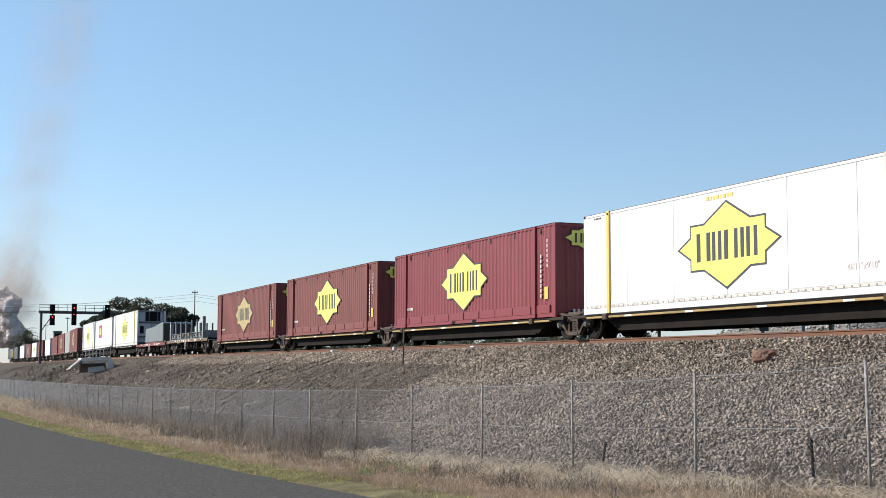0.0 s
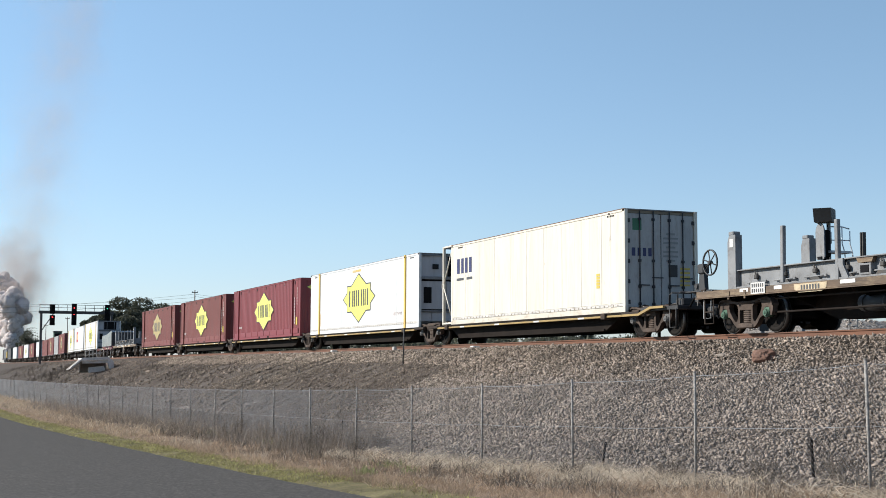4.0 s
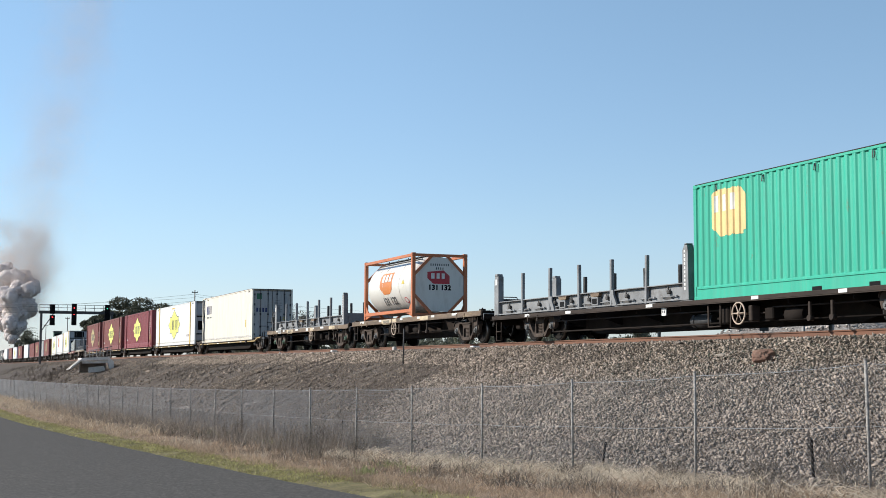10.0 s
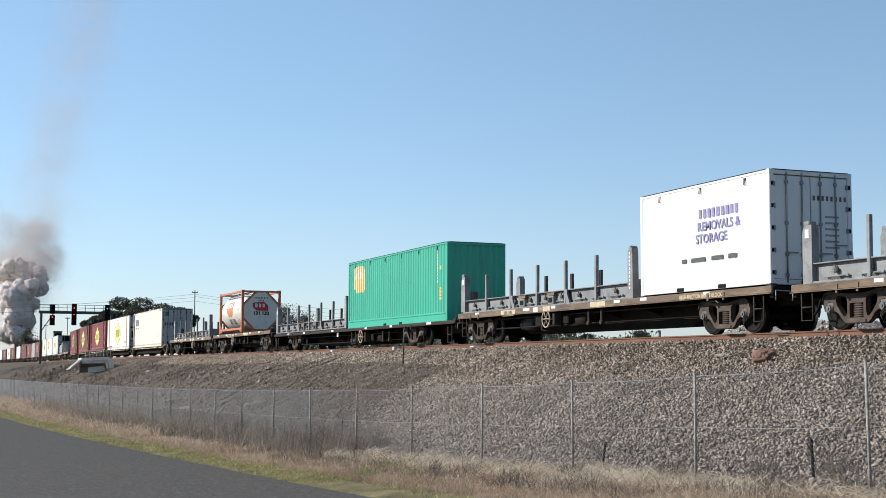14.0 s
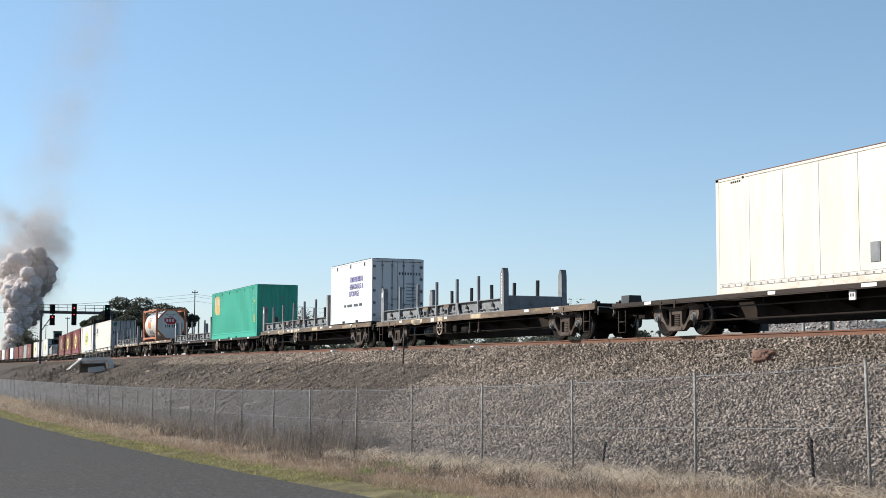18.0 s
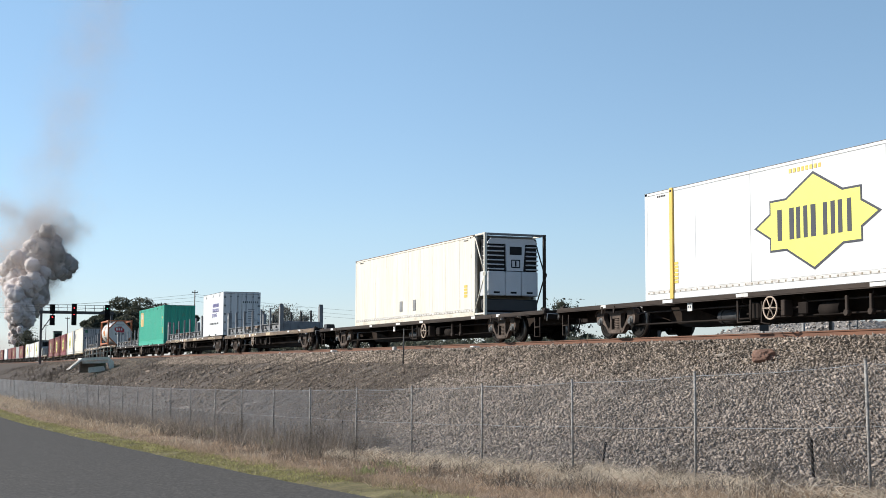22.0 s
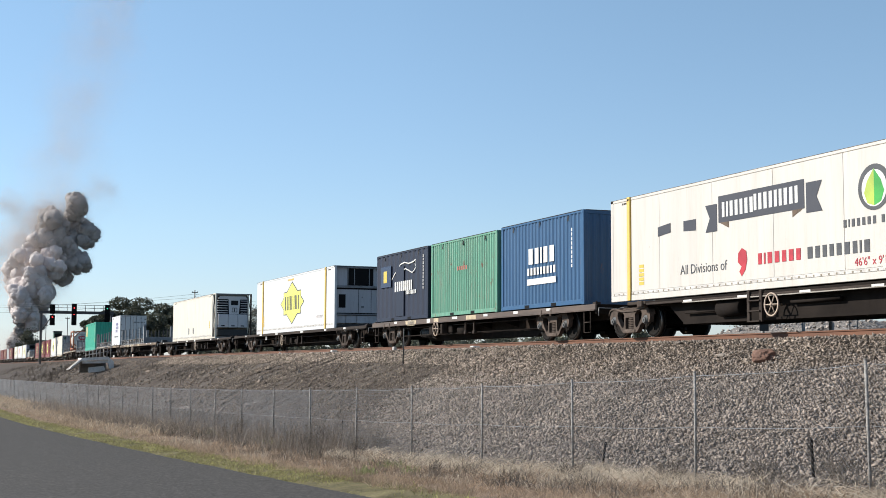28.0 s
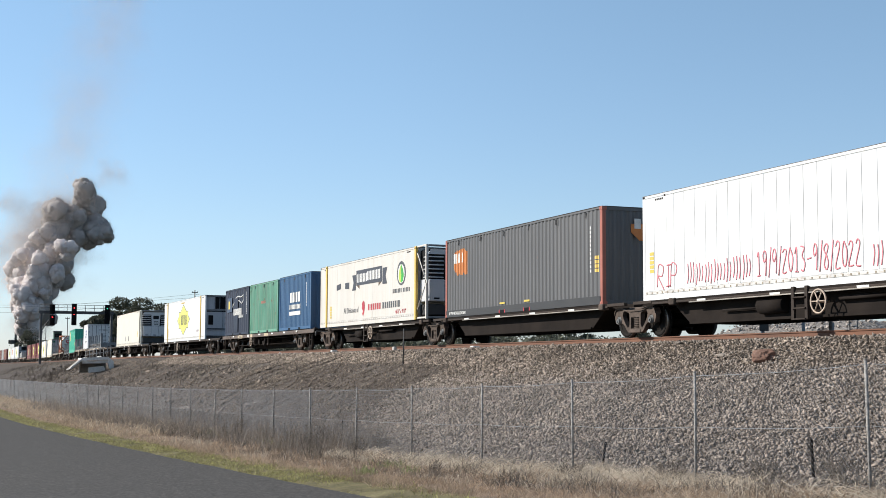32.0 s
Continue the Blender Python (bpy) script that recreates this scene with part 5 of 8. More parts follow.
def tank_container(front, back, carrier, z):
    L, H = front - back, 2.591
    h, hw = L / 2, W / 2
    c = thing("tank_container", "white tank in an orange steel frame, on a wagon", "tank container", "shipping containers")
    for s in (-1, 1):
        for e in (-1, 1):
            part("corner_post", Mesh().box(s * (hw - 0.075) - 0.075, s * (hw - 0.075) + 0.075, e * (h - 0.08) - 0.08, e * (h - 0.08) + 0.08, 0.1, H - 0.1, 0.015), ORANGE, c)
        part("top_rail", Mesh().box(s * (hw - 0.06) - 0.05, s * (hw - 0.06) + 0.05, -h + 0.15, h - 0.15, H - 0.15, H - 0.03, 0.01), ORANGE, c)
        m = Mesh().box(s * (hw - 0.06) - 0.05, s * (hw - 0.06) + 0.05, -h + 0.15, h - 0.15, 0.17, 0.31, 0.01)
        for k in (-1, 1):
            m.plate([(k * (h - 0.16), 0.31), (k * (h - 0.16), 0.62), (k * (h - 0.5), 0.31)], 0, s * (hw - 0.06) - 0.02, s * (hw - 0.06) + 0.02)
            m.plate([(k * (h - 0.16), 0.17), (k * (h - 0.16), 0.03), (k * (h - 0.9), 0.17)], 0, s * (hw - 0.06) - 0.02, s * (hw - 0.06) + 0.02)
        part("bottom_rail", m, ORANGE, c)
    for e in (-1, 1):
        y = e * (h - 0.06)
        for z0 in (0.03, H - 0.14):
            part("end_rail", Mesh().box(-hw + 0.15, hw - 0.15, y - 0.05, y + 0.05, z0, z0 + 0.11, 0.01), ORANGE, c)
        d = 0.62
        for sx in (-1, 1):
            for sz in (0, 1):
                zc = 0.14 if sz == 0 else H - 0.14
                zs = 1 if sz == 0 else -1
                x_ = sx * (hw - 0.15)
                m = Mesh().plate([(x_, zc + zs * d), (x_, zc + zs * (d + 0.16)), (x_ - sx * (d + 0.16), zc), (x_ - sx * d, zc)], 1, y - 0.03, y + 0.03)
                part("end_brace", m, ORANGE, c)
    corners(c, L, H, ORANGE, "tank")
    # barrel with dished ends
    m = Mesh()
    prof = [(-h + 0.13, 0.02), (-h + 0.16, 0.55), (-h + 0.22, 0.90), (-h + 0.34, 1.08), (-h + 0.50, 1.15), (-h + 0.60, 1.165), (h - 0.52, 1.165), (h - 0.42, 1.15), (h - 0.26, 1.08), (h - 0.14, 0.90), (h - 0.08, 0.55), (h - 0.05, 0.02)]
    k_ = 48
    vs = [(r * math.cos(2 * math.pi * i / k_), y, 1.36 + r * math.sin(2 * math.pi * i / k_)) for y, r in prof for i in range(k_)]
    m.add(vs, [(j * k_ + i, j * k_ + (i + 1) % k_, (j + 1) * k_ + (i + 1) % k_, (j + 1) * k_ + i) for j in range(len(prof) - 1) for i in range(k_)], True)
    barrel = part("tank_barrel", m, TANKW, c, "white enamelled steel barrel")
    for y in (-1.3, 0.75):
        part("band", Mesh().ring((0, y, 1.36), 1, 1.162, 1.172, 0.03, 48), TANKW, barrel)
    # plain end disc behind the frame
    oct_ = [(1.06 * math.cos(math.pi / 8 + k * math.pi / 4) / math.cos(math.pi / 8), 1.31 + 1.10 * math.sin(math.pi / 8 + k * math.pi / 4) / math.cos(math.pi / 8)) for k in range(8)]
    part("end_plate", Mesh().plate(oct_, 1, -h + 0.05, -h + 0.09), TANKW, c)
    # walkway and fittings on top
    m = Mesh()
    for x in (-0.3, 0.0, 0.3):
        m.box(x - 0.1, x + 0.1, -h + 0.3, h - 0.3, H - 0.075, H - 0.05)
    part("walkway", m, STEEL, c)
    for x in (-0.62, 0.62):
        m = Mesh().path([(x, -h + 0.4, H - 0.22), (x, h - 0.4, H - 0.22)], 0.022)
        for y in (-2.2, -1, 0.2, 1.4, 2.4):
            m.tube((x, y, H - 0.42), (x, y, H - 0.06), 0.018, 6)
        part("guard_pipe", m, STEEL, c)
    # markings: badge, number bars, placards
    def wrap(rows_, r=1.172):
        """A patch laid on the barrel: rows of (angle, y at its left, y at its right)."""
        m_ = Mesh()
        vs_ = [(-r * math.cos(radians(a)), y, 1.36 + r * math.sin(radians(a))) for a, ya, yb in rows_ for y in (ya, yb)]
        return m_.add(vs_, [(2 * k, 2 * k + 1, 2 * k + 3, 2 * k + 2) for k in range(len(rows_) - 1)], True)

    part("badge", wrap([(30, 0.9, -0.42), (24, 1.1, -0.42), (16, 1.1, -0.42), (8, 1.1, -0.42), (0, 1.1, -0.42), (-6, 0.95, -0.42), (-11, 0.75, -0.3), (-16, 0.6, -0.1)]), DKORANGE, c)
    for k in range(3):
        y = 0.85 - 0.42 * k
        part("badge_bar", wrap([(26, y, y - 0.3), (18, y, y - 0.3), (10, y, y - 0.3)], 1.182), TANKW, c)
    num = words("lettering", "131 132", 0.50, DGREY, c, Matrix.Identity(4), 1.0, 0.1, bold=0.03)
    nd = num.data.copy()
    bm = bmesh.new()
    bm.from_mesh(nd)
    for k in range(-4, 5):
        bmesh.ops.bisect_plane(bm, geom=bm.verts[:] + bm.edges[:] + bm.faces[:], plane_co=(0, 0.055 * k, 0), plane_no=(0, 1, 0))
    bm.to_mesh(nd)
    bm.free()
    for v in nd.vertices:
        ang = radians(-33) + v.co.y / 1.172
        v.co = (-(1.172 + v.co.z) * math.cos(ang), 0.15 - v.co.x, 1.36 + (1.172 + v.co.z) * math.sin(ang))
    num.data = nd
    part("placard", wrap([(-27, -1.72, -1.88), (-29, -1.64, -1.96), (-33, -1.6, -2.0), (-38, -1.62, -1.98), (-41, -1.74, -1.86)], 1.174), RED, c)
    part("placard_field", wrap([(-29, -1.72, -1.88), (-31, -1.67, -1.93), (-35, -1.66, -1.94), (-39, -1.74, -1.86)], 1.177), TANKW, c)
    part("warning_sign", wrap([(9, -1.78, -1.82), (1, -1.62, -1.98)], 1.174), YLABEL, c)
    part("badge", Mesh().plate([(-0.46, 0.2), (0.25, 0.28), (0.52, 0.05), (0.52, -0.28), (-0.2, -0.28), (-0.46, -0.05)], 2, 0, 0.004), RED, c, at=rear(-0.08, 1.62, -h + 0.049))
    bar_row("badge_bar", word_bars([0.2, 0.18, 0.18], 0.22, 0.2), WMARK, c, rear(-0.08, 1.66, -h + 0.044))
    words("lettering", "131 132", 0.285, BLACK, c, rear(0.0, 1.18, -h + 0.049), 1.08, bold=0.05)
    bar_row("number_bar", word_bars([0.06] * 9, 0.09, 0.4), DGREY, c, rear(0.0, 2.12, -h + 0.049))
    bar_row("number_bar", word_bars([0.06] * 4, 0.09, 0.4, y=0), DGREY, c, rear(0.0, 1.97, -h + 0.049))
    carry(c, carrier, (front + back) / 2 - carrier, z)
    return c

# ---- the consist, from the rear of the view to the front; distances are along the line at the start ----
LOWDECK = 0.72
# articulated pack with three maroon and two white loads
P1 = [87.6, 71.2, 54.4, 37.2, 20.1, 3.4]
for a, b in zip(P1, P1[1:]):
    last_pack = pack_wagon(a - 0.15, b + 0.15, LOWDECK, "low articulated container wagon with an ochre side rail")
for p in P1:
    pack_bogie(p)
# coupling end of the pack: rising ochre rail, stepped platform, hand rails and hose gear
pe = -(P1[4] - P1[5] - 0.3) / 2 - 1.05
part("ramp_rail", Mesh().plate([(pe + 2.1, LOWDECK - 0.07), (pe + 1.2, LOWDECK - 0.07), (pe + 0.55, LOWDECK + 0.10), (pe - 0.15, LOWDECK + 0.10), (pe - 0.15, LOWDECK + 0.04), (pe + 0.5, LOWDECK + 0.04), (pe + 1.15, LOWDECK - 0.13), (pe + 2.1, LOWDECK - 0.13)], 0, -1.28, -1.20), YSILL, last_pack)
part("end_platform", Mesh().box(-1.18, 1.0, pe - 0.75, pe + 1.2, LOWDECK - 0.02, LOWDECK + 0.09, 0.01).box(-0.9, 0.9, pe - 0.55, pe - 0.2, LOWDECK + 0.09, LOWDECK + 0.30, 0.03).box(-0.3, 0.3, pe - 1.2, pe - 0.75, LOWDECK - 0.22, LOWDECK + 0.06, 0.04), STEEL, last_pack)
for y in (pe - 0.72, pe - 0.30):
    part("hand_rail", Mesh().path([(-1.16, y, LOWDECK - 0.45), (-1.16, y, LOWDECK + 0.38), (-1.1, y - 0.05, LOWDECK + 0.44), (-0.5, y - 0.05, LOWDECK + 0.44), (-0.44, y, LOWDECK + 0.1)], 0.022), STEEL, last_pack)
part("air_hose", Mesh().path([(-0.8, pe - 0.75, LOWDECK + 0.05), (-0.82, pe - 1.0, LOWDECK + 0.28), (-0.8, pe - 1.25, LOWDECK + 0.22), (-0.78, pe - 1.4, LOWDECK - 0.05)], 0.028), BLACK, last_pack)
part("step", Mesh().path([(-1.2, pe - 0.7, LOWDECK), (-1.2, pe - 0.7, LOWDECK - 0.5), (-1.2, pe - 0.38, LOWDECK - 0.5), (-1.2, pe - 0.38, LOWDECK)], 0.02), STEEL, last_pack)


def maroon(front, back, carrier, z, paint=MAROON, pale=False, far=False, H=3.02):
    c = box_container(front, back, carrier, z, H, "maroon_container", "long maroon corrugated container with a yellow star badge", paint, band=0.0, ribs=0.30, inner_posts=not far, far=far, group="maroon containers")
    h, hw = (front - back) / 2, W / 2
    star(c, 0, H / 2 + 0.04, -hw - 0.012, 0.97 if not far else 1.0, pale=pale)
    if not far:
        n_ = 10
        pw = (front - back - 0.7) / n_
        bp = shared(("base_panel", paint.name, round(pw, 3)), "base_panel", paint, lambda: Mesh().box(-0.012, 0.02, 0.04, pw - 0.04, 0.14, 0.42, 0.012))
        for k in range(n_):
            part("base_panel", bp, None, c, at=(-hw, -h + 0.35 + pw * k, 0))
        star(c, 0, 0, 0, 0.42, face=rear(0.05, 2.55, -h - 0.012))
        marks(c, -hw - 0.012, h - 1.9, 0.75, word_bars([0.1, 0.1, 0.1, 0.1, 0.1], 0.11, 0.3), WMARK)
        marks(c, -hw - 0.012, -h + 1.0, 2.0, [(0, -0.16 * k, 0.07, 0.11) for k in range(9)], WMARK)
        marks(c, -hw - 0.012, -h + 0.55, 2.0, [(0, -0.16 * k, 0.06, 0.11) for k in range(-3, 3)], WMARK)
        bar_row("warning_label", [(0, 0, 0.26, 0.4)], YLABEL, c, side(-h + 0.62, 0.8, -hw - 0.014))
        bar_row("warning_label", [(0, 0, 0.34, 0.4)], YLABEL, c, rear(0.0, 0.62, -h - 0.012))
        bar_row("lower_mark", word_bars([0.12] * 9, 0.11, 0.4), WMARK, c, rear(0.1, 0.22, -h - 0.012))
    return c


maroon(86.74, 72.18, (P1[0] + P1[1]) / 2, LOWDECK, BROWNRED, pale=True)
maroon(69.85, 55.20, (P1[1] + P1[2]) / 2, LOWDECK, BROWNRED)
maroon(52.98, 38.09, (P1[2] + P1[3]) / 2, LOWDECK)


def star_reefer(front, back, carrier, z, size, **kw):
    c = reefer(front, back, carrier, z, 3.0, "reefer_container", "white refrigerated container with a yellow star badge and amber posts", WHITE, panels=6, unit="curved", amber=True, **kw)
    h, hw = (front - back) / 2, W / 2
    star(c, 0, 1.52, -hw - 0.004, 1.0)
    if size:
        words("size_mark", size, 0.21, FAINT, c, side(-h + 2.45, 0.62, -hw - 0.003))
    bar_row("caution_mark", word_bars([0.14] * 8, 0.10, 0.15), AMBER, c, side(0.3, H_TOP - 0.24, -hw - 0.003))
    bar_row("warning_label", [(0, 0.1 * k, 0.22, 0.075) for k in range(-3, 3)], AMBER, c, side(h - 1.6, 0.75, -hw - 0.003))
    return c


H_TOP = 3.0
star_reefer(36.15, 20.95, (P1[3] + P1[4]) / 2, LOWDECK, "48'11\"x9'10\"", unit_windows=((0.0, 0.756),))
rand = reefer(18.40, 4.48, (P1[4] + P1[5]) / 2, LOWDECK, 3.0, "reefer_container", "cream refrigerated container with closed rear doors and dark hinges", CREAM, panels=10, doors=True, frame_end=1, box_front=17.55)
rh = (18.40 - 4.48) / 2
bar_row("name_bar", word_bars([0.34, 0.30, 0.30, 0.32], 0.55, 0.12), NAVYL, rand, side(rh - 2.1, 2.15, -W / 2 - 0.004))
bar_row("small_bar", word_bars([0.9, 0.7], 0.09, 0.8), DGREY, rand, side(rh - 2.1, 1.66, -W / 2 - 0.004))
bar_row("name_bar", word_bars([0.16, 0.14, 0.14, 0.15], 0.24, 0.15), NAVYL, rand, rear(-0.65, 1.75, -rh + 0.028))
bar_row("data_bar", [(0, -0.13 * k, 0.5 if k % 3 else 0.3, 0.06) for k in range(7)], SEAMGREY, rand, rear(0.32, 2.3, -rh + 0.028))
bar_row("data_bar", [(0, -0.12 * k, 0.34, 0.05) for k in range(5)], YLABEL, rand, rear(0.80, 1.3, -rh + 0.028))
part("door_vent", Mesh().box(0.24, 0.54, -rh + 0.015, -rh + 0.03, 1.05, 1.4, 0.01), STEEL, rand)
part("sticker", bars([(0, 0, 0.3, 0.34)]), DGREENST, rand, at=rear(-0.8, 2.55, -rh + 0.028))
bar_row("warning_label", [(0, 0.09 * k - 0.2, 0.21, 0.075) for k in range(5)], YLABEL, rand, side(-rh + 1.6, 1.0, -W / 2 - 0.004))

# flat wagon with an empty rack
rack_flat = flat_wagon(0.66, -13.93, 1.10, (-1.16, -12.05), "brown container flat wagon with a spoked brake wheel", sill=SILL, wheel_at=-8.06, axle=AXLEGREEN)
wa = (0.66 - 13.93) / 2
flat_rack(-0.67, -13.09, wa, 1.10)
plate_ = part("number_plate", Mesh().box(-1.325, -1.31, 4.28, 4.86, 0.92, 1.20, 0.006), WMARK, rack_flat)
for zz in (1.125, 1.0):
    bar_row("plate_mark", word_bars([0.06] * 6, 0.085, 0.3), DGREY, plate_, side(4.57, zz, -1.327))
stand = thing("brake_stand", "dark brake stand with a spoked hand wheel at the wagon's end", "brake stand", "brake stands")
part("pedestal", Mesh().plate([(0.40, 0.0), (0.70, 0.0), (0.64, 0.66), (0.46, 0.66)], 0, -0.90, -0.78).box(-0.95, -0.74, 0.40, 0.68, 0.46, 0.72, 0.03).tube((-0.96, 0.02, 0.72), (-0.82, 0.5, 0.62), 0.035, 8), STEEL, stand)
wheel_ = Mesh().ring((0, 0, 0), 0, 0.31, 0.345, 0.035, 24).tube((-0.05, 0, 0), (0.06, 0, 0), 0.05, 10)
for k in range(3):
    t = math.pi * k / 3 + 0.3
    wheel_.tube((0, -0.32 * math.cos(t), -0.32 * math.sin(t)), (0, 0.32 * math.cos(t), 0.32 * math.sin(t)), 0.017, 6)
part("handwheel", wheel_, STEEL, stand, at=(-0.98, 0.02, 0.72))
part("chain_case", Mesh().box(-0.92, -0.80, 0.70, 0.86, -0.30, 0.22, 0.03).tube((-0.94, 0.78, 0.14), (-0.78, 0.78, 0.14), 0.07, 12), STEEL, stand)
for y in (-0.22,):
    part("grab_rail", Mesh().path([(-1.22, y - 0.17, -0.02), (-1.24, y - 0.17, -0.74), (-1.24, y + 0.17, -0.74), (-1.22, y + 0.17, -0.02)], 0.02), GREYSTEEL, stand)
part("foot_plate", Mesh().box(-1.2, -0.4, -0.3, 0.88, -0.04, 0.0, 0.008), STEEL, stand)
carry(stand, wa, 7.10, 1.145)

# flat wagon with the tank
flat_wagon(-14.56, -29.17, 1.16, (-16.3, -27.3), "rust-streaked container flat wagon under a tank", wheel_at=-20.2)
tank_container(-16.0, -22.06, (-14.56 - 29.17) / 2, 1.19)
gb = thing("equipment_box", "black steel box with a handle on the wagon's end", "equipment box")
part("box", Mesh().box(-0.5, 0.5, -0.3, 0.3, 0, 0.42, 0.03), STEEL, gb)
part("handle", Mesh().path([(-0.3, 0, 0.42), (-0.25, 0, 0.5), (0.25, 0, 0.5), (0.3, 0, 0.42)], 0.018), STEEL, gb)
carry(gb, (-14.56 - 29.17) / 2, -7.0, 1.16)

# long wagon with a rack and the green container
flat_wagon(-30.13, -55.98, 0.90, (-33.4, -51.0), "long dark container wagon carrying a rack and a green container", sill=SILLDARK, wheel_at=-45.04, depth=0.52)
wb = (-30.13 - 55.98) / 2
flat_rack(-30.18, -42.63, wb, 0.93)
green = box_container(-42.90, -55.0, wb, 0.86, 3.05, "green_container", "sea-green corrugated container with a faded amber badge", GREEN, ribs=0.276, band=0.22)
gh = 6.05
pressed_badge("badge", [(-0.75, 0.5), (-0.55, 0.62), (0.45, 0.62), (0.75, 0.4), (0.75, -0.5), (0.6, -0.6), (-0.4, -0.6), (-0.75, -0.35)], PALEY, green, gh - 1.6, 2.2, gh, 0.276, worn=0.05)
pressed_bars("badge_bar", word_bars([0.28, 0.26, 0.28], 0.42, 0.15), WMARK, green, gh - 1.4, 2.45, gh, 0.276)
pressed_bars("warning_label", [(0, 0.13 * k - 0.14, 0.24, 0.10) for k in range(4)], AMBER, green, -gh + 0.75, 1.05, gh, 0.276, 0.003)
pressed_bars("side_mark", [(0, -0.13 * k, 0.06, 0.09) for k in range(10)], WMARK, green, -gh + 1.0, 2.75, gh, 0.276, 0.003)
pressed_bars("warning_label", [(0, 0, 0.12, 0.15)], AMBER, green, -gh + 0.7, 2.1, gh, 0.276, 0.003)
bar_row("warning_label", [(0, 0, 0.3, 0.5)], SILL, green, rear(-0.1, 0.9, -gh - 0.01))
part("base_ledge", Mesh().box(-W / 2 - 0.02, -W / 2 + 0.02, -gh + 0.2, gh - 0.2, 0.30, 0.36, 0.008), GREEN, green)

# wagon with a rack and a white twenty-foot container
flat_wagon(-56.28, -75.55, 1.10, (-57.8, -73.2), "ochre-brown container flat wagon with brake lettering", wheel_at=-63.6)
wc = (-56.28 - 75.55) / 2
flat_rack(-56.39, -68.92, wc, 1.10)
w20 = box_container(-69.36, -75.43, wc, 1.12, 2.80, "white_container", "white short container with violet lettering and grey doors", WHITE, ribs=0.276, doors=True, depth=0.008)
bar_row("name_bar", word_bars([0.16, 0.18, 0.16, 0.18, 0.18, 0.18, 0.18, 0.16, 0.18], 0.23, 0.13), PURPLE, w20, side(-0.85, 2.0, -W / 2 - 0.006))
words("lettering", "REMOVALS &", 0.33, PURPLE, w20, side(-0.85, 1.66, -W / 2 - 0.006), bold=0.02)
words("lettering", "STORAGE", 0.33, PURPLE, w20, side(-0.52, 1.34, -W / 2 - 0.006), bold=0.02)
bar_row("address_bar", word_bars([0.3, 0.9, 0.7, 0.5], 0.11, 0.7), DGREY, w20, side(-0.4, 0.82, -W / 2 - 0.006))
bar_row("number_bar", word_bars([0.09] * 9, 0.12, 0.35), DGREY, w20, rear(0.62, 2.15, -3.035 + 0.028))
bar_row("data_bar", [(0, -0.15 * k, 0.42, 0.05) for k in range(6)], SEAMGREY, w20, rear(0.62, 1.7, -3.035 + 0.028))
sg = thing("brake_notice", "pale stencilled notice on a wagon's side sill", "notice")
words("lettering", "HIGH FRICTION BRAKE BLOCKS", 0.15, PLATE, sg, side(0, 0, 0), 0.95, bold=0.025)
carry(sg, wc, -6.3, 0)
sg_z = 0.98
MOVERS[-1] = (sg, wc, -6.6, sg_z)
sg.children[0].matrix_basis = side(0, 0, -1.304)

# wagon with a rack and an empty bay
flat_wagon(-76.31, -96.0, 1.06, (-78.3, -93.6), "dirty brown flat wagon with a rack and a bare deck", sill=SILL, wheel_at=-83.7)
wd_ = (-76.31 - 96.0) / 2
flat_rack(-76.66, -89.33, wd_, 1.06)

# skeletal wagon with the cream reefer
flat_wagon(-97.03, -121.8, 0.98, (-100.1, -118.0), "dark skeletal wagon under a cream refrigerated container", sill=SILLDARK, wheel_at=-111.2, depth=0.52)
we = (-97.03 - 121.8) / 2
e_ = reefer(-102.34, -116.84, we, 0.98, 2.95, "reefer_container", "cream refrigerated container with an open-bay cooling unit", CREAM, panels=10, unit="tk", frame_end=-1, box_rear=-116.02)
for y in (-108.35, -109.9):
    part("access_hatch", Mesh().box(-W / 2 - 0.016, -W / 2 + 0.01, y + 109.59 - 0.16, y + 109.59 + 0.16, 0.42, 0.86, 0.01), GREYSTEEL, e_)
bar_row("warning_label", [(0, 0.12 * k, 0.3, 0.09) for k in range(4)], YLABEL, e_, side(-5.6, 0.75, -W / 2 - 0.004))
lb = thing("deck_box", "dark folded steel bracket on a bare wagon deck", "bracket")
part("box", Mesh().plate([(-1.2, 0), (-0.75, 0), (-0.80, 0.22), (-1.18, 0.22)], 1, -0.22, 0.22), STEEL, lb)
carry(lb, we, 11.8, 0.98)

# skeletal wagon with the star reefer
flat_wagon(-122.7, -147.9, 0.98, (-126.0, -144.0), "dark skeletal wagon under a white refrigerated container", sill=SILLDARK, wheel_at=-133.9, depth=0.52)
star_reefer(-128.0, -142.95, (-122.7 - 147.9) / 2, 0.98, "48'11\"x9'10\"")

# wagon with three short containers
flat_wagon(-148.72, -169.0, 1.03, (-150.6, -165.7), "brown container flat wagon carrying three short containers", sill=SILLBROWN, wheel_at=-156.25)
wm = (-148.72 - 169.0) / 2
moto = box_container(-149.06, -155.15, wm, 1.05, 2.86, "navy_container", "dark navy short container with a white outline badge and a window", NAVY, ribs=0.55)
part("window_panel", Mesh().box(-W / 2 - 0.02, -W / 2 + 0.01, 1.2, 2.45, 1.45, 2.35, 0.01), PANELB, moto)
part("window", Mesh().box(-W / 2 - 0.028, -W / 2 - 0.01, 1.68, 2.1, 1.65, 2.15, 0.005), YLABEL, moto)
part("side_door", Mesh().box(-W / 2 - 0.015, -W / 2 + 0.01, -0.35, 0.60, 0.18, 2.25, 0.01), NAVY, moto)
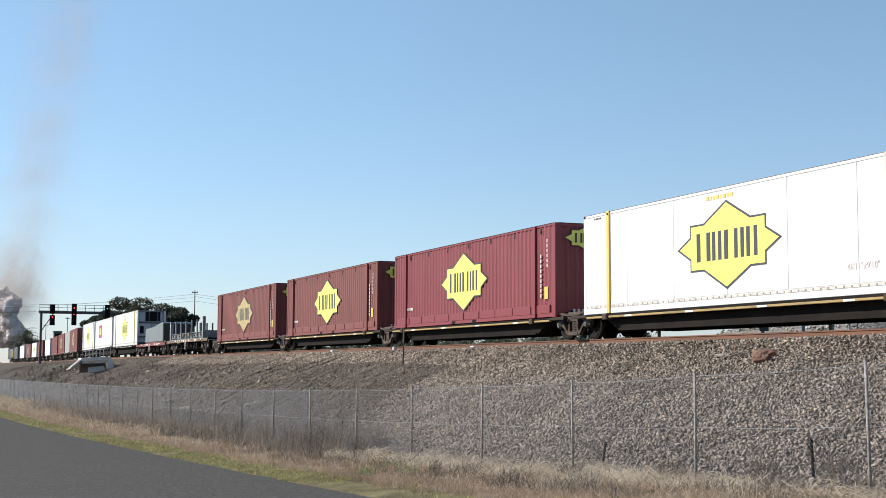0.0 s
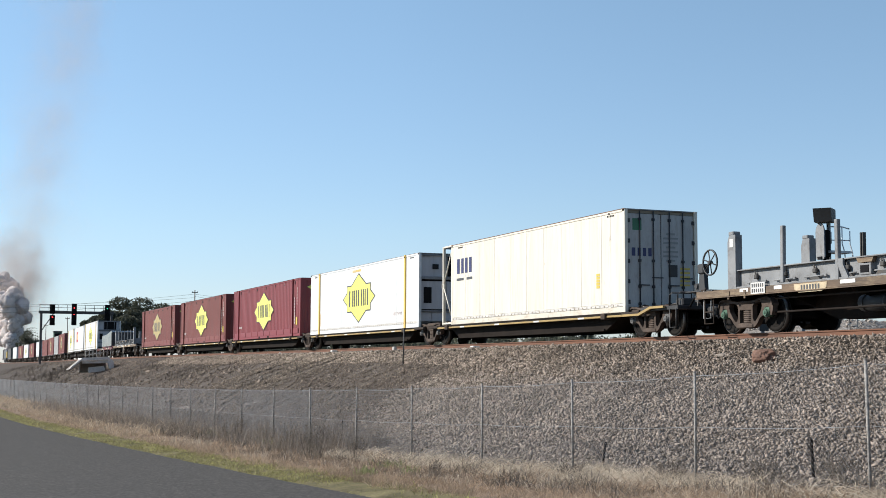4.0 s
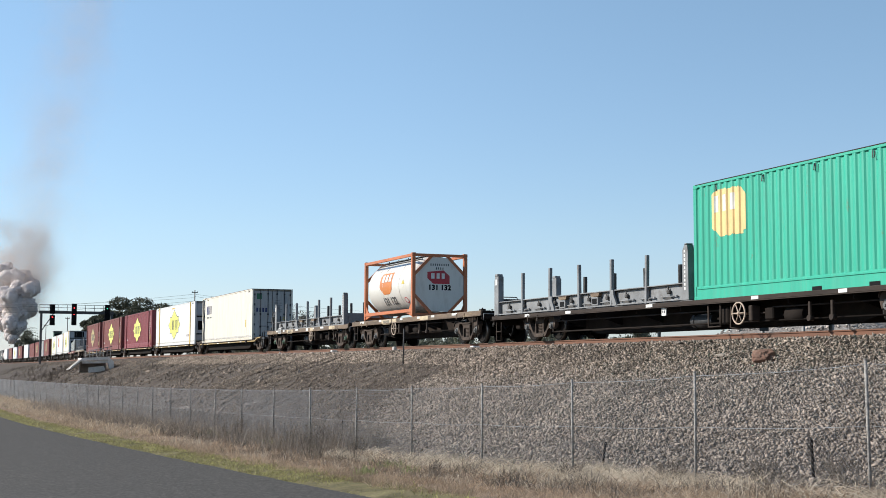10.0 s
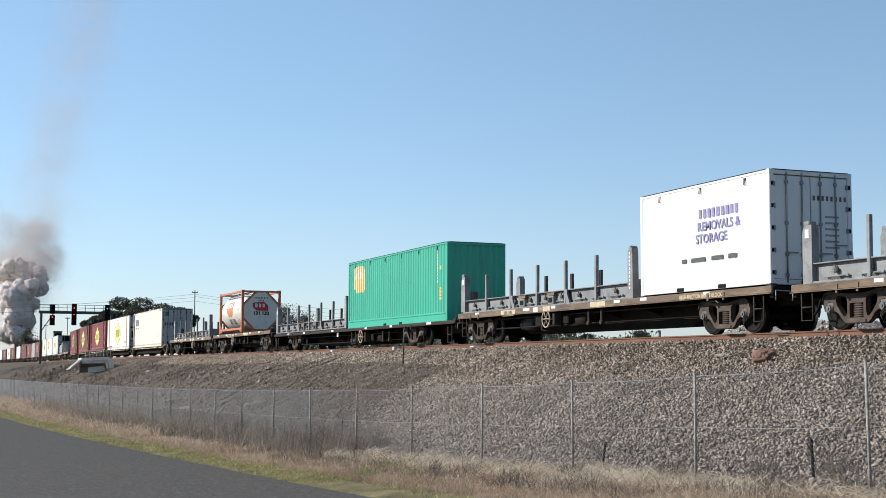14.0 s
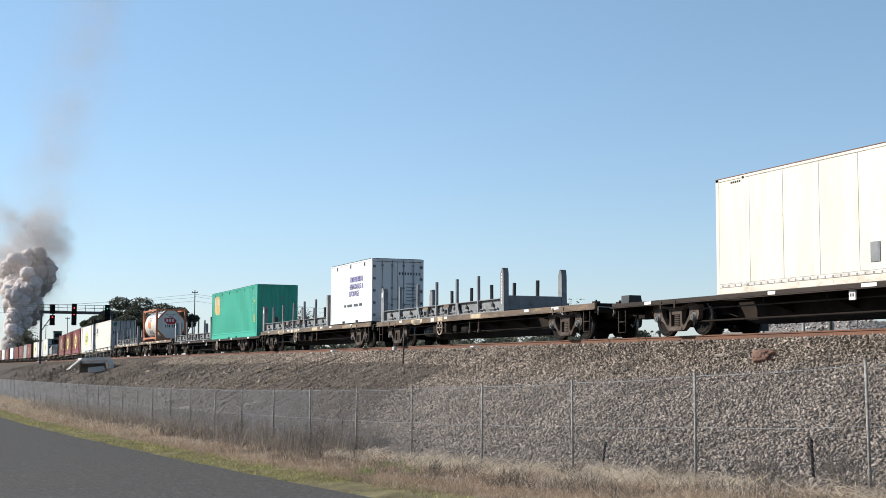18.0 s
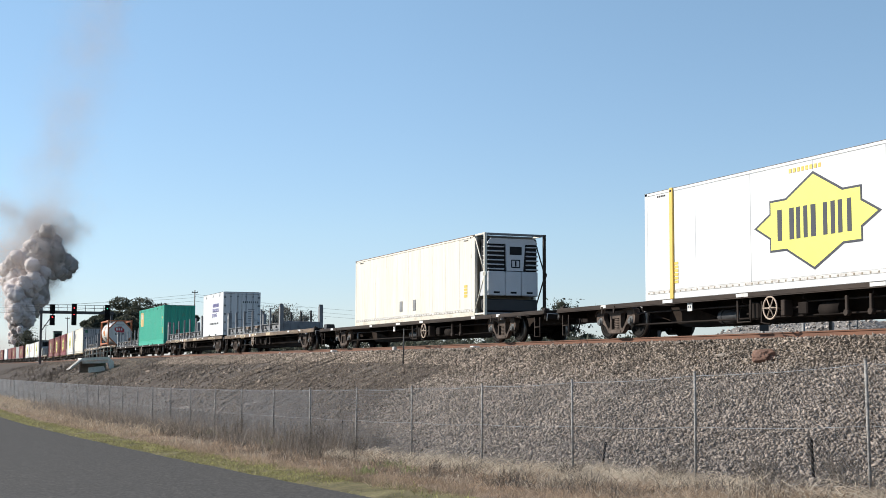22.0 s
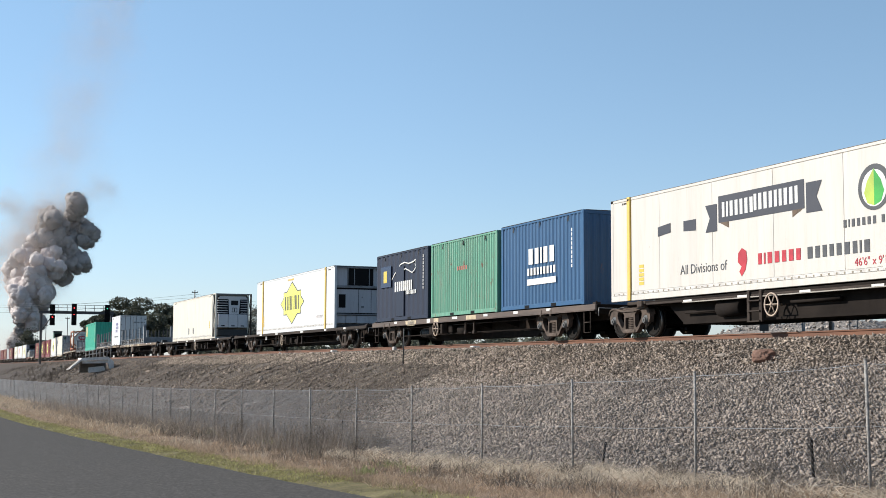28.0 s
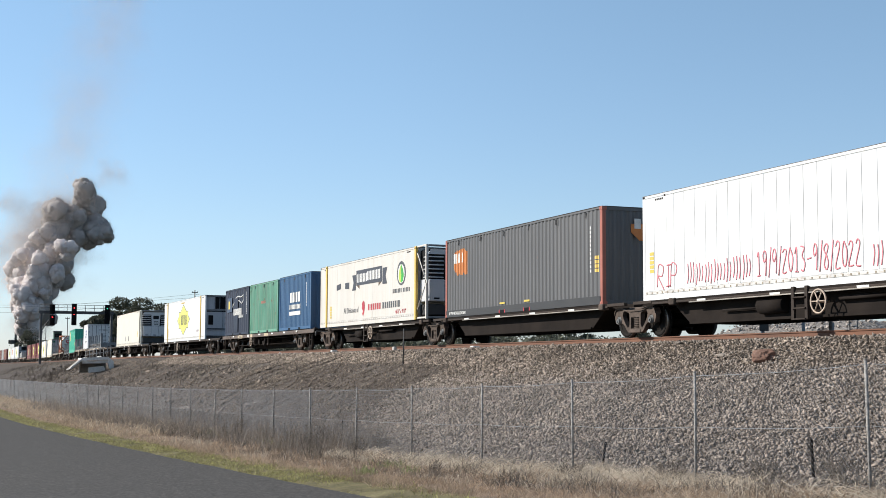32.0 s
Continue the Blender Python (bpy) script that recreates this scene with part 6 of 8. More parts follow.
bar_row("name_bar", word_bars([0.22, 0.2, 0.18, 0.2, 0.18, 0.2, 0.2, 0.2, 0.18], 0.40, 0.1), WMARK, moto, side(-0.3, 1.42, -W / 2 - 0.018))
bar_row("name_bar", word_bars([0.11] * 8, 0.16, 0.25), WMARK, moto, side(-1.2, 1.13, -W / 2 - 0.018))
sw = Mesh()
curve_ = [(1.1, 1.75), (0.8, 1.95), (0.45, 2.1), (0.1, 2.32), (-0.4, 2.38), (-0.9, 2.3), (-1.4, 2.34), (-1.7, 2.42), (-1.62, 2.25), (-1.75, 2.1), (-1.5, 1.98), (-1.3, 1.9), (-0.9, 2.02), (-0.5, 2.12), (-0.2, 2.05), (0.1, 1.9), (0.4, 1.86)]
sw.path([(0, a, b) for a, b in curve_], 0.03, 6)
sw.v = [(-W / 2 - 0.004 + x * 0.15, y, z) for x, y, z in sw.v]
part("badge_outline", sw, WMARK, moto)
bar_row("side_mark", [(0, -0.14 * k, 0.07, 0.1) for k in range(10)], WMARK, moto, side(-2.55, 2.5, -W / 2 - 0.008))
g20 = box_container(-155.5, -161.75, wm, 1.05, 2.86, "green_container", "weathered green short corrugated container with rust streaks", GREEN2, ribs=0.21)
bar_row("name_bar", word_bars([0.16] * 5, 0.15, 0.3), SALMON, g20, side(0, 1.75, -W / 2 - 0.006))
brisk = box_container(-162.1, -168.15, wm, 1.05, 2.90, "blue_container", "blue short corrugated container with white markings", BLUE, ribs=0.25)
bar_row("name_bar", word_bars([0.42, 0.38, 0.16, 0.38, 0.42], 0.52, 0.1), WMARK, brisk, side(-0.1, 1.72, -W / 2 - 0.006))
bar_row("name_bar", word_bars([0.19] * 9, 0.24, 0.2), WMARK, brisk, side(-0.1, 1.22, -W / 2 - 0.006))
bar_row("name_bar", [(0, 0, 2.1, 0.2)], WMARK, brisk, side(-0.1, 0.88, -W / 2 - 0.006))
bar_row("side_mark", [(0, -0.14 * k, 0.07, 0.1) for k in range(9)], WMARK, brisk, side(-2.25, 2.35, -W / 2 - 0.006))

# second articulated pack
P2 = [-170.6, -184.8, -200.1, -217.0]
for k, (a, b) in enumerate(zip(P2, P2[1:])):
    pack_wagon(a - 0.15, b + 0.15, 1.0, "dark articulated container wagon with a worn side rail", sill=SILLDARK, gear=(-0.06, 0, -0.15)[k])
for p in P2:
    pack_bogie(p + (0.2 if p == P2[1] else 0))
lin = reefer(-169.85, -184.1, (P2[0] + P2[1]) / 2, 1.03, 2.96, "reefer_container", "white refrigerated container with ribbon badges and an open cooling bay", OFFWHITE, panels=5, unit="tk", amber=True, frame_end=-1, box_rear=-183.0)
X_ = -W / 2 - 0.004
part("ribbon", Mesh().plate([(-1.75, -0.30), (1.75, -0.30), (1.75, 0.38), (-1.75, 0.38)], 2, 0, 0.003), STARG, lin, at=side(-0.2, 2.08, X_))
part("ribbon_tail", Mesh().plate([(-2.35, -0.5), (-1.82, -0.5), (-1.82, 0.2), (-2.35, 0.2), (-2.15, -0.15)], 2, 0, 0.003), STARG, lin, at=side(-0.2, 2.08, X_))
part("ribbon_tail", Mesh().plate([(1.82, -0.5), (2.4, -0.5), (2.2, -0.15), (2.4, 0.2), (1.82, 0.2)], 2, 0, 0.003), STARG, lin, at=side(-0.2, 2.16, X_))
part("ribbon_fold", Mesh().plate([(-1.7, -0.30), (-1.3, -0.30), (-1.3, -0.46)], 2, 0, 0.003), SILL, lin, at=side(-0.2, 2.08, X_))
part("ribbon_fold", Mesh().plate([(1.7, -0.30), (1.3, -0.30), (1.3, -0.46)], 2, 0, 0.003), SILL, lin, at=side(-0.2, 2.08, X_))
bar_row("name_bar", word_bars([0.15, 0.1, 0.17, 0.17, 0.16, 0.17, 0.17], 0.38, 0.12), WMARK, lin, side(0.72, 2.10, X_ - 0.004))
bar_row("name_bar", word_bars([0.15, 0.17, 0.17, 0.17, 0.15, 0.15, 0.17, 0.17, 0.15], 0.40, 0.1), WMARK, lin, side(-0.85, 2.14, X_ - 0.004))
part("ribbon", Mesh().plate([(-0.95, -0.16), (-0.3, -0.10), (-0.3, 0.16), (-0.95, 0.10)], 2, 0, 0.003), STARG, lin, at=side(3.55, 1.85, X_))
part("ribbon", Mesh().plate([(0.35, -0.13), (0.95, -0.16), (0.95, 0.14), (0.35, 0.14)], 2, 0, 0.003), STARG, lin, at=side(3.55, 1.85, X_))
words("lettering", "All Divisions of", 0.36, DGREY, lin, side(2.3, 0.68, X_), 0.98)
part("badge", Mesh().plate([(-0.16, 0.22), (0.0, 0.34), (0.18, 0.26), (0.22, 0.05), (0.14, -0.2), (-0.02, -0.36), (-0.12, -0.24), (-0.02, -0.12), (-0.18, 0.0)], 2, 0, 0.003), RED, lin, at=side(0.55, 0.72, X_))
bar_row("name_bar", word_bars([0.2, 0.09, 0.24, 0.24, 0.22, 0.24, 0.22], 0.27, 0.16), RED, lin, side(-0.95, 0.74, X_))
bar_row("name_bar", word_bars([0.24, 0.22, 0.2, 0.2, 0.22, 0.24, 0.2, 0.09, 0.24], 0.27, 0.16), DGREY, lin, side(-3.1, 0.74, X_))
words("size_mark", "46'6\" x 9'10\"", 0.25, RED, lin, side(-4.3, 0.40, X_))
oval = [(0.52 * math.cos(k * math.pi / 14), 0.50 * math.sin(k * math.pi / 14)) for k in range(28)]
em = part("badge", Mesh().plate(oval, 2, 0, 0.003), DGREY, lin, at=side(-4.35, 1.98, X_))
part("badge_field", Mesh().plate([(0.40 * math.cos(k * math.pi / 12), 0.40 * math.sin(k * math.pi / 12) - 0.02) for k in range(24)], 2, 0.003, 0.005), WMARK, em)
part("leaf", Mesh().plate([(0, 0.40), (-0.22, 0.14), (-0.32, -0.10), (-0.22, -0.33), (0, -0.40)], 2, 0.005, 0.008), LIME, em)
part("leaf", Mesh().plate([(0, 0.40), (0.22, 0.14), (0.32, -0.10), (0.22, -0.33), (0, -0.40)], 2, 0.005, 0.008), LEAFG, em)
bar_row("name_bar", word_bars([0.13, 0.06, 0.13, 0.13, 0.13, 0.13, 0.13], 0.17, 0.25), DGREY, lin, side(-3.85, 1.28, X_))
bar_row("name_bar", word_bars([0.13, 0.13, 0.13, 0.13, 0.12], 0.17, 0.25), DGREY, lin, side(-4.95, 1.28, X_))
bar_row("warning_label", [(0, 0.12 * k, 0.26, 0.09) for k in range(-2, 3)], YLABEL, lin, side(5.4, 0.7, X_))

scf = box_container(-186.17, -198.5, (P2[1] + P2[2]) / 2, 0.98, 2.95, "charcoal_container", "charcoal corrugated container with salmon corner posts", CHAR, post=SALMON, ribs=0.26, band=0.12)
pressed_badge("badge", [(-0.62, 0.35), (-0.5, 0.45), (0.3, 0.5), (0.62, 0.36), (0.62, -0.5), (-0.35, -0.5), (-0.62, -0.2)], DKORANGE, scf, 4.75, 2.05, 6.165, 0.26, worn=0.12)
pressed_bars("badge_bar", word_bars([0.30, 0.28, 0.24], 0.36, 0.15), WMARK, scf, 4.9, 2.2, 6.165, 0.26)
for y in (-0.98, 0.98):
    part("pocket_label", bars([(0, 0, 0.42, 0.06)]), YLABEL, scf, at=side(y, 0.36, -W / 2 + 0.004))
    for d in (-0.22, 0.22):
        part("pocket_edge", bars([(0, 0, 0.06, 0.12)]), RED, scf, at=side(y + d, 0.08, -W / 2 - 0.005))
words("lettering", "40' 9'10 VERTICAL LOAD BAR", 0.15, WMARK, scf, side(4.98, 0.155, -W / 2 - 0.004), 0.82, bold=0.025)
part("badge", Mesh().plate([(-0.6, 0.25), (0.5, 0.25), (0.8, 0.0), (0.8, -0.25), (-0.3, -0.25), (-0.6, 0.0)], 2, 0, 0.004), DKORANGE, scf, at=rear(0.35, 2.2, -6.165 - 0.01))
bar_row("badge_bar", word_bars([0.3, 0.26, 0.26], 0.3, 0.2), WMARK, scf, rear(0.3, 2.46, -6.165 - 0.014))
bar_row("side_mark", [(0, -0.13 * k, 0.07, 0.09) for k in range(11)], WMARK, scf, side(-5.45, 2.35, -W / 2 - 0.006))
pressed_bars("warning_label", [(0, 0.13 * k - 0.2, 0.26, 0.10) for k in range(4)], AMBER, scf, -5.8, 1.25, 6.165, 0.26, 0.003)
bar_row("warning_label", [(0, 0, 0.3, 0.4)], YLABEL, scf, rear(0.85, 0.7, -6.165 - 0.01))

graf = reefer(-200.85, -215.3, (P2[2] + P2[3]) / 2, 0.98, 2.94, "reefer_container", "white refrigerated container with red spray-paint writing along its base", WHITE, panels=28)
STROKES = {"R": [[(0, 0), (0.05, 1), (0.4, 1), (0.5, 0.8), (0.4, 0.55), (0.05, 0.5), (0.55, -0.1)]], "I": [[(0.05, 0), (0.45, 0.02)], [(0.25, 0), (0.3, 1)], [(0.1, 0.98), (0.5, 1)]],
           "P": [[(0, 0), (0.08, 1), (0.42, 1), (0.52, 0.78), (0.4, 0.55), (0.05, 0.5)]], "0": [[(0.25, 1), (0.05, 0.6), (0.15, 0.1), (0.4, 0.1), (0.5, 0.6), (0.25, 1)]],
           "1": [[(0.05, 0.75), (0.25, 1), (0.25, 0)], [(0.05, 0), (0.45, 0)]], "2": [[(0.05, 0.8), (0.25, 1), (0.45, 0.8), (0.05, 0.05), (0.5, 0)]], "3": [[(0.05, 1), (0.45, 0.95), (0.2, 0.6), (0.48, 0.35), (0.3, 0), (0.02, 0.1)]],
           "8": [[(0.25, 0.55), (0.05, 0.8), (0.25, 1), (0.45, 0.8), (0.05, 0.25), (0.25, 0), (0.48, 0.25), (0.25, 0.55)]], "9": [[(0.45, 0.75), (0.2, 0.55), (0.05, 0.8), (0.25, 1), (0.45, 0.8), (0.4, 0)]],
           "/": [[(0.05, -0.1), (0.35, 1.1)]], "-": [[(0.05, 0.5), (0.5, 0.52)]]}


def spray(m, pts):
    """A thin flat stroke, bent smoothly through the points."""
    out = []
    for i in range(len(pts) - 1):
        p0, p1, p2, p3 = pts[max(i - 1, 0)], pts[i], pts[i + 1], pts[min(i + 2, len(pts) - 1)]
        for k in range(5):
            q = k / 5
            out.append(tuple(0.5 * (2 * b + (c - a) * q + (2 * a - 5 * b + 4 * c - d) * q * q + (3 * b - a - 3 * c + d) * q ** 3) for a, b, c, d in zip(p0, p1, p2, p3)))
    out.append(pts[-1])
    n0 = len(m.v)
    m.path([(0, a, b) for a, b in out], 0.018, 5)
    m.v[n0:] = [(X_ - 0.004 + x * 0.12, y, z) for x, y, z in m.v[n0:]]


def sprayed(body, y, z, size, seed, wide=1.0):
    """Thin sprayed strokes, one part for each character, running towards -y."""
    rg_ = random.Random(seed)
    for ch in body:
        m = Mesh()
        for st in STROKES[ch]:
            spray(m, [(y - (a + rg_.uniform(-0.03, 0.03)) * size * wide, z + (b + rg_.uniform(-0.04, 0.04)) * size) for a, b in st])
        part("graffiti", m, PINKRED, graf)
        y -= size * wide * (0.46 if ch in "/I" else 0.66)


sprayed("RIP", 6.45, 0.34, 0.60, 1)
sprayed("19/9/2013-9/8/2022", 1.85, 0.38, 0.58, 2, 0.6)
rg = random.Random(5)
for k in range(11):
    y = 4.95 - 0.42 * k if k < 7 else -2.35 - 0.42 * (k - 7)
    sc = Mesh()
    for d in (0.0, 0.13, 0.26):
        spray(sc, [(y - d, 0.36 + rg.uniform(-0.05, 0.05)), (y - d - 0.05, 0.62), (y - d - 0.02, 0.86 + rg.uniform(-0.08, 0.08))])
    part("graffiti_bars", sc, PINKRED, graf)["kind"] = "stuff"
bar_row("warning_label", [(0, 0.12 * k, 0.22, 0.09) for k in range(-2, 3)], YLABEL, graf, side(6.75, 1.05, X_))

# ---- the far part of the train ----
flat_wagon(104.0, 89.4, 1.06, (102.2, 91.2), "brown container flat wagon with an empty rack", plates=2)
flat_rack(103.2, 91.2, 96.7, 1.06)
flat_wagon(118.4, 104.8, 0.98, (116.6, 106.6), "rust-red flat wagon with a wrapped load", sill=BROWNRED, plates=2)
tarp = thing("wrapped_load", "glossy film-wrapped load, darkened for mirrored trees, with black end posts on a wagon", "wrapped load")
part("wrapping", Mesh().plate([(-3.6, 0.15), (4.6, 0.15), (4.4, 1.25), (0.5, 1.35), (-3.2, 1.65), (-3.6, 1.55)], 0, -1.15, 1.15), FILM, tarp)
part("bearer", Mesh().box(-1.1, 1.1, -4.5, 4.5, 0, 0.15, 0.02), BROWNRED, tarp)
part("end_frame", Mesh().box(-1.2, 1.2, -3.9, -3.65, 0, 1.5, 0.05), STEEL, tarp)
carry(tarp, 111.6, -1.6, 0.98)
P3 = [167.0, 150.3, 134.3, 118.9]
for a, b in zip(P3, P3[1:]):
    pack_wagon(a - 0.15, b + 0.15, 1.0, "low articulated container wagon with a dark side rail", sill=SILLDARK)
for p in P3:
    pack_bogie(p)
star_reefer(133.6, 118.4, (P3[1] + P3[2]) / 2 - 15.7, 1.0, "")
wl = reefer(149.6, 134.9, (P3[1] + P3[2]) / 2, 1.0, 2.95, "reefer_container", "white container with a red square badge", WHITE, panels=4)
part("badge", bars([(0, 0, 2.6, 1.3)]), RED, wl, at=side(2.6, 1.75, X_))
part("badge_field", bars([(0, 0, 1.4, 0.7)]), PALEY, wl, at=side(2.6, 1.75, X_ - 0.004))
star_reefer(165.2, 150.9, (P3[0] + P3[1]) / 2, 1.0, "")
FAR = [(188.9, 174.0, "m"), (201.5, 190.3, "p"), (219.0, 203.6, "m"), (238.0, 222.0, "b"), (258.0, 243.0, "w"), (282.0, 266.0, "m"), (302.5, 286.5, "s"), (323.5, 307.5, "m"), (346.5, 330.5, "w"), (372.0, 356.0, "g")]
for f_, b_, k_ in FAR:
    c_ = (f_ + b_) / 2
    flat_wagon(f_ + 1.3, b_ - 1.3, 1.0, (f_ - 0.6, b_ + 0.6), "dark container wagon far along the train", sill=SILLDARK, plates=1, group="far wagons")
    if k_ == "m":
        maroon(f_, b_, c_, 1.0, BROWNRED, pale=True, far=True, H=2.95)
    elif k_ in "bpg":
        box_container(f_, b_, c_, 1.0, 2.9, "container", {"b": "plain red corrugated steel container", "p": "pale pinkish corrugated steel container", "g": "grey-brown corrugated steel container"}[k_], {"b": BROWNRED, "p": WHITEDOOR, "g": CHAR}[k_], far=True)
    else:
        r_ = reefer(f_, b_, c_, 1.0, 2.95, "reefer_container", "white refrigerated container far along the train", WHITE, panels=3)
        if k_ == "s":
            star(r_, 0, 1.5, X_, 1.0)
# diesel locomotive at the head
lc = thing("diesel_locomotive", "grey diesel locomotive with a yellow-orange end", "locomotive")
part("hood", Mesh().box(-1.2, 1.2, -9.0, 7.0, 1.3, 3.7, 0.15), CHAR, lc)
part("cab", Mesh().box(-1.4, 1.4, 7.0, 9.8, 1.2, 4.0, 0.2), CHAR, lc)
part("end_panel", Mesh().box(-1.35, 1.35, -9.9, -9.0, 1.3, 3.2, 0.1), AMBER, lc)
part("frame", Mesh().box(-1.45, 1.45, -10.2, 10.2, 0.95, 1.3, 0.05), STEEL, lc)
part("fuel_tank", Mesh().box(-1.2, 1.2, -2.6, 2.6, 0.35, 0.95, 0.1), STEEL, lc)
for y in (-6.5, 6.5):
    bogie(lc, y, False)
carry(lc, 386.0, 0, 0)

# ---- chain-link fence ----
fence = thing("chain_link_fence", "galvanised chain-link fence with steel posts along the bank's foot", "fence", kind="structure")
post_data = shared("fpost", "post", POSTM, lambda: Mesh().tube((0, 0, -0.1), (0, 0, 1.80), 0.0215, 10).tube((0, 0, 1.80), (0, 0, 1.82), 0.025, 10))
PY = [14.17 + 4.0 * i - 8.0 for i in range(44)]


for y in PY:
    part("post", post_data, None, fence, at=pose(fence_x(y), y, low(y) - 0.05, random.uniform(-1, 1), random.uniform(-1, 1)))
for h_, r_ in ((1.70, 0.0042), (0.9, 0.0038), (0.12, 0.004)):
    m = Mesh()
    for a, b in zip(PY, PY[1:]):
        n_ = 4
        pts = []
        for k in range(n_ + 1):
            y = a + (b - a) * k / n_
            pts.append((fence_x(y) + 0.035, y, low(a) + (low(b) - low(a)) * k / n_ + h_ - 0.03 * math.sin(math.pi * k / n_)))
        m.path(pts, r_, 4)
    part("strand", m, WIRE, fence)
for a, b in zip(PY, PY[1:]):
    m = Mesh()
    step = 0.075 if a < 45 else 0.12
    H_ = 1.66
    k = -int(H_ / step) - 1
    vs, fs = [], []
    while a + k * step < b + H_:
        for d in (1, -1):
            y0 = a + k * step
            ya, yb, za, zb = (y0, y0 + H_, 0, H_) if d > 0 else (y0 + H_, y0, 0, H_)
            # clip to the bay
            def zat(y):
                return za + (zb - za) * (y - ya) / (yb - ya)
            lo, hi = max(min(ya, yb), a), min(max(ya, yb), b)
            if hi - lo < 0.03:
                continue
            r = 0.0015 if a < 38 else 0.0026
            i = len(vs)
            for y in (lo, hi):
                z = low(y) + 0.06 + zat(y)
                vs += [(fence_x(y) + 0.034 - r, y, z), (fence_x(y) + 0.034 + r * 0.7, y, z + r * 1.3), (fence_x(y) + 0.034 + r * 0.7, y, z - r * 1.3)]
            fs += [(i, i + 1, i + 4, i + 3), (i + 1, i + 2, i + 5, i + 4), (i + 2, i, i + 3, i + 5)]
        k += 1
    m.add(vs, fs)
    part("mesh_panel", m, WIRE, fence)

# ---- places by bearing ----
def at_range(px, py, y):
    """The point y metres north of the eye on the line of sight with that bearing (px) and height (py)."""
    a = YAW + math.atan((px - 784) / 2380.0 * math.cos(PITCH))
    x = y * math.tan(a)
    depth = y * math.cos(YAW) + x * math.sin(YAW)
    hz = 650.6 + (px - 784) * 0.0035
    return Vector((x, y, 1.6 + (hz - py) / 2380.0 * depth * 1.004))


# ---- loose stone on the bank ----
def scatter(name, pts, sizes, base, material, parent, squash=0.75, seed=1):
    """Many stones in one mesh, each turned at random."""
    rg_ = np.random.default_rng(seed)
    bv, bf = base
    n_, k = len(pts), len(bv)
    q = rg_.normal(size=(n_, 4))
    q /= np.linalg.norm(q, axis=1, keepdims=True)
    w, x, y, z = q.T
    R = np.stack([1 - 2 * (y * y + z * z), 2 * (x * y - z * w), 2 * (x * z + y * w), 2 * (x * y + z * w), 1 - 2 * (x * x + z * z), 2 * (y * z - x * w),
                  2 * (x * z - y * w), 2 * (y * z + x * w), 1 - 2 * (x * x + y * y)], 1).reshape(n_, 3, 3)
    sc = sizes[:, None, None] * rg_.uniform(0.5, 1.6, (n_, 1, 3))
    jit = rg_.uniform(0.62, 1.38, (n_, k, 1))
    V = np.einsum("nij,nkj->nki", R, bv[None] * jit * sc)
    V[:, :, 2] *= squash
    V += pts[:, None, :]
    F = (bf[None] + (np.arange(n_) * k)[:, None, None]).reshape(-1, 3)
    me = bpy.data.meshes.new(name)
    me.vertices.add(n_ * k)
    me.vertices.foreach_set("co", V.reshape(-1).astype(np.float32))
    me.loops.add(len(F) * 3)
    me.loops.foreach_set("vertex_index", F.reshape(-1).astype(np.int32))
    me.polygons.add(len(F))
    me.polygons.foreach_set("loop_start", np.arange(0, len(F) * 3, 3, dtype=np.int32))
    me.update(calc_edges=True)
    me.validate()
    me.materials.append(material)
    ob = new(name, me)
    if parent:
        ob.parent = parent
    return ob


def lump(n_=12):
    """A faceted stone: corners of an icosahedron."""
    p = (1 + 5 ** 0.5) / 2
    v = np.array([(-1, p, 0), (1, p, 0), (-1, -p, 0), (1, -p, 0), (0, -1, p), (0, 1, p), (0, -1, -p), (0, 1, -p), (p, 0, -1), (p, 0, 1), (-p, 0, -1), (-p, 0, 1)], float)
    f = np.array([(0, 11, 5), (0, 5, 1), (0, 1, 7), (0, 7, 10), (0, 10, 11), (1, 5, 9), (5, 11, 4), (11, 10, 2), (10, 7, 6), (7, 1, 8), (3, 9, 4), (3, 4, 2), (3, 2, 6), (3, 6, 8), (3, 8, 9), (4, 9, 5), (2, 4, 11), (6, 2, 10), (8, 6, 7), (9, 8, 1)])
    return v / np.linalg.norm(v[0]), f


OCTA = (np.array([(1, 0, 0), (-1, 0, 0), (0, 1, 0), (0, -1, 0), (0, 0, 1), (0, 0, -1)], float),
        np.array([(0, 2, 4), (2, 1, 4), (1, 3, 4), (3, 0, 4), (2, 0, 5), (1, 2, 5), (3, 1, 5), (0, 3, 5)]))
TETRA = (np.array([(1, 1, 1), (1, -1, -1), (-1, 1, -1), (-1, -1, 1)], float) * 0.75, np.array([(0, 1, 2), (0, 3, 1), (0, 2, 3), (1, 3, 2)]))


def on_bank(y0, y1, q0, q1, count, seed):
    """Points on the ground between two shares of the bank's width (0 toe, 1 shoulder, over 1 the track bed)."""
    rg_ = np.random.default_rng(seed)
    yy = rg_.uniform(y0, y1, count)
    qq = rg_.uniform(q0, q1, count)
    secs = {}
    out = np.zeros((count, 3))
    for i in range(count):
        key = round(yy[i])
        if key not in secs:
            s = section(float(key))
            secs[key] = (np.array([p[0] for p in s]), np.array([p[1] for p in s]), fence_x(key) + 0.2, 18.75 + bend(max(key, 0)))
        xs, zs, a, b = secs[key]
        x = a + (b - a) * qq[i]
        out[i] = (x, yy[i], np.interp(x, xs, zs))
    return out


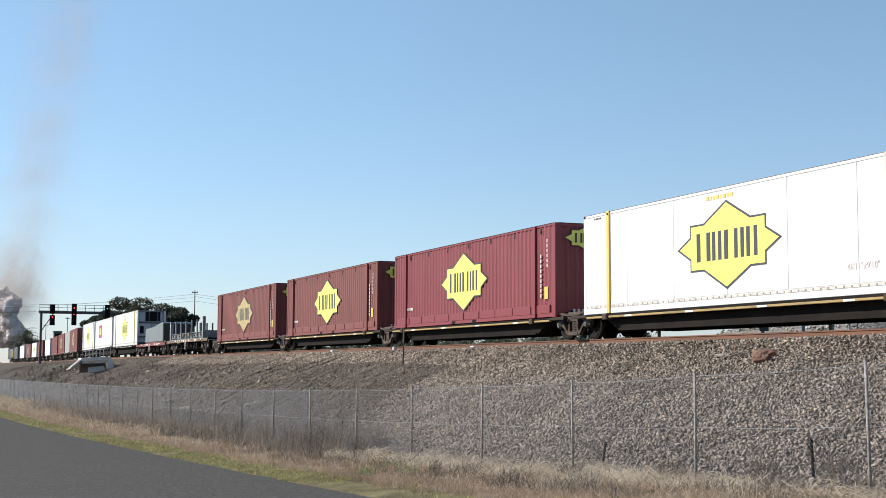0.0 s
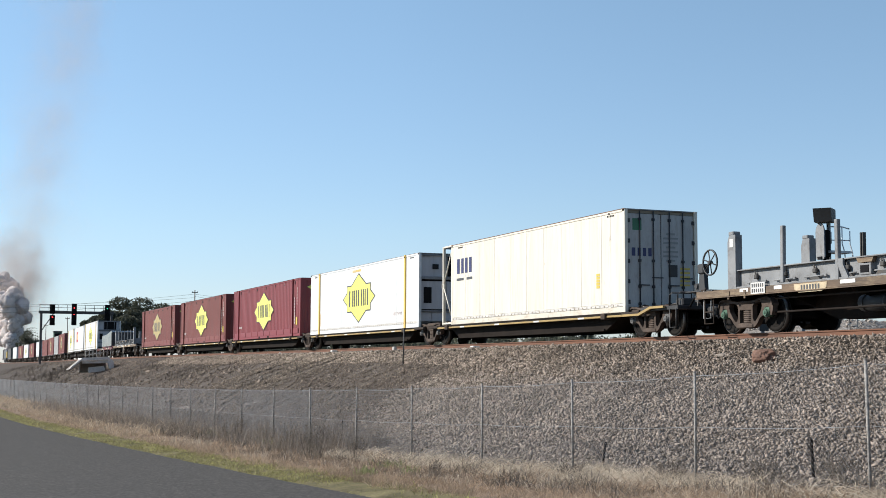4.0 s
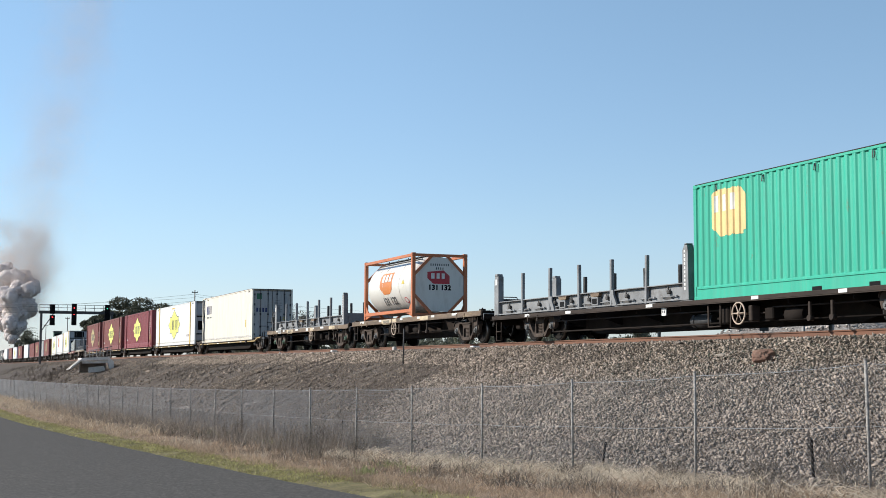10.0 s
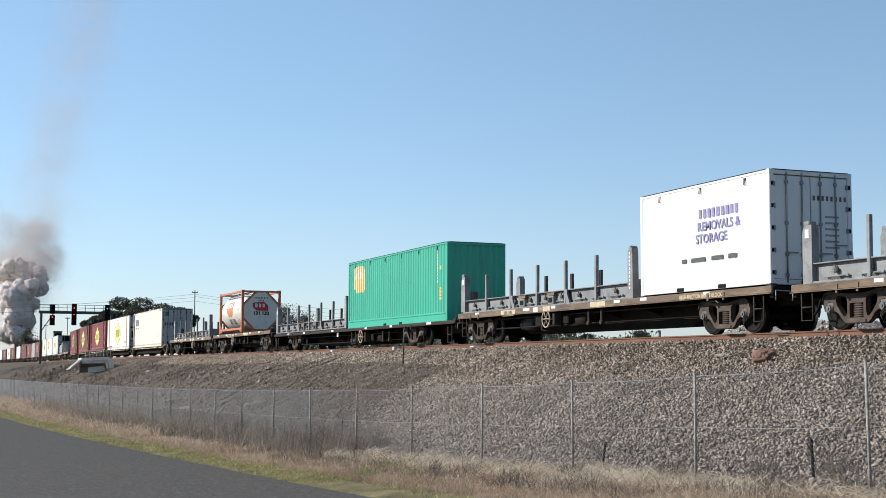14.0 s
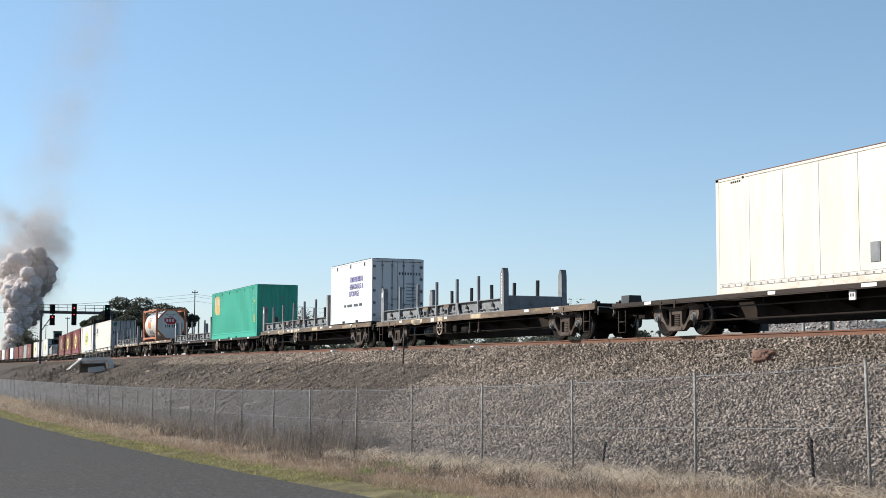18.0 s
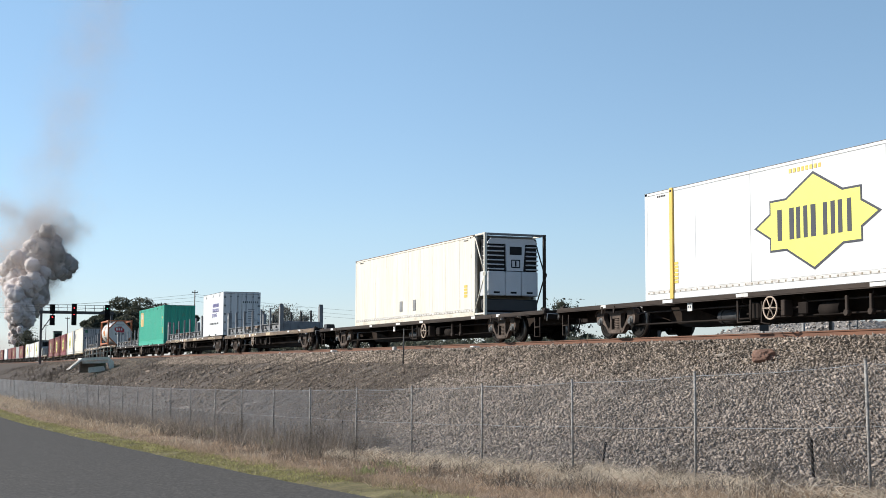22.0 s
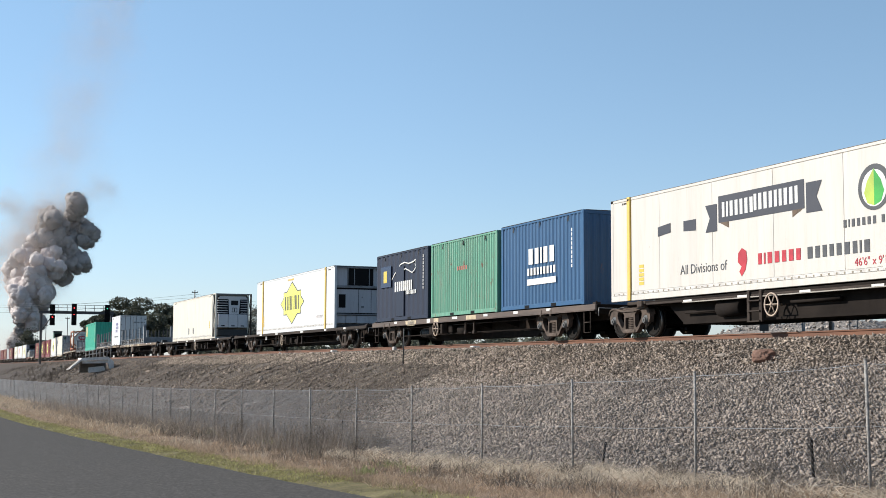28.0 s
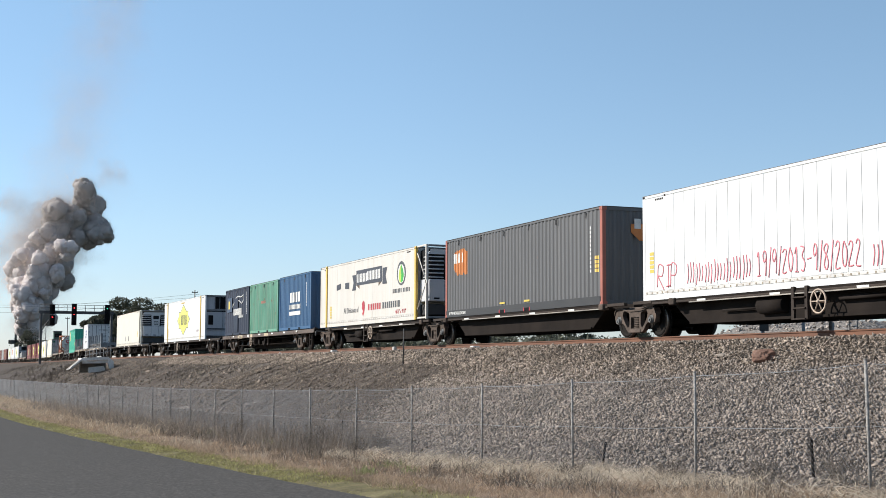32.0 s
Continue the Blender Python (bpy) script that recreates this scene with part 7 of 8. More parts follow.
rgs = np.random.default_rng(3)
near_pts = on_bank(12.0, 42.0, -0.04, 1.06, 165000, 11)
keep = near_pts[:, 1] < 35 + 14 * (near_pts[:, 0] - 12) / 7 + rgs.normal(size=len(near_pts)) * 1.5
near_pts = near_pts[keep]
near_pts[:, 2] += rgs.uniform(-0.035, 0.06, len(near_pts))
near_sizes = rgs.uniform(0.020, 0.046, len(near_pts)) * (0.72 + 0.006 * (near_pts[:, 1] - 20).clip(0, 20)) * rgs.uniform(0.8, 1.25, len(near_pts))
stained = near_pts[:, 2] > 1.75 + 0.25 * rgs.normal(size=len(near_pts)) - 0.02 * (near_pts[:, 1] - 20)
tagged(scatter("ballast_stones", near_pts[~stained], near_sizes[~stained], TETRA, STONE, None, 0.8, 21), "loose grey-brown crushed stone covering the railway bank", "ballast", kind="stuff")
tagged(scatter("ballast_stones", near_pts[stained], near_sizes[stained], TETRA, STAINSTONE, None, 0.8, 20), "brown-stained crushed stone below the track", "ballast", kind="stuff")
mid_pts = on_bank(34.0, 66.0, -0.02, 0.84, 30000, 12)
mid_pts = mid_pts[np.array([noise.noise(Vector((p[0] * 0.5, p[1] * 0.3, 1.0))) > -0.6 + 0.02 * (p[1] - 34) * (1 - p[2] / 3) - 0.3 * rgs.random() for p in mid_pts])]
tagged(scatter("ballast_stones", mid_pts + np.array([0, 0, 0.015]), rgs.uniform(0.016, 0.036, len(mid_pts)) * rgs.choice([0.7, 0.95, 1.9], len(mid_pts), p=[0.55, 0.41, 0.04]), TETRA, DIRTSTONE, None, 0.8, 22), "loose dirty stone on the farther bank", "ballast", kind="stuff")
top_pts = on_bank(40.0, 100.0, 0.82, 1.06, 21000, 14)
tagged(scatter("ballast_stones", top_pts + np.array([0, 0, 0.015]), rgs.uniform(0.024, 0.048, len(top_pts)), TETRA, STAINSTONE, None, 0.8, 26), "loose crushed stone along the ballast shoulder", "ballast", kind="stuff")
far_pts = np.concatenate([on_bank(56.0, 150.0, 0.0, 0.95, 19000, 13), on_bank(140.0, 250.0, -0.1, 1.0, 5000, 17)])
tagged(scatter("bank_rubble", far_pts + np.array([0, 0, 0.01]), rgs.uniform(0.03, 0.075, len(far_pts)) * rgs.choice([0.7, 1.0, 2.2], len(far_pts), p=[0.6, 0.385, 0.015]), TETRA, DIRTSTONE, None, 0.7, 23), "scattered rubble on the brown earth bank", "rubble", kind="stuff")
bed = []
for i in range(9000):
    y = 12 + 78 * rgs.random()
    x = rgs.choice([rgs.uniform(18.6, 19.62), rgs.uniform(19.78, 21.1), rgs.uniform(21.3, 23.2)], p=[0.6, 0.25, 0.15])
    bed.append((x, y, RAIL_Z - 0.225 + rgs.uniform(-0.02, 0.03)))
tagged(scatter("ballast_stones", np.array(bed), rgs.uniform(0.03, 0.06, len(bed)), OCTA, STONE, None, 0.8, 24), "crushed stone ballast between the sleepers", "ballast", kind="stuff")

# the brown boulder and concrete scraps
def boulder(name, p, r, label, material, sq=(1, 1, 1), seed=0):
    bm = bmesh.new()
    bmesh.ops.create_icosphere(bm, subdivisions=4, radius=1)
    for v in bm.verts:
        d = v.co.normalized()
        k = 1 - 0.16 * abs(noise.noise(d * 2.2 + Vector((seed, seed, 1)))) + 0.35 * noise.noise(d * 1.3 + Vector((seed, 0, 0))) + 0.14 * noise.noise(d * 3.1 + Vector((0, seed, 0))) + 0.05 * noise.noise(d * 8.0 + Vector((0, 0, seed)))
        v.co = Vector((d.x * r * k * sq[0], d.y * r * k * sq[1], d.z * r * k * sq[2]))
    me = bpy.data.meshes.new(name)
    bm.to_mesh(me)
    bm.free()
    me.materials.append(material)
    ob = new(name, me)
    ob.location = p
    return tagged(ob, label, "rock")




def on_ground(px, py, y_lo=10.0, y_hi=200.0):
    """Where a line of sight meets the bank or the verge."""
    y = y_lo
    while y < y_hi:
        p = at_range(px, py, y)
        s = section(y)
        z = float(np.interp(p.x, [a[0] for a in s], [a[1] for a in s]))
        if p.z <= z:
            return Vector((p.x, y, z))
        y += 0.25
    return at_range(px, py, y_hi)


boulder("boulder", on_ground(1353, 643) + Vector((0, 0, 0.10)), 0.275, "brown weathered boulder lying on the ballast shoulder", ROCK, (0.9, 1.15, 0.75), 2.0)
for px, py, r, sq in ((330, 723, 0.50, (0.5, 1.6, 0.16)), (440, 720, 0.22, (0.6, 1.1, 0.5)), (463, 674, 0.17, (0.6, 0.9, 0.9)), (425, 657, 0.16, (0.6, 1.0, 0.6)), (530, 662, 0.11, (0.7, 0.8, 1.2)), (585, 668, 0.10, (1, 1, 0.8)), (455, 716, 0.16, (0.7, 1.2, 0.5)), (862, 703, 0.09, (1, 1, 0.8)), (905, 640, 0.10, (1, 1.2, 0.8)), (1280, 637, 0.11, (0.8, 1.5, 0.6))):
    boulder("concrete_lump", on_ground(px, py) + Vector((0, 0, r * sq[2] * 0.4)), r, "pale broken lump of concrete on the bank", RUBBLE, sq, px * 0.1)

# dark stakes beside the fence
for px, py, h_, lean in ((1065, 832, 0.52, 9), (1437, 855, 0.62, -3), (607, 778, 0.55, 2)):
    p = on_ground(px, py)
    solid("timber_stake", Mesh().box(-0.018, 0.018, -0.02, 0.02, -0.15, h_, 0.006), WAGON, "short dark weathered stake by the fence", "stake", "stakes by the fence", m=pose(p.x, p.y, p.z, 0, lean, 0))


# ---- grass ----
def blades(name, pts, heights, width, lean, material, label, seed=5):
    """Grass: bent blades of two joints each in one mesh, in taller and shorter clumps."""
    heights = heights * np.array([0.75 + 0.9 * noise.noise(Vector((p[0] * 1.4, p[1] * 1.4, seed))) for p in pts]).clip(0.25, 1.6)
    rg_ = np.random.default_rng(seed)
    n_ = len(pts)
    a = rg_.uniform(0, 2 * np.pi, n_)
    L = rg_.uniform(0.1, lean, n_) * heights
    dx, dy = np.cos(a) * L, np.sin(a) * L
    wa = rg_.uniform(0, np.pi, n_)
    wx, wy = np.cos(wa) * width, np.sin(wa) * width
    P = np.zeros((n_, 5, 3))
    P[:, 0] = pts + np.stack([wx, wy, -0.02 + 0 * wx], 1)
    P[:, 1] = pts - np.stack([wx, wy, 0.02 + 0 * wx], 1)
    mid = pts + np.stack([dx * 0.35, dy * 0.35, heights * 0.6], 1)
    P[:, 2] = mid - np.stack([wx, wy, 0 * wx], 1) * 0.7
    P[:, 3] = mid + np.stack([wx, wy, 0 * wx], 1) * 0.7
    P[:, 4] = pts + np.stack([dx, dy, heights], 1)
    F = np.array([(0, 1, 2), (0, 2, 3), (3, 2, 4)])
    F = (F[None] + (np.arange(n_) * 5)[:, None, None]).reshape(-1, 3)
    me = bpy.data.meshes.new(name)
    me.vertices.add(n_ * 5)
    me.vertices.foreach_set("co", P.reshape(-1).astype(np.float32))
    me.loops.add(len(F) * 3)
    me.loops.foreach_set("vertex_index", F.reshape(-1).astype(np.int32))
    me.polygons.add(len(F))
    me.polygons.foreach_set("loop_start", np.arange(0, len(F) * 3, 3, dtype=np.int32))
    me.update(calc_edges=True)
    me.materials.append(material)
    return tagged(new(name, me), label, "grass", kind="stuff")


def verge(count, y0, y1, off0, off1, clump, seed, thresh=-0.1, from_fence=True):
    """Points on the verge, thick where a slow noise is high; offsets from the fence line or from the road's edge."""
    rg_ = np.random.default_rng(seed)
    out = []
    while len(out) < count:
        y = y0 + (y1 - y0) * rg_.random() ** 1.3
        x = (fence_x(y) if from_fence else road_edge(y)) + rg_.uniform(off0, off1)
        v = noise.noise(Vector((x * clump, y * clump, seed * 1.7)))
        if v < thresh + 0.25 * rg_.normal():
            continue
        s = section(y)
        out.append((x, y, float(np.interp(x, [a[0] for a in s], [a[1] for a in s]))))
    return np.array(out)


def strands(name, pts, lengths, width, lift, material, label, seed=5, wind=None):
    """Dry grass: arching strands that droop at the tip, lying over one another."""
    rg_ = np.random.default_rng(seed)
    swell = np.array([0.8 + 0.8 * noise.noise(Vector((p[0] * 1.3, p[1] * 1.3, seed))) for p in pts]).clip(0.3, 1.5)
    L = lengths * swell
    n_ = len(pts)
    a = rg_.uniform(0, 2 * np.pi, n_) if wind is None else wind + rg_.normal(size=n_) * 0.9
    up = rg_.uniform(lift * 0.3, lift, n_) * L
    wa = a + np.pi / 2
    curl = rg_.normal(size=n_) * 0.25
    P = np.zeros((n_, 7, 3))
    for k, (s, w) in enumerate(((0.0, 1.0), (0.35, 0.9), (0.72, 0.6), (1.0, 0.0))):
        c = a + curl * s * 2
        mid = pts + np.stack([np.cos(c) * L * s * 0.85, np.sin(c) * L * s * 0.85, up * (1.9 * s - 1.15 * s * s) - 0.015], 1)
        off = np.stack([np.cos(wa), np.sin(wa), 0.6 * np.cos(wa * 3)], 1) * width * w
        if k < 3:
            P[:, 2 * k], P[:, 2 * k + 1] = mid - off, mid + off
        else:
            P[:, 6] = mid
    F = np.array([(0, 1, 3), (0, 3, 2), (2, 3, 5), (2, 5, 4), (4, 5, 6)])
    F = (F[None] + (np.arange(n_) * 7)[:, None, None]).reshape(-1, 3)
    me = bpy.data.meshes.new(name)
    me.vertices.add(n_ * 7)
    me.vertices.foreach_set("co", P.reshape(-1).astype(np.float32))
    me.loops.add(len(F) * 3)
    me.loops.foreach_set("vertex_index", F.reshape(-1).astype(np.int32))
    me.polygons.add(len(F))
    me.polygons.foreach_set("loop_start", np.arange(0, len(F) * 3, 3, dtype=np.int32))
    me.update(calc_edges=True)
    me.materials.append(material)
    return tagged(new(name, me), label, "grass", kind="stuff")


gr = np.random.default_rng(8)
# soft tan grass over the whole verge
p_ = verge(46000, 12.5, 40, -4.6, 0.3, 0.5, 1, -0.35)
p_ = p_[(p_[:, 1] > 17.5) | (p_[:, 0] < np.array([fence_x(y) - 0.5 for y in p_[:, 1]])) | (gr.random(len(p_)) < 0.25)]
p_ = p_[p_[:, 0] > np.array([road_edge(y) + (0.75 if y > 21 else 0.75 - 0.26 * (21 - y)) + 0.5 * noise.noise(Vector((0, y * 0.8, 2))) for y in p_[:, 1]])]
strands("tan_grass", p_, gr.uniform(0.07, 0.26, len(p_)), 0.0035, 1.1, TAN, "soft tan and brown dead grass covering the verge", 31)
p_ = verge(18000, 36, 90, -4.6, 0.5, 0.5, 7, -0.3)
p_ = p_[p_[:, 0] > np.array([road_edge(y) + 0.9 for y in p_[:, 1]])]
strands("tan_grass", p_, gr.uniform(0.15, 0.4, len(p_)), 0.005, 1.0, TAN, "tan dead grass farther along the verge", 42)
# bleached straw fallen in swathes below the fence
p_ = verge(9000, 12.5, 34, -1.5, 0.45, 0.9, 2, 0.12)
p_ = p_[(p_[:, 1] > 17.5) | (gr.random(len(p_)) < 0.5)]
strands("bleached_straw", p_, gr.uniform(0.2, 0.75, len(p_)), 0.0045, 0.52, PALESTRAW, "long bleached straw fallen along the fence", 32, 0.4)
p_ = verge(6000, 12.5, 48, -3.4, 0.3, 0.7, 12, 0.1)
strands("bleached_straw", p_, gr.uniform(0.15, 0.4, len(p_)), 0.003, 1.0, PALESTRAW, "pale straw strands among the tan grass", 43)
p_ = verge(5200, 16.8, 30, -1.4, 0.0, 0.9, 21, 0.0)
strands("bleached_straw", p_, gr.uniform(0.25, 0.65, len(p_)), 0.0045, 0.55, PALESTRAW, "swathes of bleached straw at the fence's foot", 48, 0.9)
# green turf along the asphalt
p_ = verge(34000, 16.3, 110, -0.06, 1.15, 0.5, 3, -0.3, False)
p_ = p_[(p_[:, 1] > 22) | (gr.random(len(p_)) < 0.12)]
strands("green_grass", p_, gr.uniform(0.05, 0.14, len(p_)), 0.0055, 1.0, GRASS, "short green and yellow grass along the road's edge", 33)
p_ = verge(8000, 20, 70, 0.9, 2.2, 0.4, 13, 0.12, False)
strands("green_grass", p_, gr.uniform(0.03, 0.09, len(p_)), 0.006, 0.9, GRASS, "green tufts among the dry grass", 44)
# weeds by the fence
p_ = verge(13500, 34, 100, -1.9, 0.9, 0.7, 4, 0.02)
blades("brown_weeds", p_, gr.uniform(0.2, 1.0, len(p_)), 0.005, 0.95, WEED, "dry grey-brown weed stalks leaning through the fence", 34)
p_ = verge(6000, 36, 75, -2.0, 0.7, 0.5, 14, 0.1)
strands("brown_weeds", p_, gr.uniform(0.2, 0.6, len(p_)), 0.006, 1.3, DARKSCRUB, "dark tangled dead weeds along the fence", 45)
p_ = verge(9000, 50, 170, -3.5, 0.6, 0.3, 6, -0.2)
strands("dry_grass", p_, gr.uniform(0.2, 0.55, len(p_)), 0.014, 1.1, STRAW, "pale dry grass farther along the fence", 35)
p_ = verge(9000, 12.5, 40, -3.2, 0.4, 1.3, 9, 0.18)
strands("brown_weeds", p_, gr.uniform(0.1, 0.35, len(p_)), 0.004, 1.2, DARKSCRUB, "dark brown dead stems in the grass", 36)
bk = on_bank(33, 80, 0.05, 0.86, 12000, 19)
bk = bk[np.array([noise.noise(Vector((p[0] * 0.5, p[1] * 0.25, 2))) > 0.0 and p[1] > 33 + 1.9 * (p[0] - 12) for p in bk])]
strands("fallen_straw", bk, gr.uniform(0.15, 0.5, len(bk)), 0.0055, 0.22, WEED, "fallen grey-brown straw lying on the earth bank", 47, 1.6)
bk = on_bank(40, 125, 0.02, 0.8, 9000, 15)
bk = bk[np.array([noise.noise(Vector((p[0] * 0.35, p[1] * 0.35, 9))) > 0.02 for p in bk])]
blades("brown_weeds", bk, gr.uniform(0.08, 0.35, len(bk)), 0.007, 1.2, WEED, "sparse dead grass on the earth bank", 38)
bk = np.concatenate([on_bank(60, 150, 0.0, 0.8, 22000, 16), on_bank(120, 240, -0.1, 0.95, 9000, 18)])
bk = bk[np.array([noise.noise(Vector((p[0] * 0.25, p[1] * 0.12, 5))) > 0.12 for p in bk])]
strands("dark_scrub", bk, gr.uniform(0.1, 0.4, len(bk)) * (1 + (bk[:, 1] > 130)), 0.012, 1.3, DARKSCRUB, "patches of dark dead scrub on the earth bank", 46)


def broad_weed(px, py, r, count, seed):
    """A low leafy green weed."""
    c = on_ground(px, py)
    rg_ = np.random.default_rng(seed)
    q = np.array([(c.x, c.y, c.z)]) + rg_.normal(size=(count, 3)) * np.array([r, r, 0.0])
    ob = strands("green_weed", q, rg_.uniform(0.08, 0.24, count), 0.008, 1.6, FRESH, "low leafy green weed in the dry grass", seed)
    return ob


for k, (px, py, r, c) in enumerate(((690, 826, 0.16, 240), (648, 838, 0.12, 150), (724, 838, 0.08, 90), (376, 772, 0.30, 260), (478, 790, 0.22, 240), (560, 795, 0.16, 120))):
    broad_weed(px, py, r, c, 90 + k)


def dead_bush(px, py, height, r, count, seed):
    """A dry weed: forked stalks standing out of one crown, with seed heads."""
    c = on_ground(px, py)
    rg_ = random.Random(seed)
    b = thing("dead_bush", "tall grey-brown dry weed standing by the fence", "weed", "dry weeds by the fence", m=pose(c.x, c.y, c.z))
    st, hd = Mesh(), Mesh()
    for k in range(count):
        a, l_ = rg_.uniform(0, 2 * math.pi), height * rg_.uniform(0.5, 1.0)
        o = r * rg_.random() ** 0.5
        p0 = Vector((math.cos(a) * o * 0.5, math.sin(a) * o * 0.5, -0.03))
        p2 = p0 + Vector((math.cos(a) * o * rg_.uniform(0.4, 1.2), math.sin(a) * o * rg_.uniform(0.4, 1.2), l_))
        p1 = p0.lerp(p2, 0.55) + Vector((rg_.uniform(-0.03, 0.03), rg_.uniform(-0.03, 0.03), 0))
        st.tube(p0, p1, 0.0045, 3, 0.0035, False).tube(p1, p2, 0.0035, 3, 0.0015, False)
        for j in range(4):
            q = p1.lerp(p2, rg_.random())
            e = q + Vector((rg_.uniform(-0.12, 0.12), rg_.uniform(-0.12, 0.12), rg_.uniform(0.04, 0.16)))
            st.tube(q, e, 0.0025, 3, 0.0012, False)
            hd.tube(e, e + (e - q).normalized() * 0.035, 0.007, 4, 0.002, False)
    part("stem_tangle", st, WEED if seed % 2 else DARKSCRUB, b)["kind"] = "stuff"
    part("seed_tangle", hd, DARKSCRUB, b)["kind"] = "stuff"
    return b


for k, (px, py, h_, r, c) in enumerate(((560, 815, 0.95, 0.28, 46), (590, 806, 0.8, 0.22, 34), (515, 800, 0.8, 0.26, 34), (470, 788, 0.75, 0.24, 30), (430, 776, 0.9, 0.3, 36), (395, 768, 0.7, 0.25, 26), (350, 758, 0.9, 0.3, 30), (545, 800, 0.7, 0.2, 24), (632, 812, 0.5, 0.2, 26), (300, 750, 0.9, 0.35, 30), (680, 800, 0.45, 0.15, 18), (770, 848, 0.3, 0.16, 22), (1010, 850, 0.3, 0.2, 22), (1190, 858, 0.35, 0.2, 26), (1350, 862, 0.4, 0.25, 30), (1490, 868, 0.45, 0.25, 34))):
    dead_bush(px, py, h_, r, c, 200 + k)


# ---- trees ----
def tree(name, base, height, spread, label, seed, leaves=2600, leaf=0.42, trunk_share=0.3, group="gum trees", low_=0.5, leafm=None):
    """Trunk and forking limbs with leaf clumps gathered in uneven boughs."""
    rg_ = random.Random(seed)
    leafm = leafm or LEAF
    t = thing(name, label, "tree", group, m=pose(*base))
    tr = Mesh()
    tr.tube((0, 0, -0.5), (rg_.uniform(-0.3, 0.3), 0, height * trunk_share), height * 0.035, 8, height * 0.024)
    boughs = []
    for k in range(9):
        a = 2 * math.pi * k / 9 + rg_.uniform(-0.4, 0.4)
        r = spread * rg_.uniform(0.25, 0.95)
        zz = height * rg_.uniform(low_, 0.95) - 0.18 * height * (r / spread)
        tip = (math.cos(a) * r, math.sin(a) * r, zz)
        midp = (tip[0] * 0.4, tip[1] * 0.4, height * (trunk_share + 0.15))
        tr.tube((0, 0, height * trunk_share * 0.9), midp, height * 0.016, 6, height * 0.011)
        tr.tube(midp, tip, height * 0.011, 5, height * 0.004)
        boughs.append((tip, spread * rg_.uniform(0.25, 0.42) * (1.5 if low_ < 0.4 else 1)))
    boughs.append(((0, 0, height * 0.88), spread * 0.4))
    part("trunk", tr, BARK, t)
    pts, nr = [], np.random.default_rng(seed)
    for (c, r) in boughs:
        q = nr.normal(size=(leaves // 10, 3))
        q /= np.linalg.norm(q, axis=1, keepdims=True)
        q *= (r * nr.uniform(0.35, 1.05, (len(q), 1)) ** 0.6)
        q[:, 2] *= 0.62
        pts.append(q + np.array(c))
    if low_ < 0.4:
        q = nr.normal(size=(leaves, 3)) * np.array([spread * 0.5, spread * 0.5, height * 0.24]) + np.array([0, 0, height * 0.5])
        pts.append(q[(q[:, 2] > 0.3) & (q[:, 2] < height)])
    pts = np.concatenate(pts)
    n_ = len(pts)
    lf = (np.array([(-1, 0, 0), (0, -0.45, 0.1), (1, 0, 0), (0, 0.45, 0.1)], float), np.array([(0, 1, 2), (0, 2, 3)]))
    cr = scatter("crown", pts, nr.uniform(leaf * 0.5, leaf, n_), lf, leafm, t, 1.0, seed)
    cr["label"] = "uneven crown of small olive-green leaf clumps"
    return t


for px, top, w_, y, sd in ((210, 523, 38, 300, 1), (250, 526, 46, 310, 2), (288, 536, 38, 300, 3), (190, 545, 26, 290, 4), (318, 539, 24, 300, 5), (238, 545, 46, 320, 6), (272, 556, 46, 290, 7), (305, 556, 30, 295, 8), (168, 556, 24, 300, 9), (222, 560, 40, 285, 10)):
    tp = at_range(px, top, y)
    m_per = y / 2200.0
    tree("gum_tree", (tp.x, y, 1.0), tp.z - 1.0, w_ * m_per * 1.15, "dark olive gum tree with an uneven crown beyond the line", sd, 7500, 0.38)
for px, top, w_, y, sd in ((455, 541, 26, 260, 11), (500, 538, 28, 260, 12), (538, 552, 18, 270, 13), (995, 529, 34, 170, 14), (430, 556, 18, 260, 15), (48, 581, 14, 420, 16), (885, 548, 16, 220, 17), (1135, 586, 20, 150, 18), (965, 588, 40, 160, 19), (1040, 592, 30, 170, 20), (700, 590, 60, 200, 21), (800, 596, 60, 200, 22), (900, 594, 40, 200, 23)):
    tp = at_range(px, top, y)
    m_per = y / 2200.0
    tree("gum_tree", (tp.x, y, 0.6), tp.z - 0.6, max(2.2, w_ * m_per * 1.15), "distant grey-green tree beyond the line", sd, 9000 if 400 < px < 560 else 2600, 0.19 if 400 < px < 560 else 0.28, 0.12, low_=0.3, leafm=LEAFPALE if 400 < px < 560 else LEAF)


sp_ = []
for i in range(11000):
    px = 330 + 840 * gr.random() ** 0.9
    hgt = 604 - 11 * noise.noise(Vector((px * 0.021, 4.0, 0))) - 5 * noise.noise(Vector((px * 0.09, 1.0, 0))) - (6 if px < 1100 else 6 - 20 * (px - 1100) / 70)
    sp_.append(at_range(px, hgt + gr.random() ** 0.7 * (640 - hgt), 125 + gr.uniform(-6, 6)))
tagged(scatter("scrub_line", np.array(sp_), gr.uniform(0.12, 0.34, len(sp_)), (np.array([(-1, 0, 0), (0, -0.45, 0.1), (1, 0, 0), (0, 0.45, 0.1)], float), np.array([(0, 1, 2), (0, 2, 3)])), LEAF, None, 1.0, 77), "low grey-green scrub behind the track", "scrub", kind="stuff")


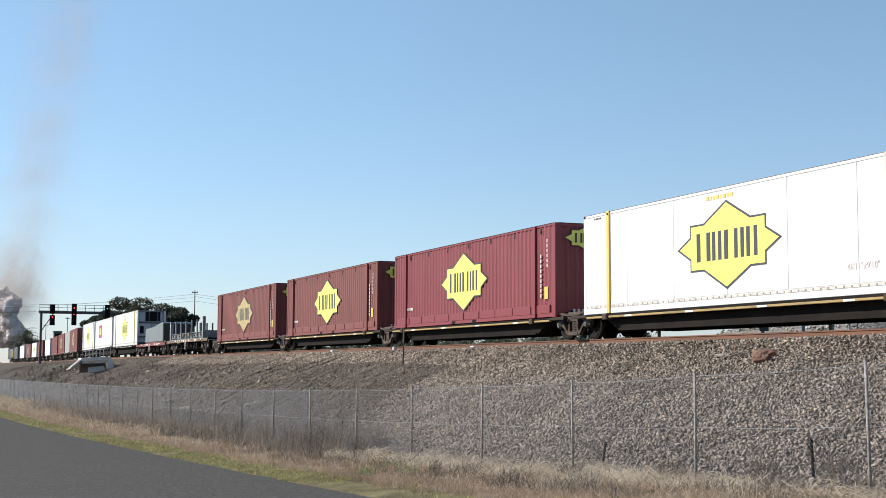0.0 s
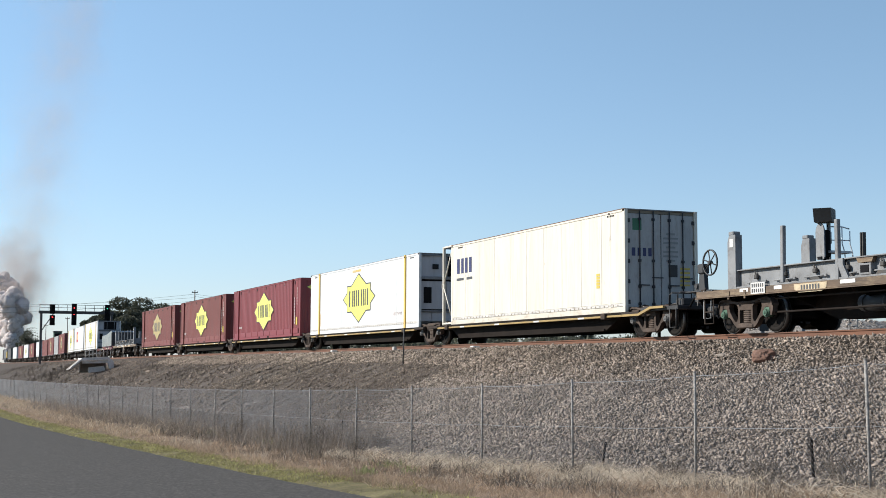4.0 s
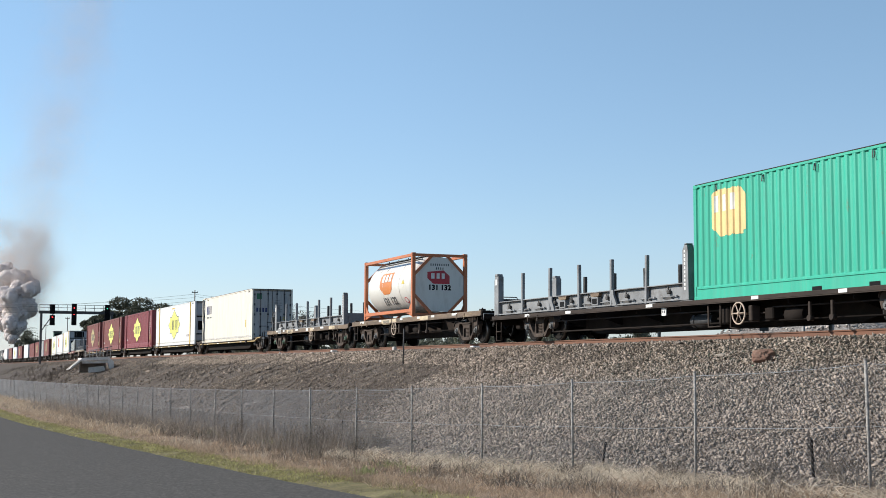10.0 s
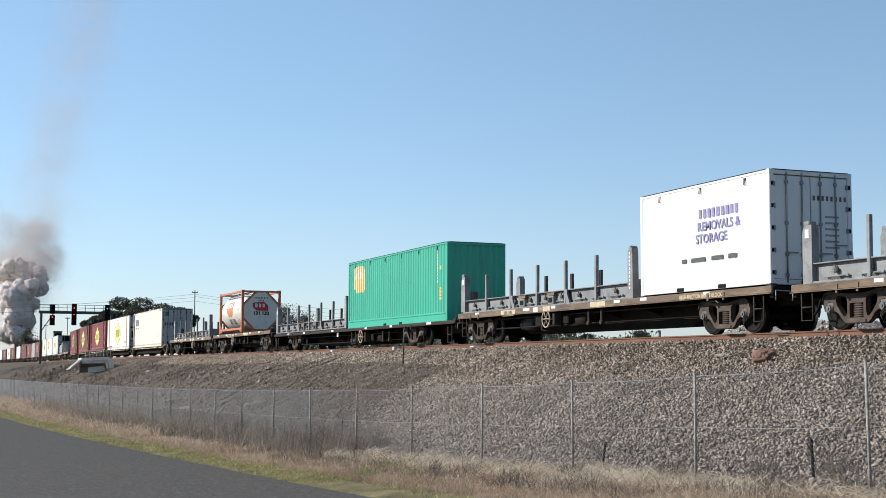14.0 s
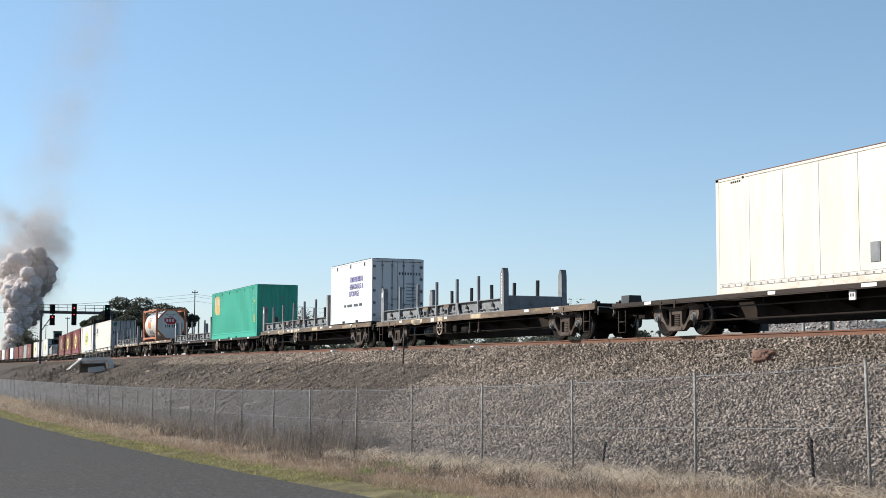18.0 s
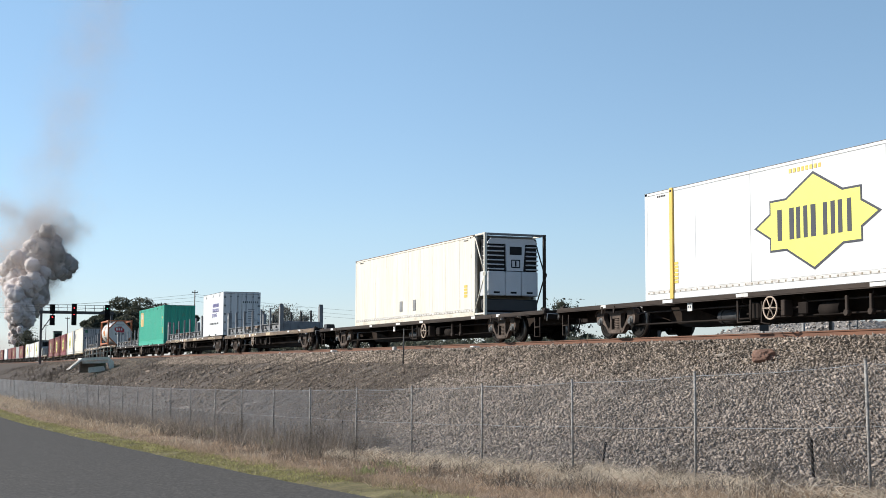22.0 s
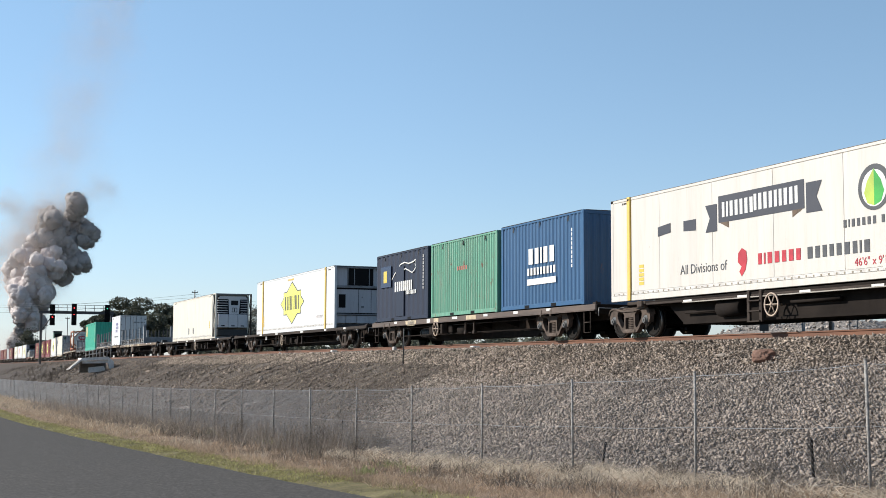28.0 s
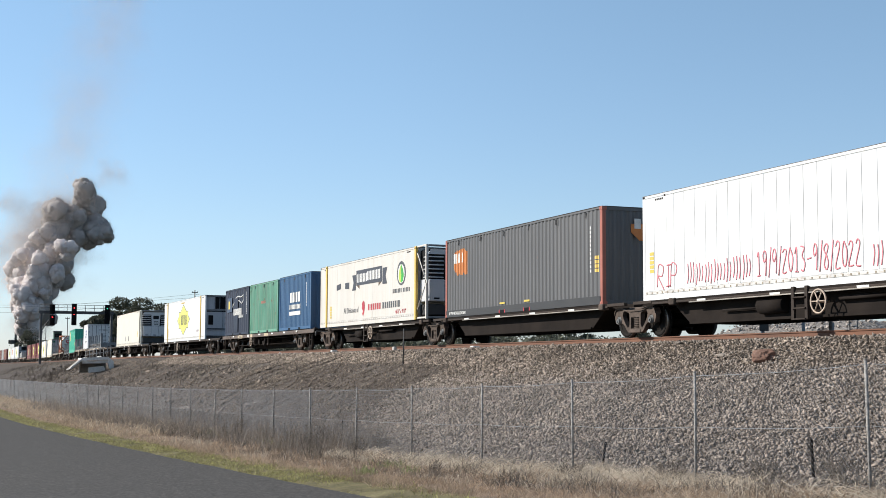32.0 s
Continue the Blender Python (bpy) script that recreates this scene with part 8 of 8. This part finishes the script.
# ---- signals ----
def signal_head(parent, at, w_=0.55, h_=1.2, lit=None, sc_=1.0):
    hd = part("signal_head", Mesh().box(-w_ / 2, w_ / 2, -0.06, 0.06, 0, h_, 0.04), BLACK, parent, at=at)
    for k in range(3):
        z = h_ * (0.2 + 0.3 * k)
        hood = Mesh().ring((0, -0.2, z), 1, w_ * 0.26, w_ * 0.30, 0.28, 14)
        part("hood", hood, BLACK, hd)
        on = lit and k in lit
        part("lens", Mesh().tube((0, -0.10, z), (0, -0.07, z), w_ * 0.11, 12), lit[k] if on else GRILLE, hd)
    return hd


# mast signal behind the train
MX, MY = 23.2, 29.6
mast = thing("signal_mast", "steel signal mast with a hooded lamp, target board and ladder", "railway signal", m=pose(MX, MY, 0))
zt = lambda py: 1.6 + (653 - py) * 0.0158
part("post", Mesh().tube((0, 0, 1.9), (0, 0, zt(404)), 0.055, 12).tube((0, 0, zt(440)), (0, 0, zt(420)), 0.075, 12), GALV, mast)
part("base_plate", Mesh().box(-0.25, 0.25, -0.25, 0.25, 1.8, 2.2, 0.03), CONCRETE, mast)
hx = Matrix.Translation((-0.12, 0.0, zt(393))) @ pose(0, 0, 0, 0, 0, 40)
part("lamp_hood", Mesh().plate([(-0.36, 0.18), (0.24, 0.18), (0.24, -0.18), (-0.23, -0.18)], 1, -0.24, 0.24), STEEL, mast, at=hx)
tb = Matrix.Translation((-0.24, 0.05, zt(440))) @ pose(0, 0, 0, 0, 0, 78) @ Matrix.Scale(0.85, 4)
disc = [(0.30 * math.cos(k * math.pi / 12), 0.34 + 0.30 * math.sin(k * math.pi / 12)) for k in range(13)] + [(-0.30, -0.45), (-0.22, -0.52), (0.22, -0.52), (0.30, -0.45)]
part("target_board", Mesh().plate(disc, 1, -0.02, 0.02), GREYSTEEL, mast, at=tb)
part("lamp_case", Mesh().box(-0.16, 0.16, -0.02, 0.22, -0.45, 0.42, 0.04), BLACK, mast, at=tb @ pose(0, -0.26, 0))
part("marker_lamp", Mesh().box(-0.32, -0.05, -0.08, 0.1, zt(468), zt(463), 0.01).tube((-0.2, 0, zt(468)), (0, 0, zt(465)), 0.03, 6), BLACK, mast)
part("lower_lamp", Mesh().box(-0.28, -0.08, -0.12, 0.12, zt(496), zt(486), 0.03).tube((-0.36, -0.1, zt(491)), (-0.2, 0, zt(491)), 0.07, 10), BLACK, mast)
lad = Mesh()
for d in (0.36, 0.62):
    lad.path([(d, -0.1, zt(411) - (d - 0.36) * 0.4), (d, -0.1, zt(440)), (d + 0.08, -0.1, zt(455)), (d + 0.22, -0.1, 2.2)], 0.016)
for k in range(12):
    z = zt(455) - k * 0.22
    o = 0.08 + 0.14 * (zt(455) - z) / (zt(455) - 2.2)
    lad.tube((0.36 + o, -0.1, z), (0.62 + o, -0.1, z), 0.012, 5)
part("ladder", lad, PALEGALV, mast)
rl = Mesh().path([(0, 0, zt(411)), (0.36, -0.1, zt(411)), (0.60, -0.1, zt(414))], 0.018).path([(0, 0, zt(434)), (0.6, -0.1, zt(434))], 0.014)
rl.box(-0.12, 0.55, -0.25, 0.15, zt(457), zt(453), 0.005)
part("platform_rail", rl, PALEGALV, mast)

# signal bridge up the line
GY = 221.0
gl, gr_ = at_range(71, 552, GY), at_range(196, 552, GY)
gan = thing("signal_bridge", "dark steel signal bridge with red lights over the tracks", "signal bridge")
part("post", Mesh().box(gl.x - 0.18, gl.x + 0.18, GY - 0.18, GY + 0.18, 1.9, gl.z, 0.03), GANTRY, gan)
part("post", Mesh().box(gr_.x - 0.18, gr_.x + 0.18, GY - 0.18, GY + 0.18, 1.0, gl.z, 0.03), GANTRY, gan)
part("beam", Mesh().box(gl.x - 0.4, gr_.x + 0.3, GY - 0.3, GY + 0.3, gl.z - 0.35, gl.z + 0.1, 0.03), GANTRY, gan)
hr = Mesh()
for dz in (0.6, 1.05):
    hr.tube((gl.x - 0.3, GY - 0.5, gl.z + dz), (gr_.x, GY - 0.5, gl.z + dz), 0.035, 6)
for k in range(9):
    x = gl.x - 0.3 + (gr_.x - gl.x + 0.3) * k / 8
    hr.tube((x, GY - 0.5, gl.z), (x, GY - 0.5, gl.z + 1.05), 0.035, 6)
part("handrail", hr, GANTRY, gan)
part("brace", Mesh().tube((gl.x, GY, gl.z - 3.2), (gl.x + 1.9, GY, gl.z - 0.3), 0.08, 6), GANTRY, gan)
for px, top, bot, lit in ((90, 540, 557, None), (90, 559, 577, {2: REDLIGHT}), (128.5, 539, 577, {1: REDLIGHT, 2: REDLIGHT}), (187, 541, 575, {2: GREENLIGHT})):
    a = at_range(px, bot, GY - 0.6)
    b = at_range(px, top, GY - 0.6)
    signal_head(gan, (a.x, a.y - 0.6, a.z), 0.80, b.z - a.z, lit)

# trackside platform on the bank
PYY = 113.0
deck = thing("trackside_platform", "pale concrete access platform with a railing on the bank", "platform")


def pq(px, py):
    v = at_range(px + 2, py, PYY)
    return (v.x, v.z)


PALEC = mat("pale_concrete", (1.0, 0.96, 0.90), 0.9, vary=0.2, scale=1.0, dirt=(0.3, 0.26, 0.22), damt=0.5)
part("slab", Mesh().plate([pq(143, 634), pq(190, 632), pq(190, 637), pq(143, 639)], 1, PYY, PYY + 2.6), PALEC, deck)
part("kerb", Mesh().plate([pq(143, 639.5), pq(190, 638), pq(190, 643), pq(145, 644)], 1, PYY + 0.15, PYY + 0.45), PALEC, deck)
part("ramp_edge", Mesh().plate([pq(143, 635), pq(143, 639), pq(125, 653), pq(121, 653)], 1, PYY, PYY + 0.3), PALEC, deck)
part("ramp", Mesh().plate([pq(143, 637), pq(143, 641), pq(125, 655), pq(121, 655)], 1, PYY + 0.3, PYY + 2.4), CONCRETE, deck)
part("wing_wall", Mesh().plate([pq(190, 632), pq(200, 640), pq(200, 656), pq(194, 656), pq(190, 644)], 1, PYY + 0.0, PYY + 0.35), PALEC, deck)
part("shade_wall", Mesh().plate([pq(146, 640), pq(190, 639), pq(192, 660), pq(144, 660)], 1, PYY + 1.6, PYY + 2.2), CONCRETE, deck)
part("panel", Mesh().plate([pq(157, 651), pq(184, 648), pq(187, 657), pq(157, 660)], 1, PYY + 0.5, PYY + 0.9), PALEC, deck)
rl = Mesh()
for py in (617, 624):
    a, b = at_range(150, py + 6, PYY + 1.8), at_range(198, py - 3, PYY + 1.8)
    rl.tube(a, b, 0.03, 6)
for k in range(8):
    px = 152 + 6.3 * k
    rl.tube(at_range(px, 634, PYY + 1.8), at_range(px, 622 - k, PYY + 1.8), 0.03, 6)
part("railing", rl, GALV, deck)

# ---- poles and wires ----
def pole(px, top, y, arms, label="timber power pole with crossarms beyond the line", r=0.16):
    t = at_range(px, top, y)
    p = thing("power_pole", label, "power pole", "power poles", m=pose(t.x, y, 0))
    part("post", Mesh().tube((0, 0, 0), (0, 0, t.z), r, 8, r * 0.7), POLE, p)
    for k in range(arms):
        z = t.z - 0.5 - 0.9 * k
        part("crossarm", Mesh().box(-0.7 + 0.25 * k, 0.7 - 0.25 * k, -0.08, 0.08, z - 0.08, z + 0.08, 0.02), POLE, p)
        for d in (-0.6, 0.0, 0.6):
            part("insulator", Mesh().tube((d, 0, z + 0.05), (d, 0, z + 0.3), 0.06, 6), STEEL, p)
    return t


pole(343, 515, 300, 1)
pole(118, 562, 420, 1, r=0.13)
pole(80, 574, 430, 1, r=0.13)
wires = thing("power_lines", "thin sagging overhead wires between poles", "power line")
for (xa, ya, xb, yb, sag) in ((343, 522, -60, 548, 6), (343, 528, -60, 541, 7), (343, 534, -60, 556, 6), (343, 522, 640, 552, 5), (343, 526, 640, 560, 5), (343, 534, 640, 566, 5)):
    m = Mesh()
    pts = []
    for k in range(13):
        q = k / 12
        pts.append(at_range(xa + (xb - xa) * q, ya + (yb - ya) * q + sag * 4 * q * (1 - q) * 0.6, 300 + 40 * q))
    m.path(pts, 0.022, 4)
    part("wire", m, STEEL, wires)

# ---- beyond the line ----
heap = Mesh()
hv, hf = [], []
NY, NX = 40, 14
for i in range(NY + 1):
    for j in range(NX + 1):
        y, x = 33.0 + 17.0 * i / NY, 26.5 + 7.0 * j / NX
        e = min(1, (i / NY) / 0.18, (1 - i / NY) / 0.4)
        z = 1.3 + 1.95 * max(0, e) ** 0.8 * max(0, 1 - (abs(j / NX - 0.5) * 2) ** 1.6)
        hv.append((x, y, z + wob(x, y, 0.12, 1.2)))
for i in range(NY):
    for j in range(NX):
        hf.append((i * (NX + 1) + j, i * (NX + 1) + j + 1, (i + 1) * (NX + 1) + j + 1, (i + 1) * (NX + 1) + j))
heap.add(hv, hf, True)
solid("gravel_heap", heap, HEAPM, "long heap of grey crushed stone behind the track", "gravel heap", kind="stuff")
hp = np.array(hv)[np.random.default_rng(4).integers(0, len(hv), 5000)] + np.random.default_rng(5).normal(size=(5000, 3)) * np.array([0.2, 0.2, 0.02])
tagged(scatter("gravel_heap_stones", hp, np.random.default_rng(6).uniform(0.03, 0.06, 5000), TETRA, HEAPSTONE, None, 0.8, 25), "crushed stones on the heap behind the track", "gravel heap", kind="stuff")
for px, top in ((1352, 574), (1424, 571), (1476, 572), (1168, 586)):
    tp = at_range(px, top, 33.5)
    sp_ = thing("marker_post", "short pale steel marker post behind the track", "marker post", "marker posts", m=pose(tp.x, 33.5, 0))
    part("post", Mesh().tube((0, 0, 1.4), (0, 0, tp.z), 0.05, 8), GALV, sp_)
    if px == 1352:
        part("sign", Mesh().box(-0.16, 0.16, -0.08, -0.05, tp.z - 0.22, tp.z + 0.02, 0.01), STEEL, sp_)

# trackside markers on the near side
for px, py, w_, h_ in ((597, 619, 0.30, 0.16), (703, 613, 0.16, 0.22), (500, 622, 0.14, 0.14), (850, 607, 0.3, 0.14)):
    yy_ = 40.0
    while at_range(px, py, yy_).x > 19.45:
        yy_ -= 0.5
    while at_range(px, py, yy_).x < 19.45:
        yy_ += 0.25
    solid("marker_block", Mesh().box(-w_ / 2, w_ / 2, -w_ / 2, w_ / 2, 0, h_, 0.03), WMARK, "small white painted block beside the rail", "marker", "trackside markers", m=pose(19.35, yy_, RAIL_Z - 0.235))
pg = on_ground(714, 648)
solid("iron_peg", Mesh().tube((0, 0, -0.2), (0, 0, 1.35), 0.025, 6), STEEL, "thin dark iron peg standing in the ballast", "peg", m=pose(pg.x, pg.y, pg.z, 0, 1, 0))

# structures far up the line
BY = 470.0
br = thing("overbridge", "dark distant footbridge deck and stair towers across the line", "bridge")
a, b = at_range(15, 606, BY), at_range(132, 606, BY)
part("deck", Mesh().box(a.x, b.x, BY, BY + 3, a.z - 0.6, a.z + 0.7, 0.05), FARBUILD, br)
for px in (27, 60, 100, 130):
    c = at_range(px, 606, BY)
    part("pier", Mesh().box(c.x - 0.3, c.x + 0.3, BY + 1, BY + 2, 0, c.z - 0.6), FARBUILD, br)
tw = at_range(27, 588, BY)
part("tower", Mesh().box(tw.x - 0.35, tw.x + 0.35, BY, BY + 1, 0, tw.z, 0.05), FARBUILD, br)
hut = at_range(99, 588, BY)
hb = thing("lift_tower", "green-grey cabin of a distant lift tower", "building", m=pose(hut.x, BY - 3, 0))
part("wall", Mesh().box(-1.3, 1.3, -1.5, 1.5, 0, hut.z - 0.3, 0.1), FARGREEN, hb)
part("roof", Mesh().box(-1.4, 1.4, -1.7, 1.7, hut.z - 0.3, hut.z + 0.1, 0.05), FARBUILD, hb)
part("window", Mesh().box(-1.1, 1.1, -1.52, -1.45, hut.z - 2.0, hut.z - 0.7), GRILLE, hb)
# long line of distant scrub that closes the view
p_ = []
for i in range(9000):
    t = gr.random()
    x = -260 + 1200 * t
    p_.append((x, 620 + gr.normal() * 12 - 0.3 * x + 130, gr.random() ** 1.5 * (3.0 + 2.2 * noise.noise(Vector((x * 0.03, 0, 0))))))
tagged(scatter("distant_scrub", np.array(p_), gr.uniform(0.7, 1.7, len(p_)), OCTA, LEAF, None, 0.8, 41), "low dark line of distant scrub", "scrub", kind="stuff")

# ---- steam and smoke from an engine far up the line ----
DRIFTERS = []
SMY = 440.0
plume = thing("smoke_plume", "rising white steam and grey-brown coal smoke, drifting", "smoke")


FLECK = (np.array([(1, 0, 0), (-0.5, 0.87, 0), (-0.5, -0.87, 0)], float), np.array([(0, 1, 2)]))


def ball_data(level):
    bm = bmesh.new()
    bmesh.ops.create_icosphere(bm, subdivisions=level, radius=1)
    v = np.array([tuple(p.co) for p in bm.verts])
    f = np.array([[p.index for p in q.verts] for q in bm.faces])
    bm.free()
    return v, f


BALLS = {k: ball_data(k) for k in (2, 3)}


def billow_data(key, lobes, reach, r0, r1, material, seed, fuzz, grain, soft_=0.16):
    """A rolling billow: round lobes with smaller ones budding on them, and a fringe of fine flecks."""
    nr = np.random.default_rng(seed)
    balls = []
    for k in range(lobes):
        d = nr.normal(size=3)
        balls.append((d / np.linalg.norm(d) * reach * nr.uniform(0.15, 1.0), nr.uniform(r0, r1), 3))
    for k in range(lobes * 7):
        c, r, _ = balls[nr.integers(lobes)]
        d = nr.normal(size=3)
        balls.append((c + d / np.linalg.norm(d) * r * 0.86, r * nr.uniform(0.16, 0.46), 2))
    vs, fs, n_, fringe = [], [], 0, []
    for c, r, level in balls:
        bv, bf = BALLS[level]
        sh = np.array([1 + 0.34 * noise.noise(Vector(p * 1.5 + c)) + 0.20 * noise.noise(Vector(p * 3.4 + c)) for p in bv])
        vs.append(bv * sh[:, None] * r + c)
        fs.append(bf + n_)
        n_ += len(bv)
        q = nr.normal(size=(max(4, int(fuzz * r * r)), 3))
        q /= np.linalg.norm(q, axis=1, keepdims=True)
        fringe.append((q * r * (0.97 + nr.exponential(soft_, size=(len(q), 1))) + c, q))
    V, F = np.concatenate(vs), np.concatenate(fs)
    at_, out_ = np.concatenate([f[0] for f in fringe]), np.concatenate([f[1] for f in fringe])
    # flecks lie loosely along the lobes, tipped at random
    up_ = out_ + nr.normal(size=out_.shape) * 0.42
    up_ /= np.linalg.norm(up_, axis=1, keepdims=True)
    e1 = np.cross(up_, nr.normal(size=out_.shape))
    e1 /= np.linalg.norm(e1, axis=1, keepdims=True)
    e2 = np.cross(up_, e1)
    size_ = nr.uniform(grain * 0.5, grain, (len(at_), 1))
    fv = np.stack([at_ + e1 * size_, at_ + (0.87 * e2 - 0.5 * e1) * size_, at_ - (0.87 * e2 + 0.5 * e1) * size_], 1).reshape(-1, 3)
    ff = np.arange(len(fv)).reshape(-1, 3)
    me = bpy.data.meshes.new(key)
    me.from_pydata(np.concatenate([V, fv]).tolist(), [], np.concatenate([F, ff + len(V)]).tolist())
    me.polygons.foreach_set("use_smooth", [True] * len(F) + [False] * len(ff))
    me.materials.append(material)
    return me


def haze_data(key, count, sx, sz, grain, material, seed):
    """Thin smoke: a soft cloud of very fine flecks."""
    nr = np.random.default_rng(seed)
    pts = []
    for c in nr.normal(size=(14, 3)) * np.array([sx, sx, sz]) * 0.75:
        pts.append(np.clip(nr.normal(size=(count // 14, 3)), -1.7, 1.7) * np.array([sx, sx, sz]) * nr.uniform(0.3, 0.75) + c)
    pts = np.concatenate(pts)
    ob = scatter(key, pts, nr.uniform(grain * 0.6, grain, len(pts)), FLECK, material, None, 1.0, seed)
    me = ob.data
    bpy.data.objects.remove(ob)
    return me


SMALL_PUFFS = [billow_data("puff", 6, 0.9, 0.6, 1.1, SMOKEG if k % 2 else SMOKEW, 50 + k, 700, 0.10, 0.07) for k in range(4)]
WHITE_PUFFS = [billow_data("puff", 6, 2.0, 1.0, 2.1, SMOKEW, 60 + k, 480, 0.11, 0.07) for k in range(4)]
ROLL_PUFFS = [billow_data("puff", 8, 3.2, 1.3, 2.8, SMOKER, 70 + k, 280, 0.12, 0.08) for k in range(4)]
DARK_PUFFS = [billow_data("puff", 8, 3.6, 1.5, 3.1, SMOKED, 75 + k, 420, 0.12, 0.13) for k in range(4)]
GREY_PUFFS = [haze_data("puff", 11000, 3.2, 2.8, 0.062, SMOKEG, 90 + k) for k in range(3)]
BROWN_PUFFS = [haze_data("puff", 11000, 2.9, 2.8, 0.055, SMOKEB, 96 + k) for k in range(2)]
MIST_PUFFS = [haze_data("puff", 13000, 3.7, 3.4, 0.06, SMOKEM, 85 + k) for k in range(3)]
THIN_PUFFS = [haze_data("puff", 13000, 5.4, 7.4, 0.055, SMOKEB, 80 + k) for k in range(4)]


def source(t):
    return float(np.interp(t, (0, 9, 19, 32), (11, 12, 21, 46))), 620.0


sr = random.Random(12)
KINDS = ((SMALL_PUFFS, 40, 130, 0.3, 0.9, -9), (WHITE_PUFFS, 70, 200, 0.9, 0.9, -8), (ROLL_PUFFS, 140, 275, 0.95, 1.1, 4), (GREY_PUFFS, 200, 340, 1.4, 1.9, 8), (MIST_PUFFS, 210, 420, 1.6, 1.6, 14))
for j, (pool, lo_, hi_, wide_, step_, back_) in enumerate(KINDS):
    te = -14.0 if j == 4 else -7.0
    while te < 32:
        lean = 0.10 + 0.42 * min(1, max(0, (te + 6) / 28))
        lean *= 0.65 if j < 2 else 1 if j == 2 else 0.7
        grow = min(1, max(0.6, (te + 20) / 36))
        side_x, side_z, dep = sr.uniform(-1, 1) * wide_, sr.uniform(-1, 1), back_ + sr.uniform(-5, 5)
        late_ = j == 2 and te > 10
        pool_ = BROWN_PUFFS if j == 3 and te < 5 else SMALL_PUFFS[::2] if j == 0 and te > 12 else DARK_PUFFS if late_ else pool
        data, reach = sr.choice(pool_), sr.uniform(lo_ + 65 * late_, hi_ + 15 * late_) * grow
        rowsp = []
        spin, turn0 = sr.uniform(-1, 1), sr.uniform(0, 360)
        for t in range(0, 33, 1):
            a = max(0.0, t - te)
            sx0, sy0 = source(min(t, max(te, 0)))
            rise = -190 + 190 * min(1, a) + reach * (1 - math.exp(-a / (4.6 + 0.7 * j)))
            up_ = max(rise, 0)
            px = sx0 + lean * up_ * (0.5 + 0.5 * min(1, up_ / 160)) + side_x * (1.5 + 0.20 * up_) + 0.9 * max(0, a - 9)
            py = sy0 - rise + side_z * (3 + 0.08 * up_)
            p = at_range(px, py, SMY)
            rowsp.append((float(t), pose(p.x, SMY + dep, p.z, 0, spin * a * 2.0, turn0 + spin * a * 1.2)))
        DRIFTERS.append((part("puff", data, None, plume), rowsp))
        te += step_
# the old thin smoke above, drifting slowly
for j in range(30):
    q = j / 29
    h0 = 60 + 560 * q ** 1.45
    jx, dep = sr.uniform(-1, 1), sr.uniform(-14, 14)
    rowsp = []
    for t in range(0, 33, 4):
        h_ = h0 + 1.6 * t
        px = 14 + 0.14 * h0 + t * (0.7 + 2.2 * q) + jx * (4 + 40 * q)
        p = at_range(px, 610 - h_, SMY)
        rowsp.append((float(t), pose(p.x, SMY + dep, p.z, 0, j * 40, 0)))
    DRIFTERS.append((part("puff", THIN_PUFFS[j % 4], None, plume), rowsp))

# ---- movement ----
def place(s):
    return pose(TRACK_X + bend(s), s, RAIL_Z, 0, 0, heading(s))


def motions():
    for ob, u, dy, z in MOVERS:
        walk(ob, [(t, place(u + SPEED * t) @ pose(0, dy, z)) for t in range(0, 33, 2)])
    for ob, (x, y, z) in SPINNERS:
        walk(ob, [(k / 15, pose(x, y, z, -math.degrees(SPEED * k / 15 / 0.452))) for k in range(481)])
    for ob, path in DRIFTERS:
        walk(ob, path)


motions()
